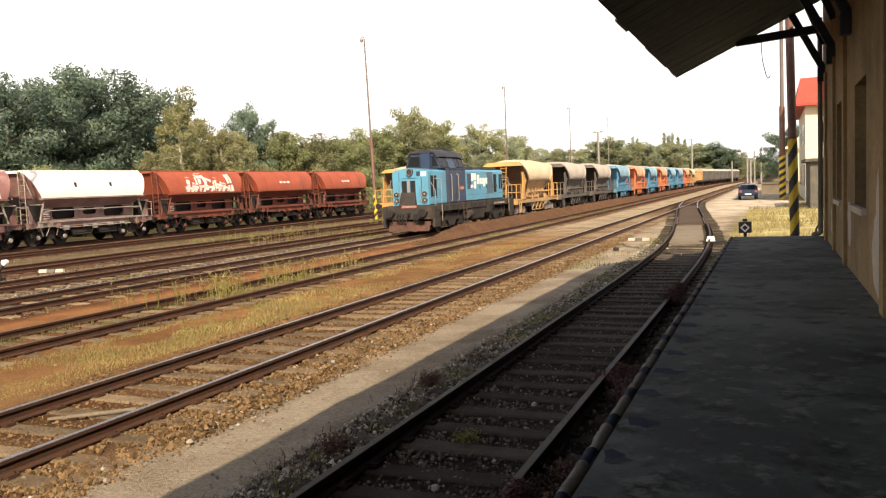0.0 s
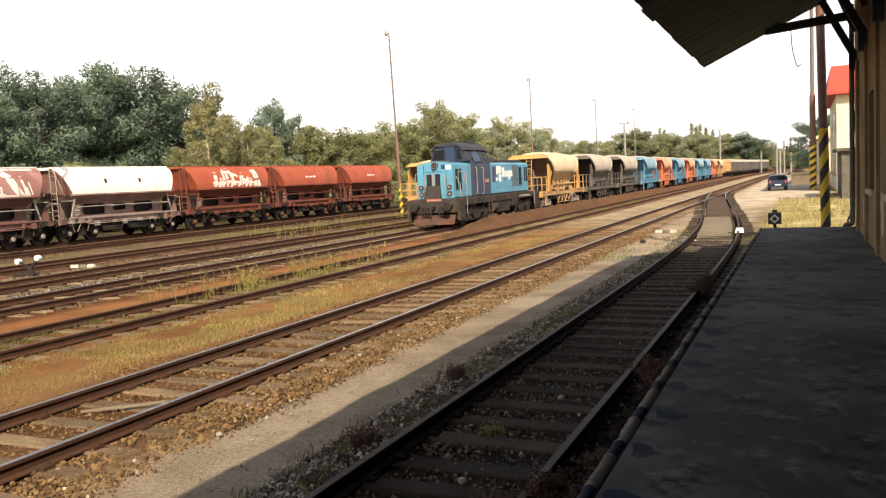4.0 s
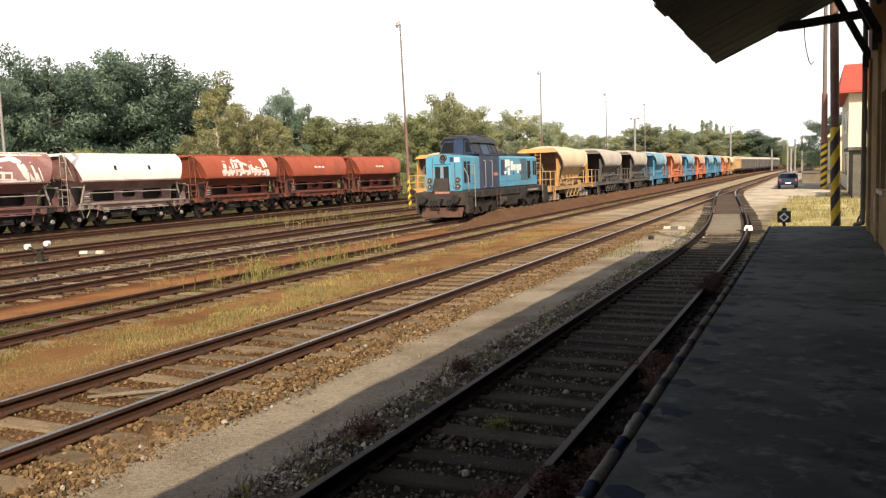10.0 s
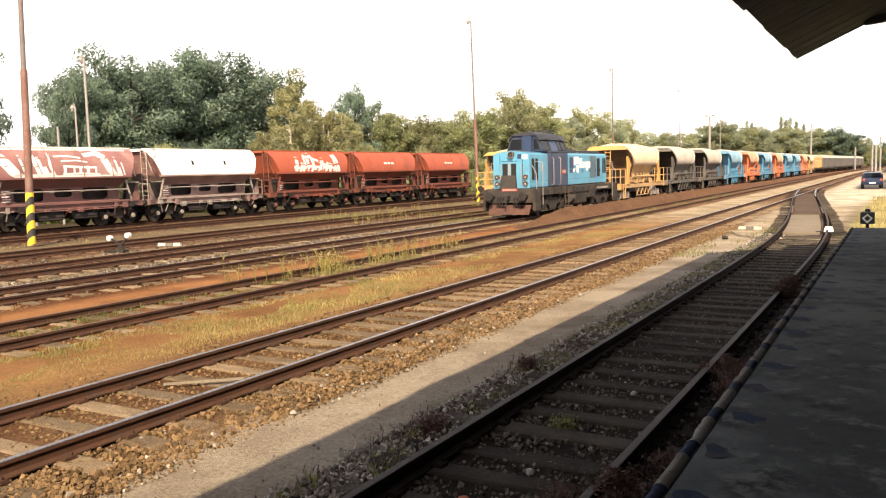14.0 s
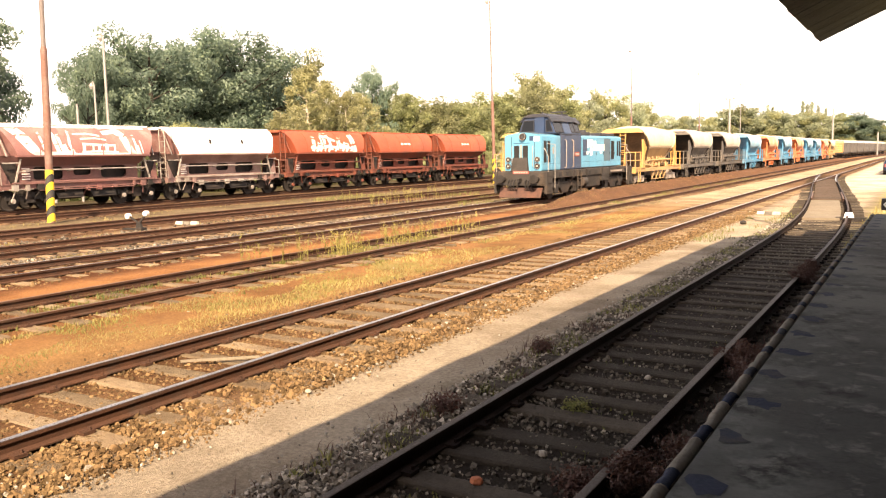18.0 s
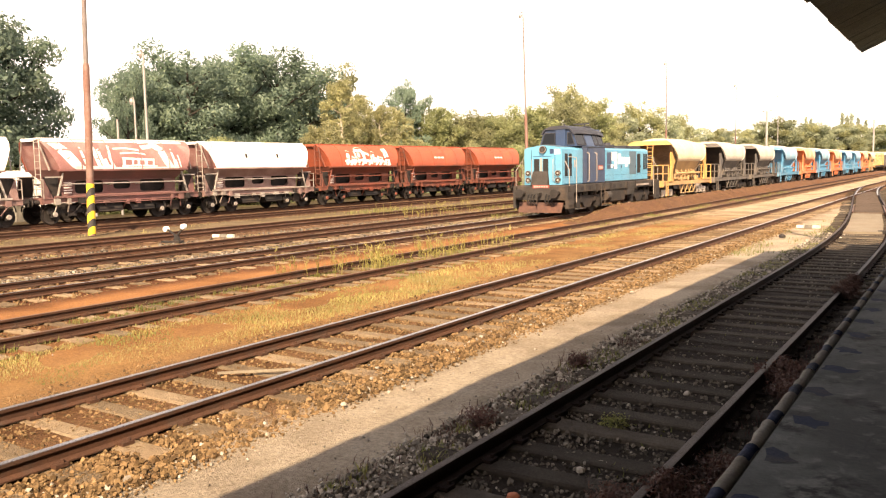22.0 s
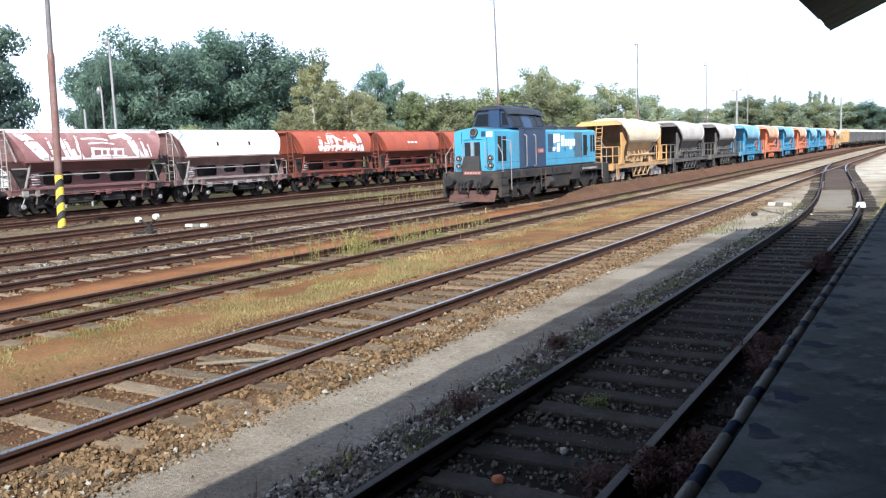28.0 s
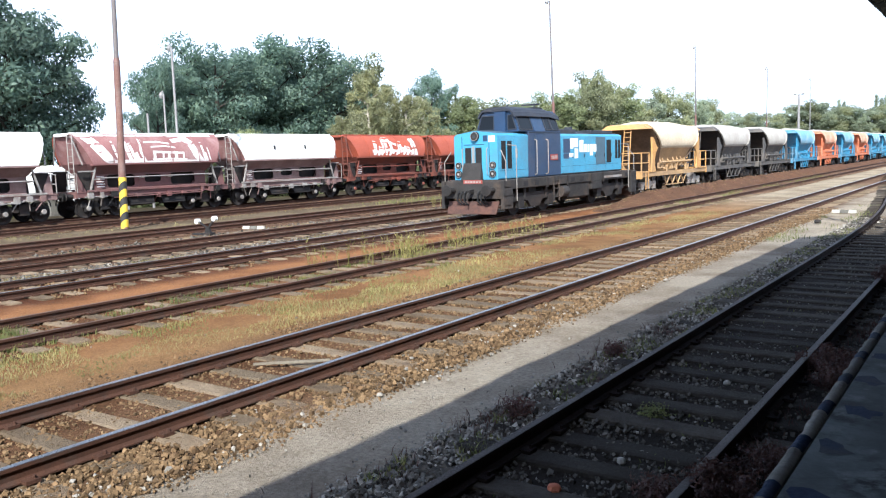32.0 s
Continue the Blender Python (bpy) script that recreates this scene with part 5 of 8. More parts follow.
    for j in range(ny + 1):
        for i in range(nx + 1):
            u, v = -1 + 2 * i / nx, -1 + 2 * j / ny
            z = 3.64 + 0.24 * (1 - u * u) * (1 - v ** 6) + 0.06 * noise.noise(Vector((u * 2.5, v * 7, len(label)))) * (1 - u * u)
            vs.append((u * 1.06, v * (L + 0.02), z))
    for j in range(ny):
        for i in range(nx):
            k = j * (nx + 1) + i
            fs.append((k, k + 1, k + nx + 2, k + nx + 1))
    sh = Shape()
    sh.add(vs, fs, True)
    part("load", sh, dust, t, "heaped pale crushed stone")
    for e in (-1, 1):
        sh = Shape()
        sh.loft([[(-1.32, e * (L + 0.5), 3.42), (1.32, e * (L + 0.5), 3.42), (1.0, e * (L + 0.4), 3.64), (-1.0, e * (L + 0.4), 3.64)], [(-1.3, e * (L - 0.1), 3.42), (1.3, e * (L - 0.1), 3.42), (1.0, e * (L - 0.1), 3.7), (-1.0, e * (L - 0.1), 3.7)]])
        part("end_hood", sh, paint, t)
        sh = Shape()
        sh.loft([[(-1.3, e * (L - 0.1), 3.45), (1.3, e * (L - 0.1), 3.45), (1.3, e * (L - 0.16), 3.45), (-1.3, e * (L - 0.16), 3.45)], [(-1.36, e * (L - 1.1), 2.42), (1.36, e * (L - 1.1), 2.42), (1.36, e * (L - 1.16), 2.42), (-1.36, e * (L - 1.16), 2.42)], [(-0.8, e * 1.9, 1.2), (0.8, e * 1.9, 1.2), (0.8, e * 1.84, 1.2), (-0.8, e * 1.84, 1.2)]])
        part("end_wall", sh, endm, t, "dark sloping end wall")
        sh = Shape()
        sh.box(-1.35, 1.35, min(e * 4.2, e * 5.55), max(e * 4.2, e * 5.55), 1.2, 1.26)
        sh.box(-1.35, 1.35, min(e * 5.45, e * 5.55), max(e * 5.45, e * 5.55), 0.9, 1.26)
        part("end_platform", sh, paint, t)
        posts = [(x, e * 5.5) for x in (-1.3, -0.65, 0.0, 0.65, 1.3)] + [(s * 1.3, e * 4.4) for s in (-1, 1)]
        for x, y in posts:
            sh = Shape()
            sh.bar((x, y, 1.25), (x, y, 2.2), 0.055)
            part("railing_post", sh, paint, t)
        for z in (1.7, 2.2):
            sh = Shape()
            for a, b in (((-1.3, 4.4), (-1.3, 5.5)), ((-1.3, 5.5), (1.3, 5.5)), ((1.3, 5.5), (1.3, 4.4))):
                sh.bar((a[0], e * a[1], z), (b[0], e * b[1], z), 0.05)
            part("guard_rail", sh, paint, t)
        buffers(t, e * 5.55, e * 0.9)
        bg = Shape()
        for s in (-1, 1):
            bg.box(s * 1.0 - 0.06, s * 1.0 + 0.06, e * 3.9 - 1.2, e * 3.9 + 1.2, 0.5, 0.72)
            bg.box(s * 1.0 - 0.09, s * 1.0 + 0.09, e * 3.9 - 0.25, e * 3.9 + 0.25, 0.35, 0.85)
            for d in (-0.9, 0.9):
                bg.box(s * 1.0 - 0.1, s * 1.0 + 0.1, e * 3.9 + d - 0.14, e * 3.9 + d + 0.14, 0.33, 0.6)
        bg.box(-1.0, 1.0, e * 3.9 - 0.2, e * 3.9 + 0.2, 0.55, 0.95)
        part("bogie", bg, M_galv if paint is M_yellow else M_dark, t)
        for d in (-0.9, 0.9):
            wheelset(t, e * 3.9 + d)
    ladder(t, (0.15, -4.75, 1.25), (0.15, -4.32, 3.62), (1, 0, 0), 0.36, 10, paint, 0.025)
    ladder(t, (-0.15, 4.75, 1.25), (-0.15, 4.32, 3.62), (1, 0, 0), 0.36, 10, paint, 0.025)
    ladder(t, (1.38, -4.9, 0.35), (1.38, -4.9, 1.2), (0, 1, 0), 0.4, 3, paint, 0.025, "step_ladder")
    # overall length
    for c in t.children:
        if c.name.startswith("wheelset"):
            c.matrix_basis = Matrix.Translation((0, c.matrix_basis.translation.y * 0.945, 0.46))
        else:
            c.data.transform(Matrix.Diagonal((1, 0.945, 1, 1)))
    return t


def locomotive():
    """A four-axle diesel shunter: short hood, cab and long hood on a dark frame. Its nose points to -y."""
    t = thing("diesel_locomotive", Matrix(), "blue diesel shunting locomotive with dark frame and rusty plough", "locomotive")
    hw, z0, z1, z2 = 0.96, 1.42, 3.06, 3.24

    def hood(name, ya, yb, material, label, w=hw):
        sh = Shape()
        prof = [(-w, z0), (w, z0), (w, z1), (w - 0.12, z1 + 0.07), (0, z2), (-w + 0.12, z1 + 0.07), (-w, z1)]
        sh.extrude_y(prof, ya, yb)
        return part(name, sh, material, t, label, bevel=0.03)

    nose = hood("short_hood", 0.0, 2.55, M_lblue, "light blue short hood")
    longh = hood("long_hood", 5.25, 11.75, M_lblue, "light blue engine hood")
    # cab: flush lower body, glazed upper part reaching forward over the short hood
    cw, front = 0.99, 1.76
    sh = Shape()
    sh.box(-cw, cw, 2.52, 5.28, 1.42, 3.20)
    cabo = part("cab", sh, M_dblue, t, "dark blue driver's cab", bevel=0.02)
    sh = Shape()
    sh.extrude_y([(-0.98, 3.20), (0.98, 3.20), (0.66, 4.06), (-0.66, 4.06)], front, 5.25)
    part("cab_upper", sh, M_dblue, cabo, "dark blue glazed upper cab", bevel=0.02)
    sh = Shape()
    half = [(0.84, 3.77), (0.88, 3.79), (0.80, 3.96), (0.66, 4.08), (0.46, 4.16), (0.22, 4.20)]
    rp = half + [(-x, z) for x, z in reversed(half)] + [(-0.64, 4.03), (0.64, 4.03)]
    sh.loft([[(x * k, y, z - d) for x, z in rp] for y, k, d in ((front - 0.10, 0.97, 0.03), (front + 0.5, 1.0, 0.0), (4.6, 1.0, 0.0), (5.46, 0.98, 0.10))])
    part("cab_roof", sh, M_roofloco, t, "dark grey angular cab roof", bevel=0.02)
    for yy, d in ((front, -1), (5.25, 1)):
        for xa, xb, xc in ((-0.86, -0.14, -0.68), (0.86, 0.50, 0.68)):
            sh = Shape()
            sh.loft([[(xa, y, 3.30), (xb, y, 3.30), (xb, y, 3.84), (xc, y, 3.84)] for y in (yy + d * 0.004, yy + d * 0.02)])
            pane = part("cab_end_window", sh, M_glass, cabo, "dark windscreen")
            fr = Shape()
            for p, q in (((xa, 3.30), (xb, 3.30)), ((xb, 3.30), (xb, 3.84)), ((xb, 3.84), (xc, 3.84)), ((xc, 3.84), (xa, 3.30))):
                fr.bar((p[0], yy + d * 0.02, p[1]), (q[0], yy + d * 0.02, q[1]), 0.035)
            part("window_frame", fr, M_roofloco, pane)
    sh = Shape()
    sh.box(-0.06, 0.44, front - 0.13, front + 0.02, 3.18, 3.98)
    part("cab_front_panel", sh, M_dblue, cabo)
    for s in (-1, 1):
        def slope(y, f, off):
            """A place on the leaning upper cab side: f from the waist to the roof."""
            n = Vector((0.86, 0.32)).normalized() * off
            return (s * (0.98 - 0.32 * f + n.x), y, 3.20 + 0.86 * f + n.y)

        for ya, yb in ((1.86, 2.92), (4.02, 4.50), (4.58, 5.14)):
            sh = Shape()
            sh.loft([[slope(ya, 0.1, o), slope(yb, 0.1, o), slope(yb, 0.66, o), slope(ya, 0.66, o)] for o in (0.004, 0.018)])
            glass = part("side_window", sh, M_glass, cabo, "dark cab window")
            fr = Shape()
            for p, q in ((slope(ya, 0.08, 0.02), slope(ya, 0.69, 0.02)), (slope(yb, 0.08, 0.02), slope(yb, 0.69, 0.02)), (slope(ya, 0.08, 0.02), slope(yb, 0.08, 0.02)), (slope(ya, 0.68, 0.02), slope(yb, 0.68, 0.02))):
                fr.bar(p, q, 0.04)
            part("window_frame", fr, M_roofloco, glass)
        sh = Shape()
        sh.loft([[slope(3.04, 0.0, o), slope(3.90, 0.0, o), slope(3.90, 0.72, o), slope(3.04, 0.72, o)] for o in (-0.01, 0.02)])
        part("upper_door", sh, M_dblue, cabo)
        sh = Shape()
        sh.box(*sorted((s * cw * 0.99, s * (cw + 0.006))), 3.04, 3.90, 1.46, 3.12)
        part("door_gap", sh, M_black, cabo)
        sh = Shape()
        sh.box(*sorted((s * cw, s * (cw + 0.016))), 3.06, 3.88, 1.48, 3.10)
        part("cab_door", sh, M_dblue, cabo)
        for y in (3.0, 3.95):
            sh = Shape()
            sh.pipe([(s * 0.99, y, 1.5), (s * 1.1, y, 1.55), (s * 1.1, y, 2.85), (s * 0.99, y, 2.9)], 0.02, 6)
            part("door_handrail", sh, M_galv, cabo, "pale grey handrail")
        sh = Shape()
        sh.box(*sorted((s * cw, s * (cw + 0.008))), 2.56, 5.24, 3.14, 3.17)
        part("waist_seam", sh, M_black, cabo)
        # number: plain bars on a red plate
        sh = Shape()
        sh.box(*sorted((s * (cw + 0.02), s * (cw + 0.03))), 4.3, 4.95, 2.05, 2.28)
        plate = part("number_plate", sh, M_redpaint, cabo, "red plate")
        sh = Shape()
        for k in range(4):
            sh.box(*sorted((s * (cw + 0.031), s * (cw + 0.036))), 4.38 + k * 0.14, 4.47 + k * 0.14, 2.10, 2.23)
        part("number_bars", sh, M_galv, plate)
        # short hood: seams, doors and grilles
        def panel(ya, yb, za, zb, under, name="hood_door", mat=None):
            q = Shape()
            q.box(*sorted((s * hw * 0.99, s * (hw + 0.012))), ya, yb, za, zb)
            return part(name, q, mat or M_lblue, under)

        sh = Shape()
        sh.box(*sorted((s * hw * 0.985, s * (hw + 0.004))), 0.10, 2.50, 1.47, 3.0)
        part("seam_backing", sh, M_black, nose)
        for ya, yb in ((0.10, 1.26), (1.285, 2.50)):
            panel(ya, yb, 1.47, 1.735, nose)
            panel(ya, yb, 1.745, 3.0, nose)
        for y in (0.26, 0.74):
            sh = Shape()
            sh.box(*sorted((s * hw, s * (hw + 0.02))), y, y + 0.36, 1.80, 2.84)
            gr = part("hood_grille", sh, M_black, nose, "black ventilation grille")
            sh = Shape()
            for k in range(9):
                sh.box(*sorted((s * (hw + 0.02), s * (hw + 0.032))), y + 0.02, y + 0.34, 1.86 + k * 0.108, 1.9 + k * 0.108)
            part("slats", sh, M_dark, gr)
        sh = Shape()
        sh.box(*sorted((s * (hw + 0.01), s * (hw + 0.022))), 1.42, 1.58, 2.2, 2.55)
        part("notice_plate", sh, M_galv, nose, "small pale notice plate")
        # long hood: panels, louvres and the livery mark
        sh = Shape()
        sh.box(*sorted((s * hw * 0.985, s * (hw + 0.004))), 5.4, 11.7, 1.47, 3.0)
        part("seam_backing", sh, M_black, longh)
        for ya, yb in ((5.4, 6.52), (6.545, 7.66), (7.685, 8.8), (8.825, 9.86), (9.885, 10.62), (10.645, 11.7)):
            panel(ya, yb, 1.47, 1.755, longh)
            door = panel(ya, yb, 1.765, 3.0, longh, "hood_door", M_slate if 8.8 < ya < 9 else None)
            sh = Shape()
            sh.box(*sorted((s * (hw + 0.012), s * (hw + 0.03))), yb - 0.12, yb - 0.07, 2.1, 2.25)
            part("door_handle", sh, M_dark, door)
        sh = Shape()
        sh.box(*sorted((s * hw, s * (hw + 0.03))), 5.3, 11.72, 1.43, 1.465)
        part("hood_sill", sh, M_dark, longh)
        for y, wd, zb in ((9.98, 0.52, 1.82), (11.0, 0.24, 2.0), (11.34, 0.24, 2.0)):
            sh = Shape()
            sh.box(*sorted((s * (hw + 0.008), s * (hw + 0.02))), y, y + wd, zb, 2.88)
            fr = part("louvre", sh, M_black, longh, "black louvre")
            sh = Shape()
            n = 9
            for k in range(n):
                z = zb + 0.05 + (2.8 - zb) * k / n
                sh.box(*sorted((s * (hw + 0.02), s * (hw + 0.036))), y + 0.02, y + wd - 0.02, z, z + 0.035)
            part("slats", sh, M_dark, fr)
        for hd, ya, yb in ((nose, 0.03, 2.5), (longh, 5.3, 11.72)):
            sh = Shape()
            sh.loft([[(s * (hw - 0.13), y, z1 + 0.072), (0, y, z2 + 0.004), (0, y, z2 + 0.016), (s * (hw - 0.13), y, z1 + 0.084)] for y in (ya, yb)])
            part("hood_top", sh, M_slate if hd is nose else M_roofloco, hd, "grimy hood top")
        x0, x1 = sorted((s * (hw + 0.014), s * (hw + 0.019)))
        for ya, yb, za, zb in ((6.2, 6.5, 2.5, 2.94), (6.5, 6.95, 2.56, 2.94), (6.1, 6.5, 2.14, 2.3), (6.62, 6.95, 2.08, 2.5)):
            mark = Shape()
            mark.box(x0, x1, ya, yb, za, zb)
            part("livery_block", mark, M_wpaint, longh, "white livery block")
        for ya, yb, za, zb in ((5.55, 6.18, 2.32, 2.92), (5.55, 6.08, 2.08, 2.3)):
            mark = Shape()
            mark.box(x0, x1, ya, yb, za, zb)
            part("livery_square", mark, M_dblue, longh, "dark blue livery square")
        for k, (w, a, b) in enumerate(((0.40, 2.34, 2.86), (0.30, 2.34, 2.68), (0.16, 2.34, 2.68), (0.30, 2.18, 2.68), (0.32, 2.34, 2.68))):
            y = 7.1 + sum((0.40, 0.30, 0.16, 0.30)[:k]) + 0.07 * k
            mark = Shape()
            mark.box(x0, x1, y, y + w, a, b)
            part("livery_bar", mark, M_wpaint, longh, "white livery bar")
    # nose front
    for x0, x1 in ((-0.46, -0.19), (0.0, 0.27)):
        sh = Shape()
        sh.box(x0, x1, -0.02, 0.03, 2.0, 2.62)
        part("nose_grille", sh, M_black, nose, "black door opening")
    for x, za, zb in ((-0.60, 1.5, 3.05), (0.60, 1.5, 2.9)):
        sh = Shape()
        sh.box(x - 0.012, x + 0.012, -0.006, 0.01, za, zb)
        part("nose_seam", sh, M_black, nose)
    for s in (-1, 1):
        sh = Shape()
        sh.pipe([(s * 0.54, -0.02, 1.6), (s * 0.54, -0.09, 1.65), (s * 0.54, -0.09, 2.55), (s * 0.54, -0.02, 2.6)], 0.018, 6)
        part("nose_handrail", sh, M_galv, nose, "pale handrail")
    sh = Shape()
    sh.loft([[(-0.56, -0.22, 1.42), (0.32, -0.22, 1.42), (0.32, 0.0, 1.42), (-0.56, 0.0, 1.42)], [(-0.50, -0.06, 2.05), (0.26, -0.06, 2.05), (0.26, 0.0, 2.05), (-0.50, 0.0, 2.05)]])
    part("nose_step", sh, M_frame, nose, "grey sloping step box")
    sh = Shape()
    sh.box(-0.52, 0.40, -0.015, 0.02, 2.72, 2.745)
    part("nose_trim", sh, M_dblue, nose)
    sh = Shape()
    sh.box(-0.15, -0.04, -0.03, 0.02, 2.05, 2.66)
    part("nose_hinge", sh, M_polegrey, nose, "pale hinge strip")
    sh = Shape()
    sh.tube((0.02, -0.12, 3.04), (0.02, 0.05, 3.04), 0.17, 0.17, 20)
    top = part("headlamp", sh, M_dark, nose, "round dark headlamp")
    sh = Shape()
    sh.tube((0.02, -0.132, 3.02), (0.02, -0.118, 3.02), 0.065, 0.065, 18)
    part("lens", sh, M_lens, top)
    sh = Shape()
    for i in range(20):
        a0, a1 = 2 * math.pi * i / 20, 2 * math.pi * (i + 1) / 20
        sh.add([(0.02 + q * math.cos(w), -0.124, 3.04 + q * math.sin(w)) for q, w in ((0.148, a0), (0.148, a1), (0.168, a1), (0.168, a0))], [(0, 1, 2, 3)])
    part("lamp_ring", sh, M_polegrey, top, "pale metal ring")
    for x in (-0.76, 0.76):
        for z in (1.64, 1.96):
            sh = Shape()
            sh.tube((x, -0.07, z), (x, 0.03, z), 0.13, 0.13, 18)
            lamp = part("marker_lamp", sh, M_dark, nose, "round marker lamp")
            sh = Shape()
            sh.tube((x, -0.078, z), (x, -0.069, z), 0.05, 0.05, 16)
            part("lens", sh, M_galv, lamp, "pale glass lens")
            sh = Shape()
            for i in range(16):
                a0, a1 = 2 * math.pi * i / 16, 2 * math.pi * (i + 1) / 16
                sh.add([(x + q * math.cos(w), -0.074, z + q * math.sin(w)) for q, w in ((0.114, a0), (0.114, a1), (0.128, a1), (0.128, a0))], [(0, 1, 2, 3)])
            part("lamp_ring", sh, M_polegrey, lamp, "pale metal ring")
    sh = Shape()
    sh.box(0.34, 0.54, -0.008, 0.01, 2.84, 3.06)
    part("emblem_dark", sh, M_dblue, nose, "dark blue emblem block")
    sh = Shape()
    sh.box(0.58, 0.86, -0.008, 0.01, 2.82, 3.04)
    part("emblem_white", sh, M_wpaint, nose, "white emblem block")
    # frame, tank, plough, steps
    sh = Shape()
    sh.box(-1.32, 1.32, -0.55, 11.9, 1.05, 1.40)
    part("frame", sh, M_frame, t, "dark grey main frame", bevel=0.02)
    for y0, e in ((-0.55, -1), (11.9, 1)):
        sh = Shape()
        sh.box(-1.3, 1.3, min(y0, y0 + e * 0.14), max(y0, y0 + e * 0.14), 0.72, 1.36)
        beam = part("buffer_beam", sh, M_frame, t, "dark buffer beam", bevel=0.015)
        buffers(t, y0 + e * 0.14, e * 0.95)
        for x in (-0.6, -0.45, -0.3, 0.3, 0.45, 0.6):
            sh = Shape()
            sh.pipe([(x, y0 + e * 0.14, 1.0), (x, y0 + e * 0.3, 0.9), (x, y0 + e * 0.32, 0.65), (x + 0.1, y0 + e * 0.2, 0.5)], 0.028, 6)
            part("brake_hose", sh, M_black, t)
        sh = Shape()
        sh.loft([[(-1.12, y0 + e * 0.12, 0.62), (1.12, y0 + e * 0.12, 0.62), (1.12, y0 + e * 0.06, 0.62), (-1.12, y0 + e * 0.06, 0.62)], [(-1.08, y0 + e * 0.32, 0.16), (1.08, y0 + e * 0.32, 0.16), (1.08, y0 + e * 0.26, 0.16), (-1.08, y0 + e * 0.26, 0.16)]])
        part("snow_plough", sh, M_rustred, t, "rusty red plough sheet")
        for s in (-1, 1):
            sh = Shape()
            sh.box(s * 1.32 - 0.07, s * 1.32 + 0.07, y0 - e * 0.1 - 0.32, y0 - e * 0.1 + 0.32, 0.35, 1.38)
            for z in (0.45, 0.8, 1.12):
                sh.box(s * 1.26 - 0.2, s * 1.26 + 0.13, y0 - e * 0.1 - 0.26, y0 - e * 0.1 + 0.26, z, z + 0.03)
            part("corner_steps", sh, M_frame, t)
            sh = Shape()
            sh.pipe([(s * 1.36, y0, 0.9), (s * 1.36, y0, 2.1), (s * 1.1, y0 + e * -0.1, 2.5)], 0.017, 6)
            sh.pipe([(s * 1.38, y0 - e * 0.75, 0.6), (s * 1.38, y0 - e * 0.75, 2.65), (s * 0.98, y0 - e * 0.75, 2.7)], 0.017, 6)
            part("corner_handrail", sh, M_galv, t, "pale grey handrail")
    sh = Shape()
    sh.box(-0.42, 0.42, -0.7, -0.69, 1.28, 1.42)
    plate = part("front_plate", sh, M_redpaint, t, "red plate")
    sh = Shape()
    for k in range(6):
        sh.box(-0.36 + k * 0.125, -0.27 + k * 0.125, -0.705, -0.70, 1.31, 1.39)
    part("number_bars", sh, M_galv, plate)
    sh = Shape()
    sh.loft([[(-1.27, y, 1.05), (1.27, y, 1.05), (1.22, y, 0.45), (1.0, y, 0.35), (-1.0, y, 0.35), (-1.22, y, 0.45)] for y in (4.9, 7.0)])
    part("fuel_tank", sh, M_frame, t, "grey fuel tank", bevel=0.02)
    for s in (-1, 1):
        sh = Shape()
        sh.box(s * 1.2 - 0.12, s * 1.2 + 0.12, 7.1, 8.2, 0.7, 1.05)
        part("battery_box", sh, M_frame, t, bevel=0.015)
        sh = Shape()
        sh.tube((s * 1.2, 4.2, 0.75), (s * 1.2, 4.75, 0.75), 0.24, 0.24, 14)
        part("air_tank", sh, M_frame, t)
        sh = Shape()
        sh.box(s * 1.32 - 0.02, s * 1.32 + 0.04, 8.4, 10.4, 1.14, 1.24)
        part("side_strip", sh, M_galv, t, "pale worn strip on the frame")
        # frame openings and brackets along the side
        for y in (0.9, 1.9, 5.1, 6.0, 10.9):
            sh = Shape()
            sh.box(*sorted((s * 1.31, s * 1.328)), y, y + 0.34, 1.12, 1.30)
            part("frame_recess", sh, M_black, t)
        for y in (2.9, 4.7, 7.05, 8.3):
            sh = Shape()
            sh.box(*sorted((s * 1.30, s * 1.355)), y, y + 0.09, 1.0, 1.395)
            part("frame_bracket", sh, M_dark, t)
    for s in (-1, 1):
        ladder(t, (s * 1.34, 3.7, 0.4), (s * 1.34, 3.7, 1.4), (0, 1, 0), 0.45, 3, M_frame, 0.03, "cab_steps")
    for c in (2.3, 9.4):
        bg = Shape()
        for s in (-1, 1):
            bg.box(s * 1.05 - 0.07, s * 1.05 + 0.07, c - 1.75, c + 1.75, 0.55, 0.85)
            bg.loft([[(s * 0.98, c - 0.6, 0.55), (s * 1.12, c - 0.6, 0.55), (s * 1.12, c + 0.6, 0.55), (s * 0.98, c + 0.6, 0.55)], [(s * 0.98, c - 0.35, 0.28), (s * 1.12, c - 0.35, 0.28), (s * 1.12, c + 0.35, 0.28), (s * 0.98, c + 0.35, 0.28)]])
            for d in (-1.2, 1.2):
                bg.box(s * 1.08 - 0.1, s * 1.08 + 0.1, c + d - 0.2, c + d + 0.2, 0.3, 0.7)
                bg.tube((s * 1.1, c + d + 0.32, 0.6), (s * 1.1, c + d + 0.32, 1.0), 0.09, 0.09, 10)
                bg.tube((s * 1.1, c + d - 0.32, 0.6), (s * 1.1, c + d - 0.32, 1.0), 0.09, 0.09, 10)
        bg.box(-1.0, 1.0, c - 0.3, c + 0.3, 0.5, 1.02)
        part("bogie", bg, M_dark, t)
        for d in (-1.2, 1.2):
            wheelset(t, c + d)
    # roof fittings
    sh = Shape()
    sh.tube((-0.2, 3.0, 4.14), (-0.2, 3.0, 4.32), 0.05, 0.04, 8)
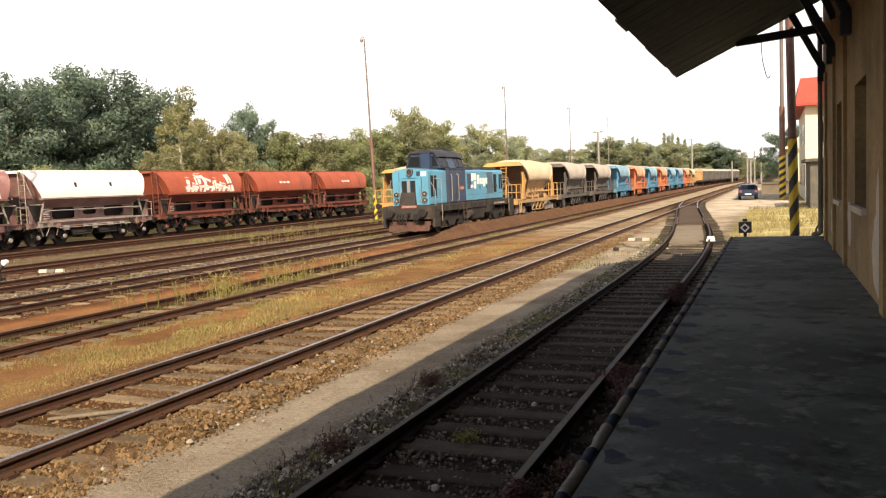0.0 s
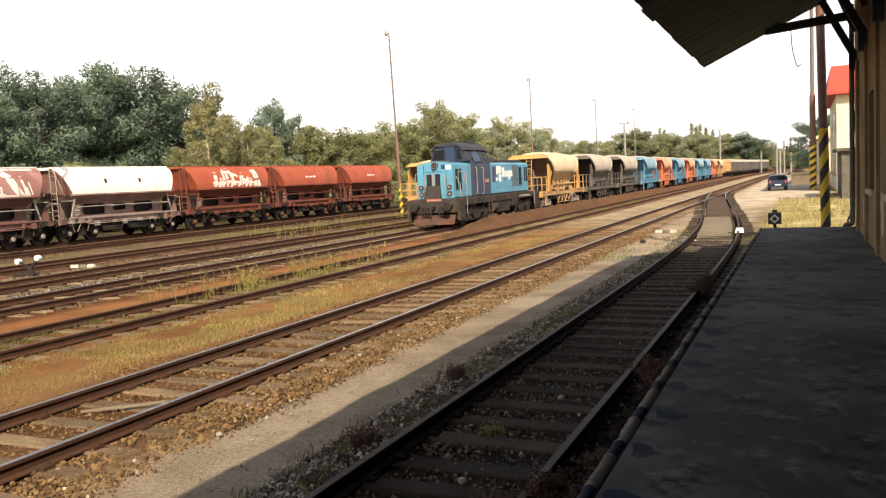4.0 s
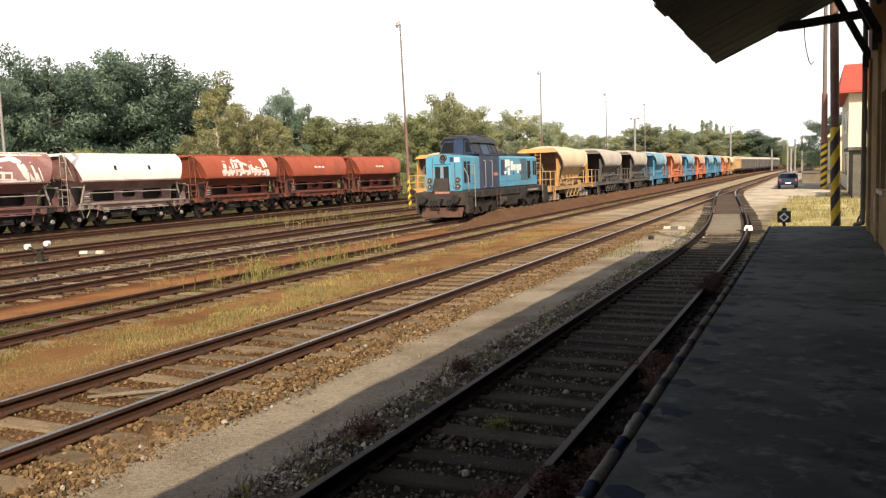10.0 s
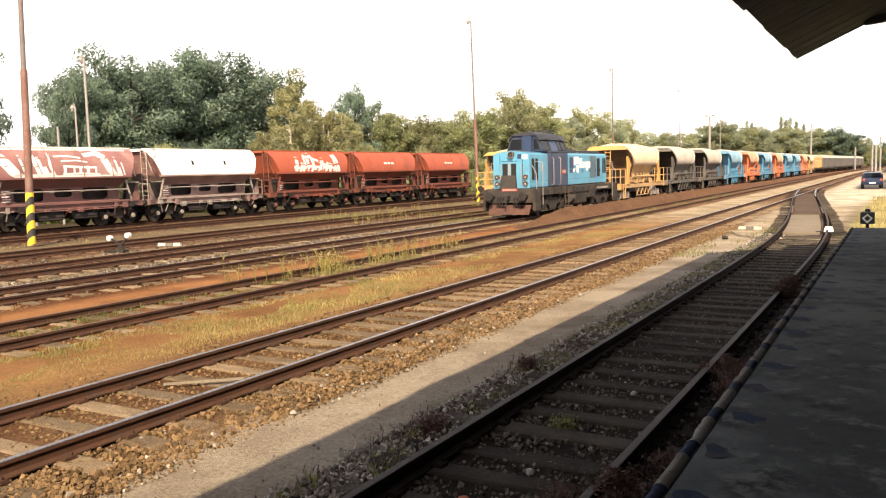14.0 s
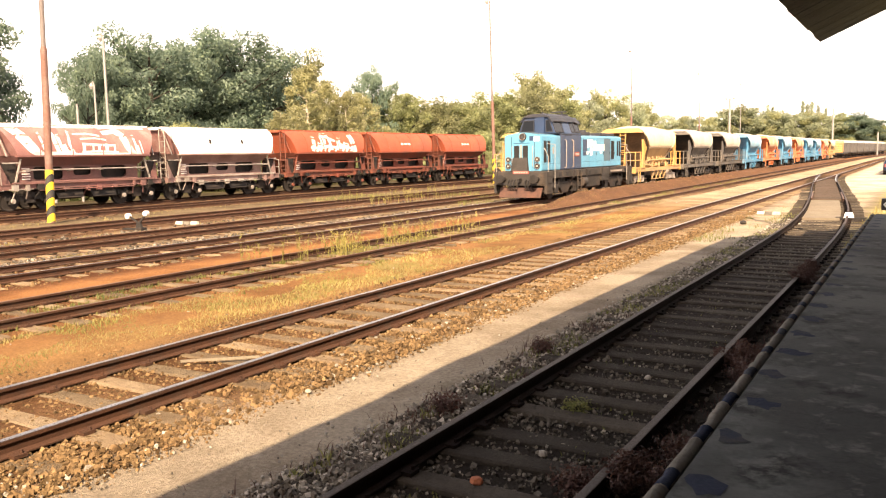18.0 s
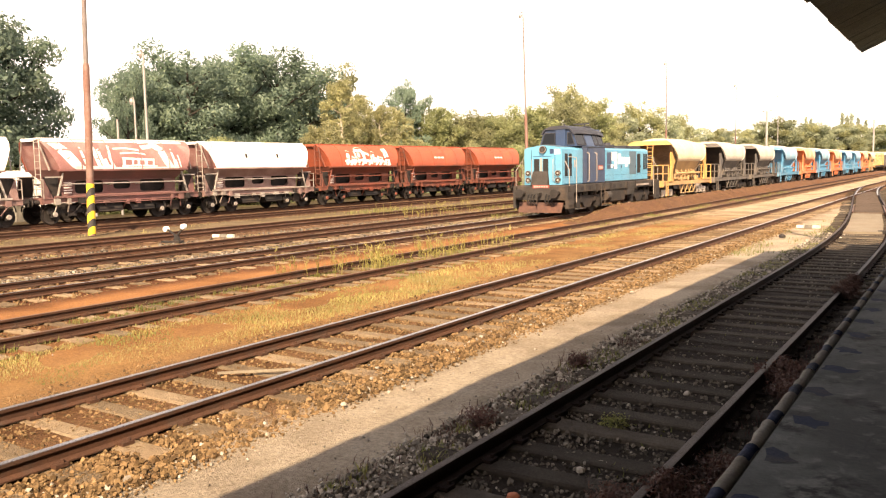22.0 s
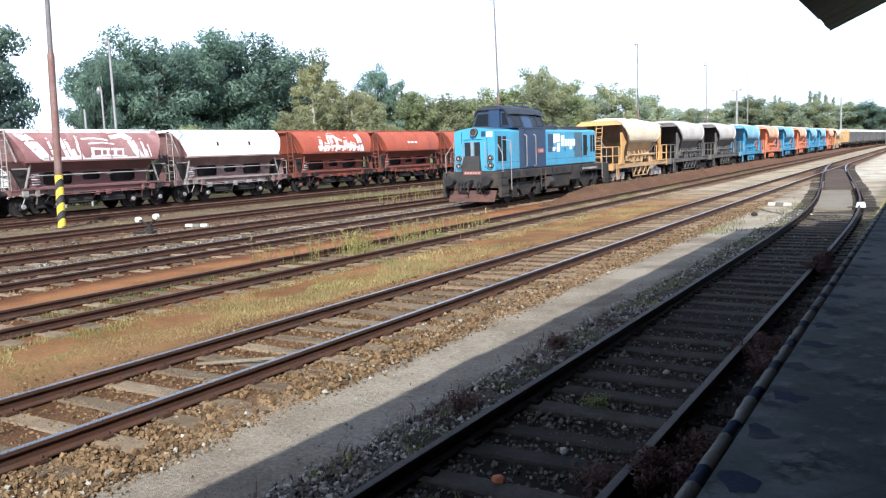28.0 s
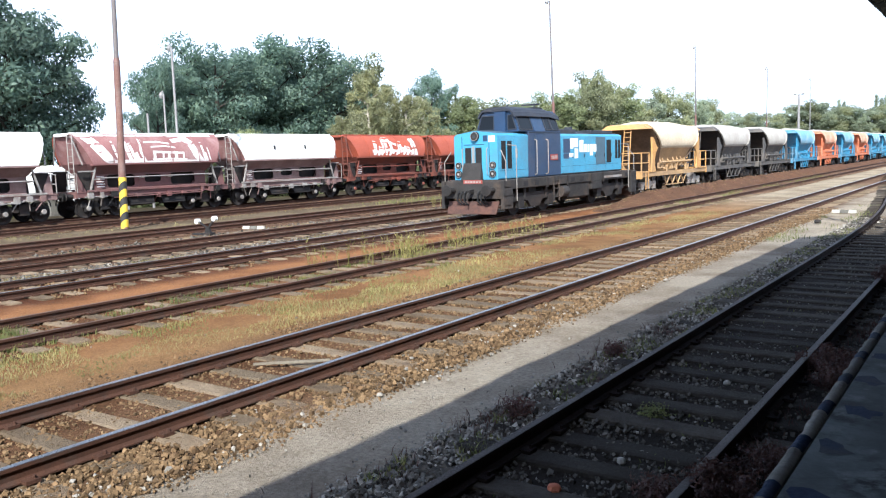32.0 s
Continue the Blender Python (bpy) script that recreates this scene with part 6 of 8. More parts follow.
    part("roof_horn", sh, M_roofloco, t)
    sh = Shape()
    sh.box(-0.5, 0.5, 3.9, 4.6, 4.15, 4.21)
    sh.tube((0.3, 4.3, 4.2), (0.3, 4.3, 4.33), 0.03, 0.03, 8)
    sh.bar((-0.3, 4.3, 4.34), (0.55, 4.3, 4.34), 0.06)
    part("roof_aerial", sh, M_roofloco, t)
    for name, ya, yb, zt in (("roof_cover", 5.7, 7.3, 3.34), ("fan_housing", 8.9, 11.3, 3.32)):
        sh = Shape()
        sh.box(-0.7, 0.7, ya, yb, 3.16, zt)
        part(name, sh, M_roofloco, longh, bevel=0.02)
    sh = Shape()
    sh.tube((0, 8.0, 3.2), (0, 8.0, 3.48), 0.2, 0.18, 14)
    part("exhaust", sh, M_roofloco, longh, "sooty exhaust")
    # the front end is drawn in towards the cab
    def drawn_in(y):
        return y + 0.23 if y <= 0.1 else 0.33 + (y - 0.1) * 2.17 / 2.4 if y < 2.5 else y

    for c in t.children_recursive:
        if c.type == "MESH" and c.name.split(".")[0] not in ("wheelset", "bogie"):
            for vert in c.data.vertices:
                vert.co.y = drawn_in(vert.co.y)
    for c in t.children:
        if c.name.split(".")[0] in ("short_hood", "long_hood", "cab", "cab_roof", "roof_horn", "roof_aerial"):
            c.matrix_basis = Matrix.Translation((0, -0.45, 0))
    return t


def box_wagon(label, material, roof, length, stakes=False):
    t = thing("timber_wagon" if stakes else "covered_wagon", Matrix(), label, "freight wagon", "far freight wagons")
    h = length / 2
    sh = Shape()
    sh.box(-1.4, 1.4, -h, h, 0.95, 1.25)
    part("underframe", sh, M_dark, t)
    if stakes:
        for k in range(7):
            for s in (-1, 1):
                y = -h + 0.4 + k * (length - 0.8) / 6
                sh = Shape()
                sh.box(s * 1.4 - 0.06, s * 1.4 + 0.06, y - 0.08, y + 0.08, 1.25, 3.6)
                part("stake", sh, material, t)
        r = random.Random(5)
        for k in range(26):
            x, z = -1.1 + (k % 6) * 0.44, 1.45 + (k // 6) * 0.4
            sh = Shape()
            sh.tube((x, -h + 0.3 + r.uniform(0, 0.4), z), (x + r.uniform(-0.05, 0.05), h - 0.3 - r.uniform(0, 0.4), z), 0.2, 0.17, 9)
            part("log", sh, M_dust, t)
    else:
        sh = Shape()
        sh.box(-1.4, 1.4, -h, h, 1.25, 3.3)
        body = part("body", sh, material, t)
        for k in range(9):
            y = -h + k * (length - 0.1) / 8
            sh = Shape()
            sh.box(1.39, 1.45, y, y + 0.1, 1.25, 3.3)
            part("rib", sh, material, body)
        sh = Shape()
        sh.extrude_y([(-1.45, 3.28), (1.45, 3.28), (1.1, 3.75), (0, 3.95), (-1.1, 3.75)], -h, h)
        part("roof", sh, roof, t)
    for e in (-1, 1):
        buffers(t, e * h, e)
        for d in (-0.9, 0.9):
            wheelset(t, e * (h - 2.2) + d)
    return t


def train_x(y):
    return TRACK_X["train"] + bend(y)


def train_pose(y):
    """Pose of a wagon whose middle is at y on the train's line."""
    return pose(train_x(y), y, 0, 0, 0, math.degrees(-math.atan2(train_x(y + 4) - train_x(y - 4), 8)))


LOCO_Y, HOPPER_PITCH = 36.0, 11.44
TRAIN = []


def build_train():
    loco = locomotive()
    loco.matrix_basis = pose(TRACK_X["train"], LOCO_Y, 0)
    TRAIN.append((loco, LOCO_Y))
    yel = ballast_hopper(M_yellow, M_dust, "yellow ballast hopper heaped with pale dusty stone", M_tan, M_brown)
    dark = ballast_hopper(M_greybrown, M_dust_grey, "dark grey-brown ballast hopper with dusty load", M_greybrown, M_dark)
    blue = ballast_hopper(M_wblue, M_dust_grey, "blue ballast hopper with pale dusty load", M_wblue, M_wblue, side=M_dust_blue)
    orange = ballast_hopper(M_orange, M_dust_grey, "orange ballast hopper with pale dusty load", M_orange, M_orange, side=M_dust_orange)
    order = [yel, dark, dark, blue, orange, blue, orange, blue, blue, orange, yel]
    used = set()
    y = LOCO_Y + 18.25
    for k, proto in enumerate(order):
        ob = proto if proto.name not in used else copy_thing(proto, Matrix())
        used.add(proto.name)
        TRAIN.append((ob, y))
        y += HOPPER_PITCH
    stk = box_wagon("timber wagon with upright stakes and pale logs", M_yellow, None, 14.0, True)
    TRAIN.append((stk, y + 1.2))
    y += 16.4
    box = box_wagon("brown covered freight wagon far along the train", M_greybrown, M_dust_grey, 14.0)
    for k in range(7):
        TRAIN.append((box if k == 0 else copy_thing(box, Matrix()), y))
        y += 15.3
    # a second yellow hopper standing on the fifth line, mostly hidden by the locomotive
    for k in range(2):
        other = copy_thing(yel, pose(TRACK_X["fifth"], 57.0 + HOPPER_PITCH * k, 0))
        tagged(other, "yellow ballast hopper standing on the next line", "", "standing yellow hoppers")
    for ob, yy in TRAIN[1:]:
        ob.matrix_basis = train_pose(yy)


build_train()


# ---- gravel heap, crossing panels and small yard things ----
def heap_point(u, y):
    """Place on the gravel heap: u from -1 to 1 across it."""
    grow = min(1.0, max(0.0, (y - 30.5) / 6.0))
    h = (0.62 * grow * (1 - abs(u) ** 1.7) + 0.10 * noise.noise(Vector((u * 2, y * 0.7, 5))) * grow) * (1.0 if y < 90 else 0.8)
    x = -14.05 + u * (0.55 + 0.75 * grow) + 0.12 * noise.noise(Vector((0, y * 0.4, 9))) + bend(y)
    return x, GROUND - 0.04 + max(h, 0)


def build_heap():
    vs, fs = [], []
    n = 10
    ys = [30.5 + k * 0.8 for k in range(60)] + [80 + k * 4 for k in range(24)]
    for y in ys:
        for i in range(n + 1):
            x, z = heap_point(-1 + 2 * i / n, y)
            vs.append((x, y, z))
    w = n + 1
    for j in range(len(ys) - 1):
        for i in range(n):
            fs.append((j * w + i, j * w + i + 1, (j + 1) * w + i + 1, (j + 1) * w + i))
    ob = bulk("gravel_heap", vs, fs, M_soil, "long low heap of rust-brown gravel beside the train line", "gravel heap", "structure", True)
    return ob


def build_crossing():
    c = thing("crossing_panels", (0, 0, 0), "concrete slabs and dark boards laid between the siding rails", "crossing", "", "structure")
    y = 29.7
    while y < 40.0:
        sh = Shape()
        x = siding_smooth(y + 1)
        sh.box(-0.58, 0.58, 0.02, 2.04, -0.2, -0.085)
        part("concrete_slab", sh, M_slab, c, "", pose(x, y, 0, 0, 0, -math.degrees(math.atan2(siding_smooth(y + 2) - siding_smooth(y), 2)) * -1 * -1))
        y += 2.08
    y = 40.6
    while y < 66:
        sh = Shape()
        sh.box(-0.6, 0.6, 0.01, 0.27, -0.2, -0.07)
        part("board", sh, M_boards, c, "", pose(siding_smooth(y), y, 0))
        y += 0.29


def fouling_marker(x, y, turn, n=3, size=0.29):
    t = thing("clearance_marker", pose(x, y, GROUND, 0, 0, turn), "low white and black painted clearance marker on the gravel", "track marker", "clearance markers")
    for k in range(n):
        sh = Shape()
        a = (k - n / 2) * size
        sh.loft([[(a + 0.01, -0.07, 0.0), (a + size - 0.01, -0.07, 0.0), (a + size - 0.01, 0.07, 0.0), (a + 0.01, 0.07, 0.0)], [(a + 0.02, -0.05, 0.11), (a + size - 0.02, -0.05, 0.11), (a + size - 0.02, 0.05, 0.11), (a + 0.02, 0.05, 0.11)]])
        part("painted_block", sh, M_marker if k % 2 == 0 or n == 2 else M_coping, t)


def point_lever(x, y, turn, label):
    t = thing("point_lever", pose(x, y, GROUND, 0, 0, turn), label, "point lever")
    sh = Shape()
    sh.box(-0.2, 0.2, -0.14, 0.14, 0, 0.1)
    sh.extrude_y([(-0.13, 0.09), (0.13, 0.09), (0.06, 0.3), (-0.06, 0.3)], -0.05, 0.05)
    sh.box(-0.7, -0.19, -0.05, 0.05, 0.02, 0.08)
    part("base", sh, M_dark, t)
    sh = Shape()
    sh.bar((0, 0, 0.25), (0.32, 0, 0.58), 0.06)
    sh.bar((0, 0, 0.25), (-0.42, 0, 0.5), 0.05)
    part("lever_arm", sh, M_dark, t)
    for p in ((0.32, 0, 0.6), (-0.46, 0, 0.5)):
        sh = Shape()
        sh.tube((p[0], -0.07, p[2]), (p[0], 0.07, p[2]), 0.09, 0.09, 18)
        part("counterweight", sh, M_wpaint, t, "white round counterweight", bevel=0.015)


def build_small_things():
    fouling_marker(-4.95, 32.0, -12)
    fouling_marker(-23.6, 20.65, 15, 3, 0.32)
    point_lever(-23.2, 18.2, 10, "dark point lever with two white round weights")
    t = thing("point_motor", (-2.12, 30.1, GROUND), "white painted weight beside the siding rail", "point lever")
    sh = Shape()
    sh.loft([[(-0.15, -0.1, 0.1), (0.15, -0.1, 0.1), (0.15, 0.1, 0.1), (-0.15, 0.1, 0.1)], [(-0.11, -0.08, 0.27), (0.11, -0.08, 0.27), (0.11, 0.08, 0.27), (-0.11, 0.08, 0.27)]])
    part("weight", sh, M_wpaint, t)
    sh = Shape()
    sh.box(-0.4, 0.55, -0.06, 0.06, 0.0, 0.12)
    part("rod", sh, M_dark, t)
    # switch lantern: black box with a white diamond on a post
    t = thing("switch_lantern", (-0.72, 22.6, GROUND), "black switch lantern box with a white diamond ring on a post", "signal lantern")
    sh = Shape()
    sh.tube((0, 0, 0), (0, 0, 0.9), 0.045, 0.04, 10)
    sh.box(-0.12, 0.12, -0.12, 0.12, 0, 0.08)
    part("post", sh, M_dark, t)
    sh = Shape()
    sh.box(-0.16, 0.16, -0.14, 0.14, 0.90, 1.19)
    sh.box(-0.06, 0.06, -0.06, 0.06, 1.2, 1.27)
    box = part("box", sh, M_kpaint, t, "black box", bevel=0.01)
    sh = Shape()
    for k in range(4):
        a, b = radians(90 * k), radians(90 * k + 90)
        pts = [(r * math.cos(q), -0.146, 1.04 + r * math.sin(q)) for r, q in ((0.12, a), (0.12, b), (0.07, b), (0.07, a))]
        sh.add(pts, [(0, 1, 2, 3)])
    part("diamond", sh, M_wpaint, box, "white diamond ring")
    # plank between the rails, a brick, scraps and pale stones
    sh = Shape()
    sh.bar((-7.5, 6.35, -0.12), (-6.75, 6.9, -0.10), 0.018, 0.03)
    solo("wooden_stick", sh, M_slab, "pale broken stick lying between the rails", "stick")
    r = random.Random(11)
    for x, y, s, m, lab in ((-8.35, 9.4, 0.06, M_stone_pale, "white stone beside the rail"), (-2.45, 8.3, 0.045, M_stone_pale, "pale stone between the siding rails"), (-2.75, 5.0, 0.06, M_brickbit, "broken orange brick in the ballast"), (-2.9, 4.35, 0.05, M_wpaint, "scrap of white paper on the ballast"), (-2.55, 5.75, 0.045, M_stone_pale, "flat grey stone between the siding rails"), (-5.35, 14.6, 0.05, M_stone_pale, "small white stone on the path edge"), (-5.05, 27.6, 0.12, M_dark, "dark lump on the sandy path"), (-20.0, 17.6, 0.12, M_ypaint, "yellow plastic scrap beside the track"), (-5.4, 6.2, 0.04, M_stone_pale, "small white stone on the gravel"), (-8.1, 17.9, 0.09, M_coping, "pale stone beside the rail"), (-1.95, 10.6, 0.05, M_stone_pale, "white scrap between the siding rails")):
        sh = Shape()
        rings = []
        for k, (z, q) in enumerate(((0.0, 0.8), (0.35, 1.0), (0.8, 0.75), (1.0, 0.35))):
            rings.append([(s * q * math.cos(a) * r.uniform(0.75, 1.15), s * q * math.sin(a) * r.uniform(0.75, 1.15), z * s * 0.9) for a in [2 * math.pi * i / 7 for i in range(7)]])
        sh.loft(rings)
        solo("paper_scrap" if "paper" in lab else "brick" if "brick" in lab else "loose_stone", sh, m, lab, "stone", at=pose(x, y, GROUND + 0.01 if x < -3.4 or x > -1.8 else -0.16, 0, 0, r.uniform(0, 90)))


build_heap()
build_crossing()
build_small_things()


# ---- beyond the platform: car, station building, ramp ----
def build_car():
    t = thing("parked_car", pose(-2.25, 80.4, GROUND + 0.02, 0, 0, 3), "dark blue hatchback car parked on the gravel road", "car")
    # outline along y (rear at 0), half width by height
    side = [(0.0, 0.35), (-0.05, 0.62), (0.02, 0.95), (0.18, 1.02), (0.5, 1.38), (1.2, 1.47), (2.1, 1.42), (2.8, 1.0), (3.7, 0.86), (3.95, 0.6), (3.9, 0.3)]
    sh = Shape()
    rings = []
    for x, k in ((-0.84, 0.93), (-0.8, 1.0), (0.8, 1.0), (0.84, 0.93)):
        rings.append([((x * (0.82 if z > 1.1 else 1.0)), y, 0.3 + (z - 0.3) * (k if z > 0.9 else 1)) for y, z in side])
    sh.loft(rings)
    body = part("body", sh, M_car, t, "dark blue body", bevel=0.04)
    sh = Shape()
    sh.loft([[(-0.6, 0.17, 1.04), (0.6, 0.17, 1.04), (0.55, 0.44, 1.34), (-0.55, 0.44, 1.34)], [(-0.6, 0.15, 1.05), (0.6, 0.15, 1.05), (0.55, 0.42, 1.35), (-0.55, 0.42, 1.35)]])
    part("rear_window", sh, M_glass, body, "dark rear window")
    for s in (-1, 1):
        sh = Shape()
        sh.box(s * 0.68 - 0.1, s * 0.68 + 0.1, -0.07, 0.05, 0.68, 0.92)
        part("tail_lamp", sh, M_redpaint, body, "red tail lamp")
        sh = Shape()
        sh.box(s * 0.83 - 0.02, s * 0.83 + 0.005, 0.75, 2.3, 1.02, 1.3)
        part("side_window", sh, M_glass, body)
        for y in (0.75, 3.2):
            sh = Shape()
            sh.tube((s * 0.62, y, 0.3), (s * 0.85, y, 0.3), 0.31, 0.31, 20)
            wh = part("wheel", sh, M_rubber, t)
            sh = Shape()
            sh.tube((s * 0.85, y, 0.3), (s * 0.862, y, 0.3), 0.18, 0.18, 16)
            part("rim", sh, M_polegrey, wh)
    sh = Shape()
    sh.box(-0.78, 0.78, -0.12, 0.05, 0.36, 0.6)
    part("bumper", sh, M_car, t, bevel=0.03)
    sh = Shape()
    sh.box(-0.26, 0.26, -0.135, -0.12, 0.47, 0.57)
    part("number_plate", sh, M_wpaint, t, "plain white plate")


def build_station():
    b = thing("station_building", (0, 0, 0), "cream two-storey station building with a red tiled roof", "building", "", "structure")
    x0, x1, y0, y1, h = 2.45, 13.0, 74.0, 92.0, 7.7
    holes = [(76, 77.2), (80, 81.2), (84, 85.2), (88, 89.2)]
    sh = Shape()
    sh.box(x0, x1, y0, y1, GROUND - 0.1, h)
    part("wall", sh, M_ywall, b, "cream plastered wall")
    for k, x in enumerate((3.4, 6.0, 8.6, 11.2)):
        for z in (1.2, 4.6):
            sh = Shape()
            sh.box(x, x + 1.1, y0 - 0.03, y0 + 0.1, z, z + 1.7)
            w = part("window", sh, M_glass, b)
            sh = Shape()
            sh.box(x - 0.1, x + 1.2, y0 - 0.08, y0 - 0.032, z - 0.12, z)
            part("sill", sh, M_wpaint, w)
    for ya, yb in holes:
        for z in (1.0, 4.6):
            sh = Shape()
            sh.box(x0 - 0.03, x0 + 0.1, ya, yb, z, z + 1.8)
            part("window", sh, M_glass, b)
    sh = Shape()
    sh.loft([[(x0 - 0.75, y0 - 0.8, h), (x1 + 0.8, y0 - 0.8, h), (x1 + 0.8, y1 + 0.8, h), (x0 - 0.75, y1 + 0.8, h)], [(x0 - 0.75, y0 - 0.8, h + 0.2), (x1 + 0.8, y0 - 0.8, h + 0.2), (x1 + 0.8, y1 + 0.8, h + 0.2), (x0 - 0.75, y1 + 0.8, h + 0.2)], [(x0 - 0.3, y0 + 2.6, h + 2.6), (x1 - 3, y0 + 2.6, h + 2.6), (x1 - 3, y1 - 2.6, h + 2.6), (x0 - 0.3, y1 - 2.6, h + 2.6)]])
    part("roof", sh, M_tile, b, "red tiled hipped roof")
    # grey side porch
    sh = Shape()
    sh.box(2.2, 4.2, 58.0, 66.0, GROUND - 0.1, 2.9)
    sh.box(1.9, 4.4, 57.7, 66.3, 2.9, 3.1)
    solo("side_shed", sh, M_coping, "grey flat-roofed side shed before the station", "shed", "", "structure")
    sh = Shape()
    sh.box(1.6, 9.5, 104.0, 126.0, GROUND - 0.1, 5.0)
    sh.loft([[(1.0, y, 5.0), (10.1, y, 5.0), (5.5, y, 8.6)] for y in (103.5, 126.5)])
    solo("lower_house", sh, [M_ywall], "lower cream house behind the station", "house", "", "structure")
    sh = Shape()
    sh.box(-1.4, 6.0, 102.0, 116.0, GROUND - 0.1, 0.95)
    sh.box(-1.5, 6.0, 101.9, 116.0, 0.95, 1.1)
    solo("side_loading_ramp", sh, M_slab, "low pale loading ramp at the end of the road", "ramp", "", "structure")
    for k, (az, d, h) in enumerate(((-1.65, 210, 7.0), (-1.2, 230, 8.5), (-0.8, 230, 8.5), (-1.45, 190, 5.5), (0.35, 150, 6.0), (-2.6, 260, 6.5))):
        mast("gantry_post", *at_bearing(az, d), h, 0.22, 0.2, "pale distant post beyond the road", 0, "", M_polegrey)
    t = thing("white_tank", (-43.5, 24.0, GROUND), "pale round tank behind the parked wagons", "tank")
    sh = Shape()
    sh.tube((-1.3, 0, 1.7), (1.3, 0, 1.7), 1.05, 1.05, 20)
    part("shell", sh, M_wpaint, t, bevel=0.2)
    for s in (-0.9, 0.9):
        sh = Shape()
        sh.box(s - 0.15, s + 0.15, -0.9, 0.9, 0, 1.0)
        part("saddle", sh, M_coping, t)


build_car()
build_station()


# ---- trees ----
def leaf_cloud(rng, lobes, count, size, flat=0.6, droop=0.0, squash=0.85):
    """Leaf faces scattered over the skins of many lobes."""
    c = np.array([l[:3] for l in lobes])
    rad = np.array([l[3] for l in lobes])
    pick = rng.choice(len(lobes), count, p=rad**2 / (rad**2).sum())
    d = rng.normal(size=(count, 3))
    d /= np.linalg.norm(d, axis=1)[:, None]
    rr = rad[pick] * (rng.uniform(0.35, 1.15, count) ** 0.7 + 0.16 * np.abs(rng.normal(size=count)))
    p = c[pick] + d * rr[:, None] * [1, 1, squash]
    n = d + rng.normal(scale=flat, size=(count, 3))
    n /= np.linalg.norm(n, axis=1)[:, None]
    a = np.cross(n, rng.normal(size=(count, 3)))
    a /= np.linalg.norm(a, axis=1)[:, None]
    b = np.cross(n, a)
    s = size * rng.uniform(0.55, 1.35, count)[:, None]
    long = rng.uniform(1.0, 1.7, count)[:, None]
    a[:, 2] -= droop
    q = np.stack([p - a * s * long, p + b * s * 0.55, p + a * s * long, p - b * s * 0.55], 1)
    return q.reshape(-1, 3)


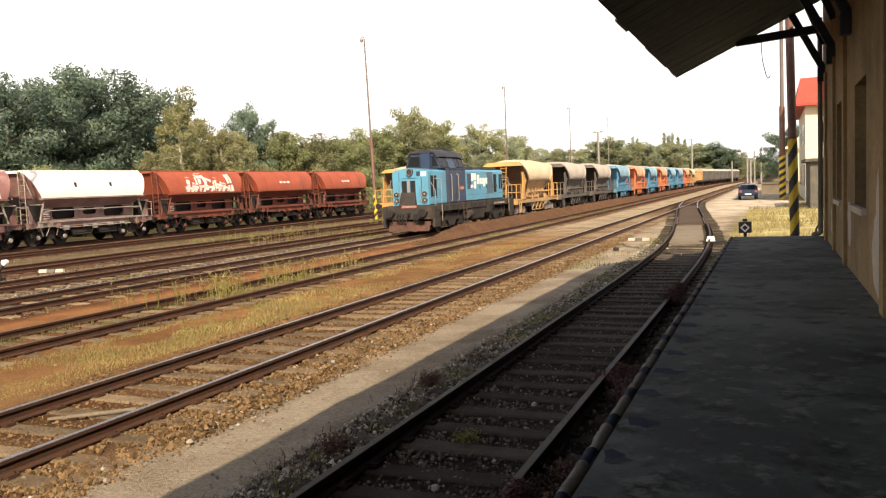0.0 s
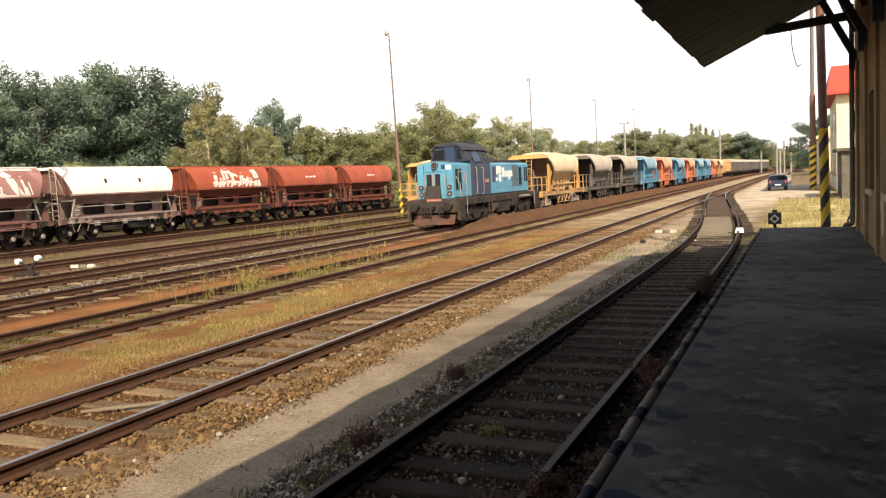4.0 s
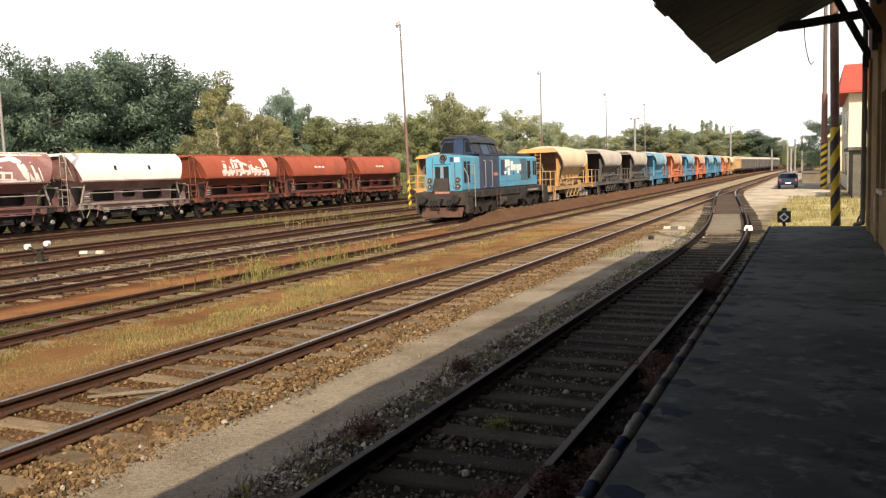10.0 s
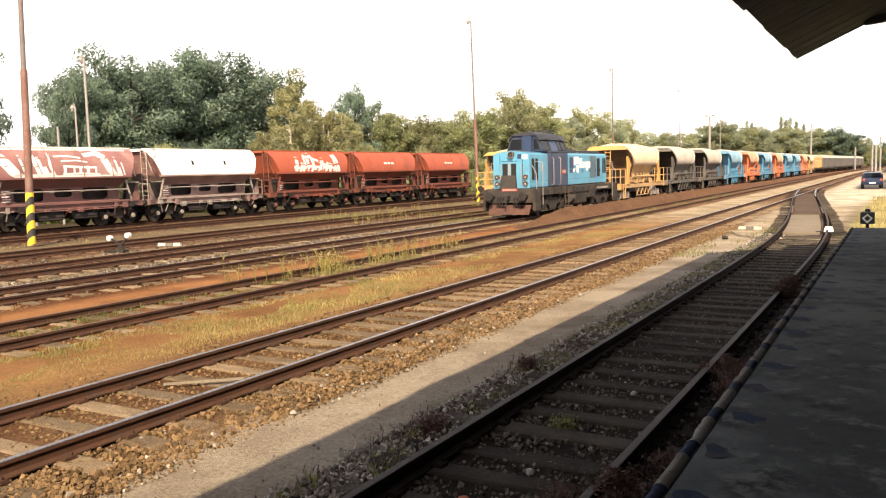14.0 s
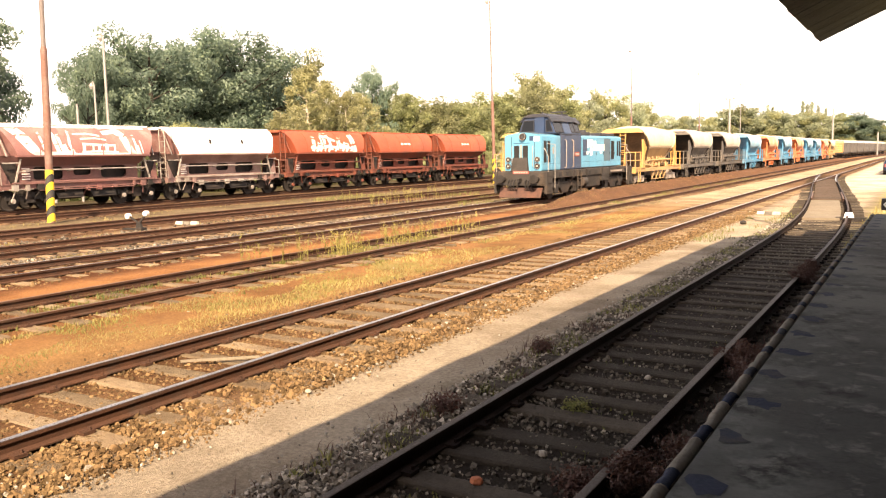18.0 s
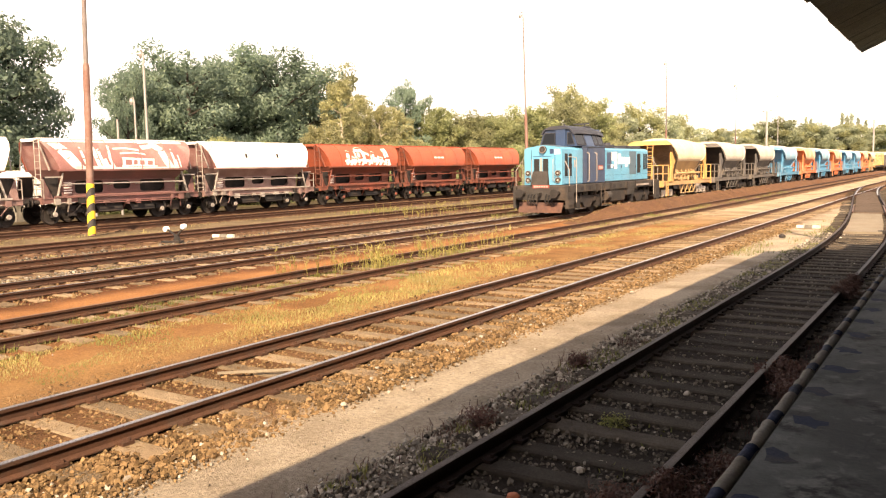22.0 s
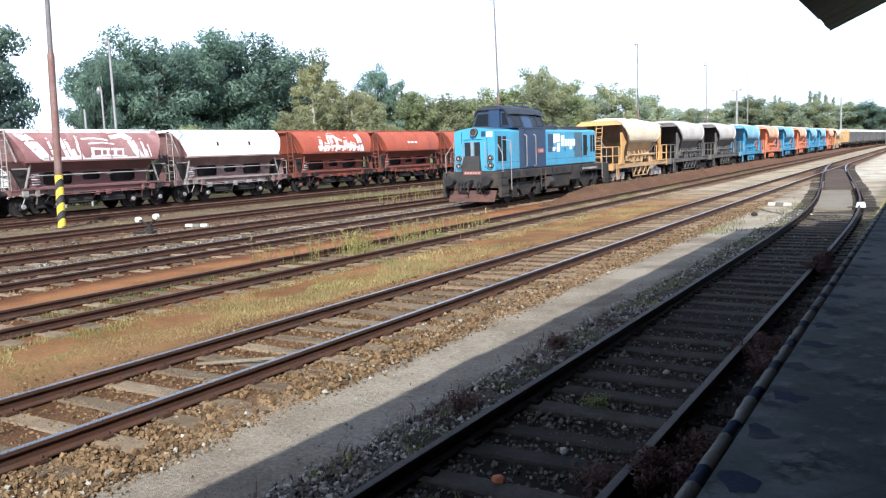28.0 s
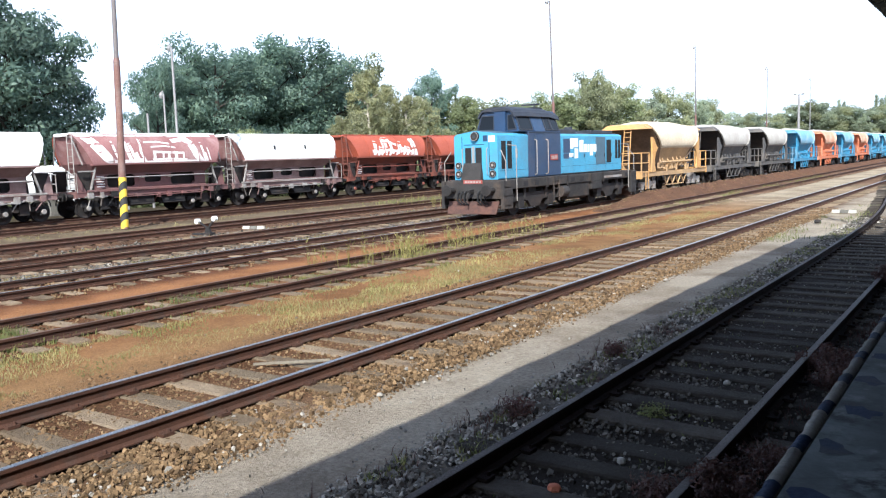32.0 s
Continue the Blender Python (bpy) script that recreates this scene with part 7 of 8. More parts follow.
def tree_thing(kind, seed, leaf, label, count=6000, size=0.22):
    """A tree 10 m high: tapered trunk, forking limbs and a crown of many leaves with gaps."""
    rng = np.random.default_rng(seed)
    r = random.Random(seed)
    t = thing({"shrub": "shrub", "poplar": "poplar"}.get(kind, "tree"), (0, 0, -200), label, "shrub" if kind == "shrub" else "tree", "tree line")
    sh = Shape()
    lobes = []
    if kind == "broad":
        sh.tube((0, 0, 0), (0.1, 0.05, 3.2), 0.28, 0.2, 10)
        sh.tube((0.1, 0.05, 3.2), (0.2, 0, 8.7), 0.2, 0.04, 8)
        n = 17
        for k in range(n):
            a, z = 2.4 * k + r.uniform(-0.4, 0.4), 1.9 + 5.9 * k / n
            out = 3.3 * math.sin(math.pi * min(1, (z + 0.4) / 9.6)) ** 0.7 * r.uniform(0.62, 1.12)
            base = Vector((0.1 + 0.1 * k / n, 0.05, z - 0.3))
            tip = Vector((out * math.cos(a), out * math.sin(a), min(z + r.uniform(0.6, 1.7), 8.9)))
            sh.tube(base, tip, 0.10 - 0.003 * k, 0.025, 6)
            for f in (0.5, 0.72, 0.9, 1.08):
                c = base.lerp(tip, f) + Vector((r.uniform(-0.55, 0.55), r.uniform(-0.55, 0.55), r.uniform(-0.3, 0.35)))
                sh.tube(base.lerp(tip, f * 0.85), c, 0.03, 0.012, 5)
                lobes.append((*c, r.uniform(0.42, 0.92)))
        for k in range(6):
            a = 1.05 * k
            lobes.append((r.uniform(0.9, 2.3) * math.cos(a), r.uniform(0.9, 2.3) * math.sin(a), r.uniform(1.4, 3.2), r.uniform(0.5, 0.9)))
        lobes += [(r.uniform(-0.5, 0.5), r.uniform(-0.5, 0.5), 9.0, 0.62), (0.8, -0.3, 8.4, 0.6), (-0.8, 0.4, 8.1, 0.6), (0.1, 0.9, 8.2, 0.5), (-0.2, -0.8, 7.8, 0.6)]
    elif kind == "birch":
        sh.tube((0, 0, 0), (0.1, 0, 9.3), 0.16, 0.03, 8)
        for k in range(26):
            z = 1.6 + 7.6 * k / 26
            w = 1.9 * math.sin(math.pi * min(1, (z - 0.6) / 9.6)) * r.uniform(0.55, 1.1)
            a = 2.4 * k
            tip = (w * math.cos(a), w * math.sin(a), z + 0.45)
            sh.tube((0.05, 0, z - 0.4), tip, 0.04, 0.015, 5)
            lobes.append((tip[0] * 0.6, tip[1] * 0.6, tip[2] - 0.1, r.uniform(0.3, 0.5)))
            # hanging twigs
            for q in range(4):
                hx0, hy0 = tip[0] * r.uniform(0.5, 1.1) + r.uniform(-0.25, 0.25), tip[1] * r.uniform(0.5, 1.1) + r.uniform(-0.25, 0.25)
                for d in range(r.randint(2, 5)):
                    lobes.append((hx0 + r.uniform(-0.05, 0.05), hy0 + r.uniform(-0.05, 0.05), max(0.6, tip[2] - 0.15 - 0.28 * d), 0.24 - 0.02 * d))
    elif kind == "poplar":
        sh.tube((0, 0, 0), (0, 0, 9.6), 0.16, 0.03, 8)
        for k in range(30):
            z = 1.0 + 8.7 * k / 30
            w = 0.85 * math.sin(math.pi * min(1, (z + 0.6) / 10.8)) * r.uniform(0.3, 0.8)
            a = 2.4 * k
            lobes.append((w * math.cos(a), w * math.sin(a), z, r.uniform(0.35, 0.6)))
            sh.tube((0, 0, max(0.2, z - 0.6)), (w * math.cos(a), w * math.sin(a), z), 0.03, 0.01, 5)
    else:
        for k in range(16):
            a = 2.4 * k
            w = r.uniform(0.4, 4.2)
            tip = (w * math.cos(a), w * math.sin(a), r.uniform(2.0, 8.6) * (1.12 - w / 8))
            sh.tube((w * 0.25 * math.cos(a), w * 0.25 * math.sin(a), 0), tip, 0.12, 0.03, 6)
            lobes.append((*tip, r.uniform(0.9, 1.7)))
            lobes.append((tip[0] * 1.05, tip[1] * 1.05, tip[2] * 0.5, r.uniform(1.0, 1.7)))
    part("trunk", sh, M_birch if kind == "birch" else M_bark, t, "white birch trunk" if kind == "birch" else "")
    v = leaf_cloud(rng, lobes, count, size, 0.6, 0.5 if kind == "birch" else 0.1, 0.7 if kind == "broad" else 0.85)
    me = bpy.data.meshes.new("crown")
    me.from_pydata(v.tolist(), [], np.arange(len(v)).reshape(-1, 4).tolist())
    me.materials.append(leaf)
    part("crown", me, None, t)
    return t


PLANTED = []


def plant(proto, az, dist, height, wide=1.0, label=""):
    x, y = at_bearing(az, dist)
    s = height / (8.5 if proto.name.startswith("tree") else 8.9)
    r = random.Random(int(az * 100) + int(dist))
    m = pose(x, y, GROUND - 0.05, 0, 0, r.uniform(0, 360)) @ Matrix.Diagonal((s * wide, s * wide, s, 1))
    if proto.name in PLANTED:
        ob = copy_thing(proto, m)
        ob.matrix_basis = m
    else:
        PLANTED.append(proto.name)
        proto.matrix_basis = m
        ob = proto
    if label:
        tagged(ob, label)
    return ob


def build_trees():
    broad = [tree_thing("broad", 11 + k, M_leaf_dark, "tall dark green broadleaved tree behind the wagons", 17000, 0.09) for k in range(3)]
    mid = [tree_thing("broad", 31 + k, M_leaf_mid, "green broadleaved tree with sunlit crown", 14000, 0.105) for k in range(2)]
    olive = [tree_thing("broad", 41 + k, M_leaf_olive, "olive green tree with thin sunlit leaves", 14000, 0.105) for k in range(2)]
    birch = [tree_thing("birch", 51 + k, M_leaf_gold, "slender birch with hanging yellowing leaves", 15000, 0.07) for k in range(2)]
    gold = [tree_thing("shrub", 61 + k, M_leaf_gold, "bushy shrub with yellow-green leaves", 14000, 0.16) for k in range(2)]
    green = [tree_thing("shrub", 71 + k, M_leaf_mid, "dense green bush at the edge of the yard", 14000, 0.16) for k in range(2)]
    far = [tree_thing("broad", 91 + k, M_leaf_far, "tree far along the yard with leaves paled as by haze", 12000, 0.11) for k in range(2)]
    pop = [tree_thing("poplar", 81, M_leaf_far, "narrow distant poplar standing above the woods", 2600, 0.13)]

    def line(az, x):
        return x / math.sin(radians(-az))

    big = [(-66.5, 50, 12.5, 1.1), (-63.4, 48, 11.4, 0.95), (-61.2, 50, 10.4, 0.72), (-54.6, 55, 9.4, 0.55), (-53.8, 57, 10.4, 0.7), (-52.4, 60, 11.0, 0.9), (-50.8, 56, 11.6, 1.0), (-49.0, 58, 11.8, 0.95), (-47.0, 57, 12.6, 1.0), (-44.7, 56, 12.9, 1.12), (-43.0, 58, 11.8, 0.9), (-47.8, 66, 12.6, 1.1), (-51.5, 68, 12.0, 1.1), (-45.8, 68, 12.6, 1.1), (-52.6, 66, 11.0, 0.9)]
    for k, (az, x, h, w) in enumerate(big):
        plant(broad[k % 3], az, line(az, x), h, w)
    plant(olive[0], -41.4, line(-41.4, 57), 11.8, 0.8)
    plant(birch[0], -40.4, line(-40.4, 47), 9.4, 1.25)
    plant(birch[1], -39.2, line(-39.2, 49), 8.6, 1.3)
    plant(birch[0], -37.7, line(-37.7, 47), 7.7, 1.35)
    plant(birch[1], -42.3, line(-42.3, 46), 5.6, 1.3)
    plant(broad[1], -35.8, line(-35.8, 58), 12.2, 0.6, "dark round-crowned tree standing above the birches")
    plant(mid[1], -34.2, line(-34.2, 57), 10.0, 0.95)
    plant(birch[1], -36.6, line(-36.6, 49), 7.8, 1.4)
    plant(olive[1], -32.9, line(-32.9, 58), 8.8, 1.1)
    for k, az in enumerate((-32.2, -31.4, -30.6, -29.8, -29.0, -28.2, -27.4, -26.6, -25.8, -25.1)):
        plant((olive + mid)[k % 4], az, line(az, 56 + (k % 3) * 3), (8.6, 9.0, 8.7, 9.2, 9.0, 9.6, 10.4, 10.2, 10.6, 11.4)[k], 1.15)
    plant(olive[1], -24.2, line(-24.2, 58), 15.0, 0.85)
    plant(mid[0], -23.0, line(-23.0, 58), 12.6, 0.95)
    plant(olive[0], -21.8, line(-21.8, 58), 11.2, 1.1)
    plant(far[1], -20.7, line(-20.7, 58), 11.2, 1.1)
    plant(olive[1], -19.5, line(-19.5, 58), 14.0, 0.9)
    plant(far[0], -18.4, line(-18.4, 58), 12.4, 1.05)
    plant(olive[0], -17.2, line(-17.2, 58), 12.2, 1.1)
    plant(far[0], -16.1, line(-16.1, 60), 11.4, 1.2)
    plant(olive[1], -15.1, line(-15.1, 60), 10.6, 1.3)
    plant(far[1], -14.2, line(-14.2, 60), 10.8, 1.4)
    plant(olive[0], -13.3, line(-13.3, 60), 11.4, 1.4)
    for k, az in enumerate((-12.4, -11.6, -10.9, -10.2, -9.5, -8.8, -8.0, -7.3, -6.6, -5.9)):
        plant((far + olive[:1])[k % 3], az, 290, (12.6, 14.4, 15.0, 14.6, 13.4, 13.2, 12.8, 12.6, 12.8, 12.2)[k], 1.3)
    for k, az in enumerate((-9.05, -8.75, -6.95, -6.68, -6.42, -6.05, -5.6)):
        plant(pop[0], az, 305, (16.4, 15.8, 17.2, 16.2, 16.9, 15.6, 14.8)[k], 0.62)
    for k, az in enumerate((-5.2, -4.6, -4.0, -3.4, -2.9, -2.3)):
        plant((mid + broad)[k % 5], az, 300, (12.0, 12.6, 12.4, 11.8, 10.6, 9.0)[k], 1.35)
    for k, az in enumerate((-1.6, -0.9, 0.5, 1.5)):
        plant((mid + broad)[k % 5], az, (420, 400, 170, 150)[k], (9.0, 8.6, 9.0, 9.6)[k], 1.2)
    for k in range(25):
        az = -53.4 + k * 1.72
        plant((broad + mid + olive)[(k * 3) % 7], az, line(az, 74), 7.4 if az < -42 else 8.6, 1.2)
    # bushes in front of the trunks
    for k in range(30):
        az = -64 + k * 1.72
        x = 45.5 + 3.0 * ((k * 7) % 5) / 5
        d = line(az, x)
        g = gold if az > -43 and k % 3 == 1 else green
        plant(g[k % 2], az, d, (3.6 + 1.9 * ((k * 3) % 4) / 4) * (0.8 if az < -52 else 1.15), 0.95)
    # far woods and hedge: one mass of leaves each
    rng = np.random.default_rng(5)
    r = random.Random(8)
    lobes = [(r.uniform(-150, 60), r.uniform(420, 520), r.uniform(1.5, 7.5), r.uniform(3, 5.5)) for _ in range(90)]
    v = leaf_cloud(rng, lobes, 12000, 1.3)
    bulk("far_woods", v.tolist(), np.arange(len(v)).reshape(-1, 4).tolist(), M_leaf_dark, "distant dark woods on the horizon", "woods")
    # Dark leaf colour stands for the shade at the foot of the trees
    lobes = [(-45.5 - r.uniform(0, 7), r.uniform(8, 330), r.uniform(0.1, 1.3), r.uniform(0.7, 1.2)) for _ in range(380)]
    v = leaf_cloud(rng, lobes, 60000, 0.15)
    bulk("undergrowth", v.tolist(), np.arange(len(v)).reshape(-1, 4).tolist(), M_leaf_dark, "tangled undergrowth along the yard edge, coloured dark as in shade", "undergrowth")


build_trees()


# ---- grass and weeds ----
def blades(name, spots, material, label, category="grass"):
    """Thin bent blades: spots are rows of x, y, z, height, lean, width."""
    s = np.array(spots)
    rng = np.random.default_rng(len(s))
    n = len(s)
    a = rng.uniform(0, 2 * np.pi, n)
    side = np.stack([np.cos(a), np.sin(a), np.zeros(n)], 1) * s[:, 5:6]
    b = rng.uniform(0, 2 * np.pi, n)
    tip = np.stack([np.cos(b) * s[:, 4], np.sin(b) * s[:, 4], s[:, 3]], 1)
    p = s[:, :3]
    mid = p + tip * [0.35, 0.35, 0.6]
    v = np.stack([p - side, p + side, mid + side * 0.7, mid - side * 0.7, p + tip], 1).reshape(-1, 3)
    i = np.arange(n)[:, None] * 5
    faces = np.concatenate([i + [0, 1, 2, 3]], 1).tolist() + (i + [3, 2, 4]).tolist()
    return bulk(name, v.tolist(), faces, material, label, category)


def build_weeds():
    r = random.Random(21)

    def field(x0, x1, y0, y1, n, h, lean=0.6, w=0.006, clump=0.5, thr=-0.05):
        out = []
        while len(out) < n:
            x, y = r.uniform(x0, x1), y0 + (y1 - y0) * r.random() ** 1.4
            if noise.noise(Vector((x * clump * 1.6, y * clump, 7))) < thr:
                continue
            k = r.uniform(0.4, 1.0)
            out.append((x, y, GROUND - 0.02, h * k, h * k * lean * r.random(), w * r.uniform(0.7, 1.4)))
        return out

    dry = field(-10.9, -8.9, 2, 15, 15000, 0.075, 0.9, 0.005, 0.45, -0.12)
    dry += field(-10.7, -9.0, 12, 32, 4500, 0.09, 0.9, 0.007, 0.5, 0.0)
    dry += field(-18.9, -17.7, 8, 50, 2000, 0.09, 0.8, 0.008, 0.5, 0.1)
    dry += field(-23.6, -21.8, 8, 60, 1200, 0.10, 0.8, 0.010, 0.5, 0.12)
    dry += field(-31, -27, 10, 75, 1600, 0.11, 0.8, 0.010, 0.5, 0.12)
    dry += field(-1.6, 6, 20, 62, 9000, 0.28, 0.7, 0.011, 0.3, -0.2)
    dry += field(-13.6, -12.9, 4, 40, 2500, 0.12, 0.7, 0.007)
    blades("dry_grass", dry, M_grass_dry, "dry yellow grass between the tracks")
    green = field(-11.3, -10.3, 3, 40, 1200, 0.1, 0.7, 0.007, 0.9, 0.15)
    green += field(-4.15, -3.5, 2, 26, 2600, 0.10, 0.8, 0.008, 1.4, 0.08)
    green += field(-13.1, -11.2, 5, 20, 5000, 0.13, 0.6, 0.007, 0.8, 0.05)
    green += field(-13.1, -11.2, 18, 34, 1500, 0.14, 0.6, 0.007, 1.1, 0.16)
    green += field(-10.9, -9.0, 3, 16, 4000, 0.06, 0.8, 0.006, 0.6, 0.05)
    green += field(-30, -18, 32, 62, 2000, 0.26, 0.5, 0.012, 0.25, 0.12)
    green += field(-5.4, -3.4, 22, 36, 500, 0.14, 0.7, 0.009, 0.8, 0.1)
    green += field(-13.0, -11.2, 33, 70, 1300, 0.2, 0.6, 0.010, 0.5, 0.15)
    green += field(-3.2, -2.0, 4, 14, 160, 0.05, 0.8, 0.008, 1.2, 0.2)
    blades("green_weeds", green, M_grass_green, "low green weeds in the ballast", "weeds")
    # tall stalks on the second line
    tall = []
    for _ in range(26):
        cx, cy = r.uniform(-13.0, -11.3), r.gauss(17.5, 3.4)
        for _ in range(r.randint(3, 8)):
            x, y, h = cx + r.gauss(0, 0.12), cy + r.gauss(0, 0.25), r.uniform(0.3, 0.75)
            tall.append((x, y, GROUND, h, 0.12, 0.008))
            for _ in range(9):
                q = r.uniform(0.3, 1.0)
                tall.append((x + r.gauss(0, 0.02), y + r.gauss(0, 0.02), GROUND + h * q * 0.95, r.uniform(0.05, 0.1), 0.09, 0.01))
    for _ in range(26):
        cx, cy = r.uniform(-27, -21.5), r.uniform(30, 60)
        for _ in range(6):
            x, y, h = cx + r.gauss(0, 0.3), cy + r.gauss(0, 0.5), r.uniform(0.3, 0.8)
            tall.append((x, y, GROUND, h * 0.8, 0.15, 0.012))
            for _ in range(4):
                tall.append((x, y, GROUND + h * r.uniform(0.4, 0.95), 0.1, 0.12, 0.018))
    blades("tall_weeds", tall, M_tall_weed, "tall yellow-green flowering weeds on the rusty line", "weeds")
    red = []
    for _ in range(30):
        if r.random() < 0.5:
            cx, cy = r.uniform(-1.75, -1.0), r.uniform(2.4, 13)
        else:
            cx, cy = r.uniform(-4.15, -3.55), r.uniform(2.6, 14)
        for _ in range(r.randint(40, 110)):
            h = r.uniform(0.03, 0.13)
            red.append((cx + r.gauss(0, 0.14), cy + r.gauss(0, 0.2), GROUND - 0.02, h, h * 1.1 * r.random(), 0.005))
    blades("red_brown_weeds", red, M_weed_red, "withered red-brown weeds by the siding", "weeds")


def weed_clump(x, y, wide, high, count, leaf, label, seed):
    """A bushy weed: stalks from one root with small leaves."""
    rng, r = np.random.default_rng(seed), random.Random(seed)
    t = thing("weed_clump", (x, y, GROUND), label, "weed", "weeds by the siding")
    sh, lobes = Shape(), []
    for k in range(16):
        a, q = 2.4 * k, r.uniform(0.15, 1.0)
        tip = (wide * q * math.cos(a), wide * q * math.sin(a), high * (1.05 - 0.5 * q) * r.uniform(0.7, 1.0))
        sh.tube((tip[0] * 0.1, tip[1] * 0.1, 0), tip, 0.006, 0.003, 5)
        for f in (0.45, 0.7, 0.95):
            lobes.append((tip[0] * f, tip[1] * f, tip[2] * f, r.uniform(0.05, 0.10)))
    part("stem", sh, M_bark, t)
    v = leaf_cloud(rng, lobes, count * 3, 0.0115)
    me = bpy.data.meshes.new("foliage")
    me.from_pydata(v.tolist(), [], np.arange(len(v)).reshape(-1, 4).tolist())
    me.materials.append(leaf)
    part("foliage", me, None, t)


def build_weed_clumps():
    dark = "dark withered weed growing over the siding rail"
    red = "withered red-brown weed between rail and platform"
    weed_clump(-1.72, 15.5, 0.36, 0.48, 1800, M_weed_red, dark, 3)
    weed_clump(-1.62, 9.35, 0.42, 0.30, 1600, M_weed_red, red, 5)
    weed_clump(-1.45, 8.7, 0.34, 0.24, 1200, M_weed_red, red, 6)
    weed_clump(-1.5, 6.1, 0.40, 0.22, 1200, M_weed_red, red, 7)
    weed_clump(-1.72, 5.45, 0.42, 0.27, 1600, M_weed_red, red, 12)
    weed_clump(-1.35, 4.5, 0.36, 0.24, 1200, M_weed_red, red, 13)
    weed_clump(-2.05, 5.3, 0.3, 0.10, 700, M_weed_red, "withered red-brown weed between the siding rails", 8)
    weed_clump(-2.75, 7.0, 0.18, 0.07, 160, M_grass_green, "small green weed between the siding rails", 9)
    weed_clump(-3.85, 6.4, 0.22, 0.15, 300, M_weed_red, "withered weed beside the siding rail", 10)
    weed_clump(-3.95, 8.9, 0.2, 0.17, 300, M_weed_red, "withered weed beside the siding rail", 11)


build_weeds()
build_weed_clumps()


# ---- loose ballast ----
def stones(name, spots, material, label):
    """Angular stones, eight corners each: rows of x, y, z, size."""
    s = np.array(spots)
    rng = np.random.default_rng(len(s))
    n = len(s)
    c = np.array([(x, y, z) for z in (-1, 1) for y in (-1, 1) for x in (-1, 1)], float)
    v = c[None] * rng.uniform(0.45, 1.0, (n, 8, 3)) * rng.uniform(0.6, 1.0, (n, 1, 3))
    q = rng.normal(size=(n, 4))
    q /= np.linalg.norm(q, axis=1)[:, None]
    w, x, y, z = q.T
    R = np.stack([1 - 2 * (y * y + z * z), 2 * (x * y - z * w), 2 * (x * z + y * w), 2 * (x * y + z * w), 1 - 2 * (x * x + z * z), 2 * (y * z - x * w), 2 * (x * z - y * w), 2 * (y * z + x * w), 1 - 2 * (x * x + y * y)], 1).reshape(n, 3, 3)
    v = np.einsum("nij,nkj->nki", R, v) * s[:, 3][:, None, None] + s[:, None, :3]
    f = np.array([(0, 2, 3, 1), (4, 5, 7, 6), (0, 1, 5, 4), (2, 6, 7, 3), (0, 4, 6, 2), (1, 3, 7, 5)])
    faces = (np.arange(n)[:, None, None] * 8 + f[None]).reshape(-1, 4)
    bulk(name, v.reshape(-1, 3).tolist(), faces.tolist(), material, label, "ballast")


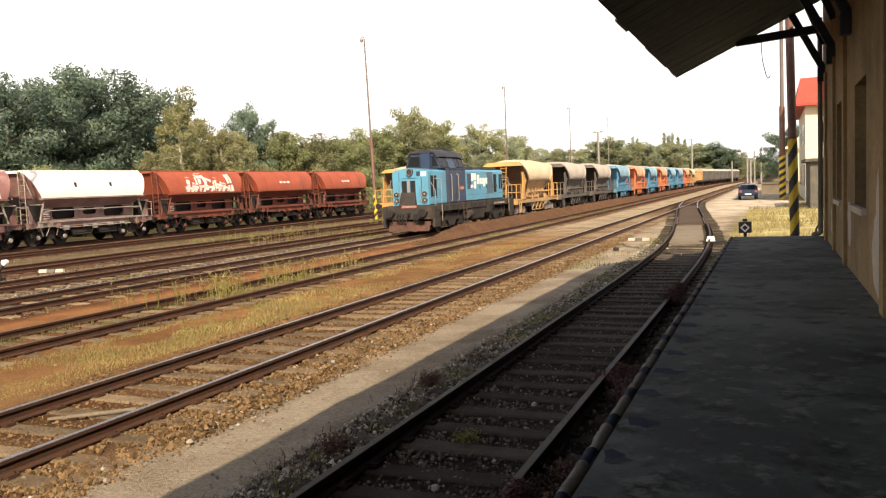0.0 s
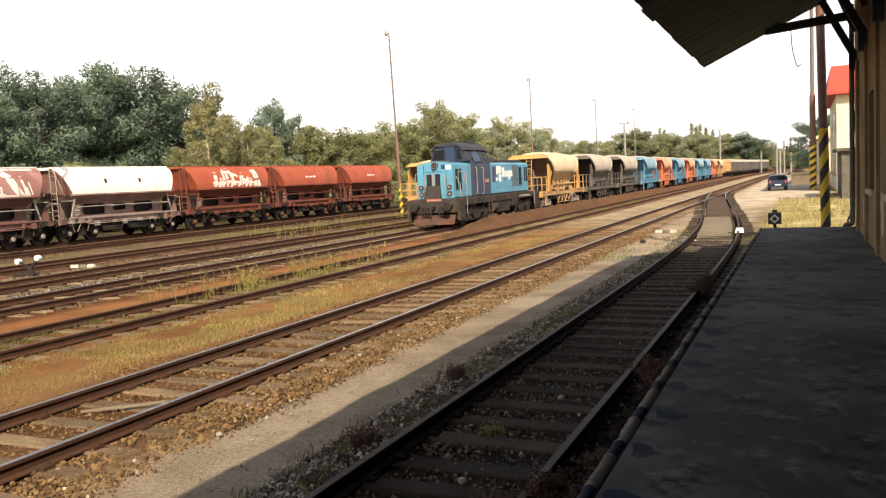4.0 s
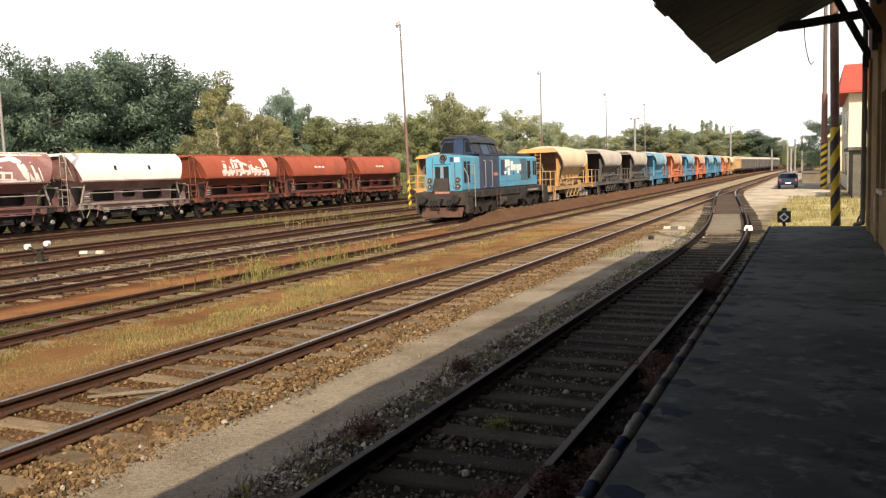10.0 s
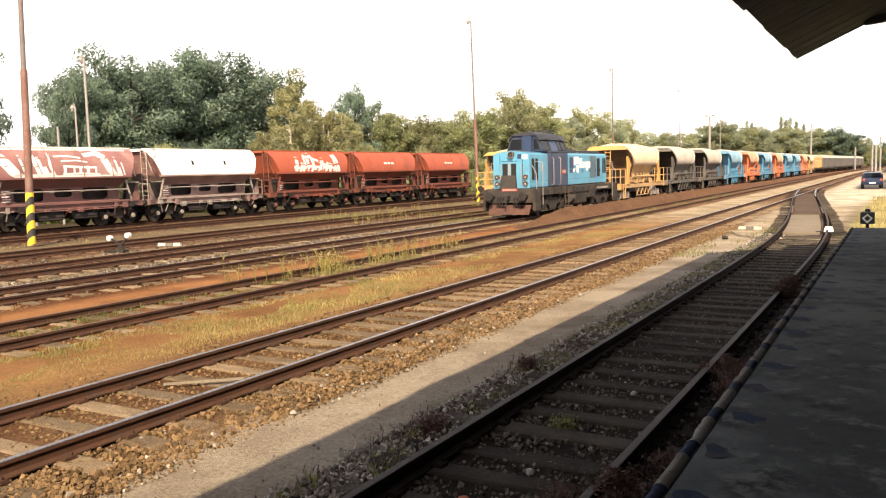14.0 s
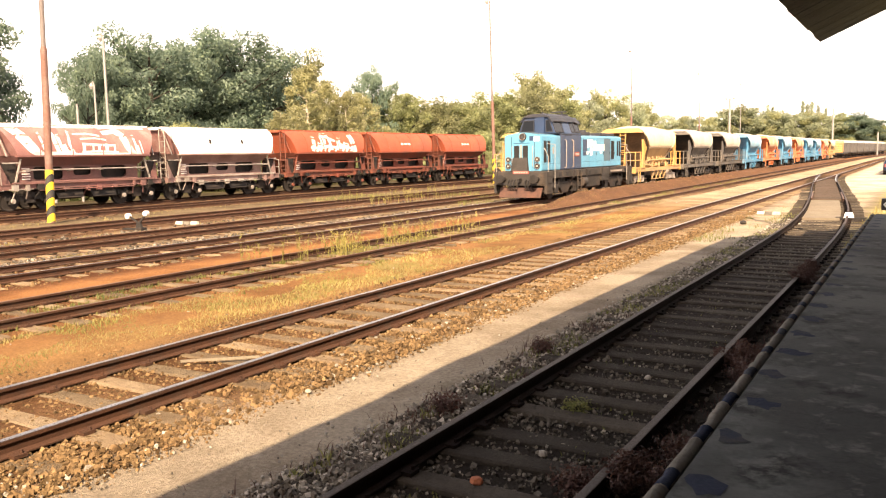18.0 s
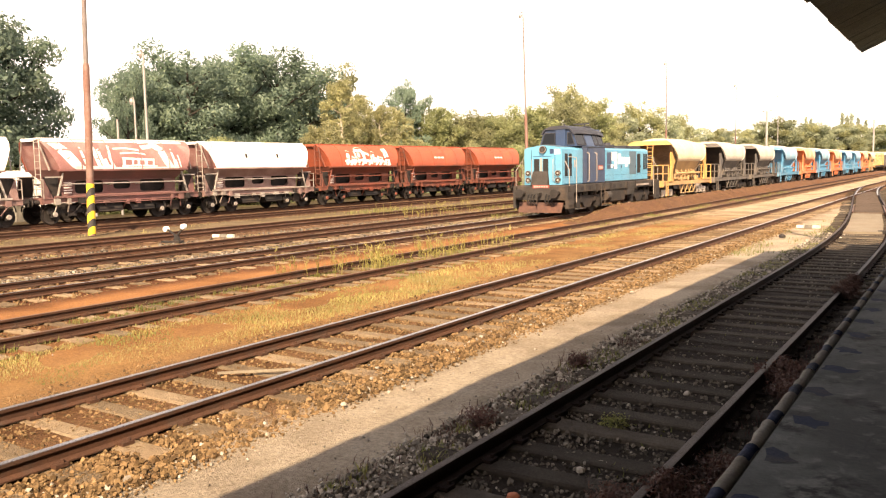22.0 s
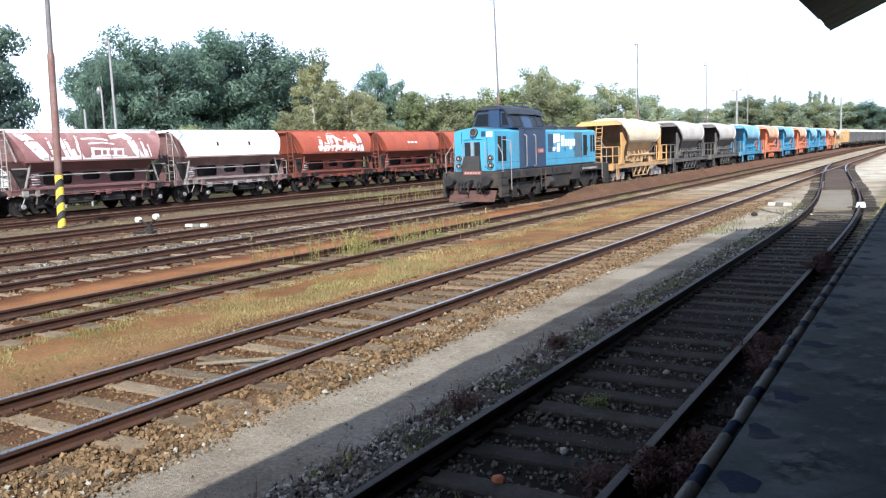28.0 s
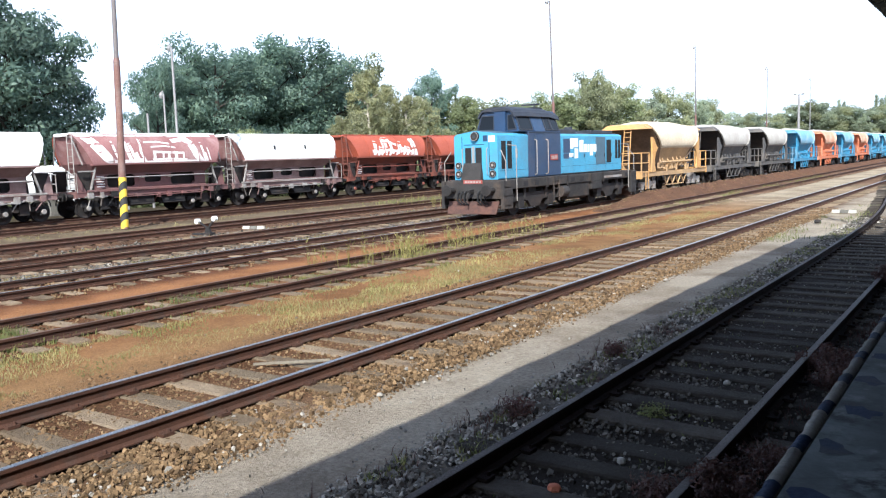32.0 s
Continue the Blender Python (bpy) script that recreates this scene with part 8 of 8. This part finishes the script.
def build_ballast():
    r = random.Random(33)

    def bed(x0, x1, y0, y1, n, lo, hi, power=1.5, clump=0.0, dz=0.0):
        out = []
        while len(out) < n:
            x, y = r.uniform(x0, x1), y0 + (y1 - y0) * r.random() ** power
            if clump and noise.noise(Vector((x * 1.3, y * 0.9, 2))) < clump - r.random() * 0.5:
                continue
            s = lo + (hi - lo) * r.random() ** 2.2
            out.append((x, y, GROUND - 0.005 + dz + r.uniform(-0.4, 0.6) * s, s))
        return out

    brown = bed(-6.35, -5.45, 1.5, 34, 20000, 0.010, 0.036) + [(-5.45 + abs(r.gauss(0, 0.09)), y, z, s * 0.8) for _, y, z, s in bed(-5, -4, 1.5, 34, 1800, 0.008, 0.03)] + bed(-7.9, -6.4, 1.5, 34, 14000, 0.009, 0.030) + bed(-8.9, -7.95, 1.5, 34, 6000, 0.009, 0.028)
    brown += bed(-13.6, -10.7, 5, 34, 3500, 0.012, 0.036, 1.3) + bed(-17.9, -15.0, 8, 34, 3500, 0.015, 0.045, 1.2)
    for _ in range(2500):
        y = 31.5 + 38 * r.random() ** 1.3
        u = r.uniform(-0.95, 0.95)
        x, z = heap_point(u, y)
        brown.append((x, y, z + r.uniform(-0.01, 0.008), r.uniform(0.012, 0.032)))
    brown += bed(-6.35, -5.45, -12, 1.5, 4000, 0.012, 0.036, 1.0) + bed(-8.9, -6.4, -12, 1.5, 5000, 0.010, 0.032, 1.0)
    stones("brown_ballast", brown, M_stone, "rust-brown angular ballast stones")
    grey = bed(-4.15, -3.4, 2, 30, 9000, 0.011, 0.038) + bed(-3.32, -1.9, 2, 30, 10000, 0.010, 0.030, dz=-0.014) + bed(-1.85, -0.85, 2, 24, 4000, 0.010, 0.03)
    grey += bed(-5.4, -4.3, 2, 40, 160, 0.005, 0.014) + bed(-19.2, -17.7, 8, 40, 2500, 0.02, 0.05, 1.2) + bed(-23.5, -21.6, 10, 40, 2000, 0.02, 0.06, 1.2)
    pale = bed(-4.2, -3.4, 2, 30, 11000, 0.009, 0.034, 1.4, 0.0) + [(-4.15 - abs(r.gauss(0, 0.09)), y, z, s * 0.8) for _, y, z, s in bed(-5, -4, 2, 30, 700, 0.008, 0.028)] + bed(-3.3, -1.9, 2, 30, 900, 0.008, 0.024, 1.4, 0.05, dz=-0.006) + bed(-6.3, -5.3, 1.5, 34, 900, 0.010, 0.032) + bed(-11.0, -7.9, 3, 40, 90, 0.010, 0.03) + bed(-19.2, -17.7, 8, 45, 500, 0.02, 0.05) + bed(-5.3, -4.3, 2, 40, 160, 0.006, 0.018)
    pale += bed(-4.2, -3.4, -12, 2, 2000, 0.010, 0.034, 1.0)
    grey += bed(-4.15, -3.4, -12, 2, 2500, 0.010, 0.034, 1.0) + bed(-3.32, -1.9, -12, 2, 4000, 0.010, 0.034, 1.0) + bed(-1.85, -0.85, -12, 2, 1500, 0.010, 0.03, 1.0)
    stones("pale_stones", pale, M_stone_pale, "scattered pale stones among the ballast")
    stones("grey_ballast", grey, M_stone_grey, "grey ballast stones with dirt between")


build_ballast()


# ---- what moves: the train creeps towards the platform ----
ROLLED = [(0.0, 0.0), (4.5, 0.06), (10.0, 0.08), (12.5, 0.13), (14.5, 0.25), (16.5, 0.60), (18.0, 0.82), (19.0, 1.04), (20.0, 1.42), (21.0, 1.86), (22.0, 2.28), (23.0, 2.80), (24.0, 3.42), (25.0, 3.98), (25.5, 4.30), (27.5, 5.90), (28.0, 6.32), (29.0, 7.20), (30.0, 8.15), (31.0, 9.18), (32.0, 10.40)]


def rolled(t):
    """Metres that the train has come by t seconds, smoothed between the known times."""
    ts, ds = [a for a, _ in ROLLED], [b for _, b in ROLLED]
    return float(np.mean([np.interp(min(max(t + d, 0), 32), ts, ds) for d in (-0.4, -0.2, 0, 0.2, 0.4)])) if 0.4 < t < 31.6 else float(np.interp(t, ts, ds))


def motions():
    times = [k * 0.5 for k in range(65)]
    for n, (ob, y) in enumerate(TRAIN):
        if n == 0:
            walk(ob, [(t, pose(TRACK_X["train"], y - rolled(t), 0)) for t in times])
        else:
            walk(ob, [(t, train_pose(y - rolled(t))) for t in times])
        for w in [c for c in ob.children if c.name.startswith("wheelset")]:
            at = w.matrix_basis.translation.copy()
            walk(w, [(t, pose(at.x, at.y, at.z, math.degrees(rolled(t) / 0.46))) for t in times])


motions()
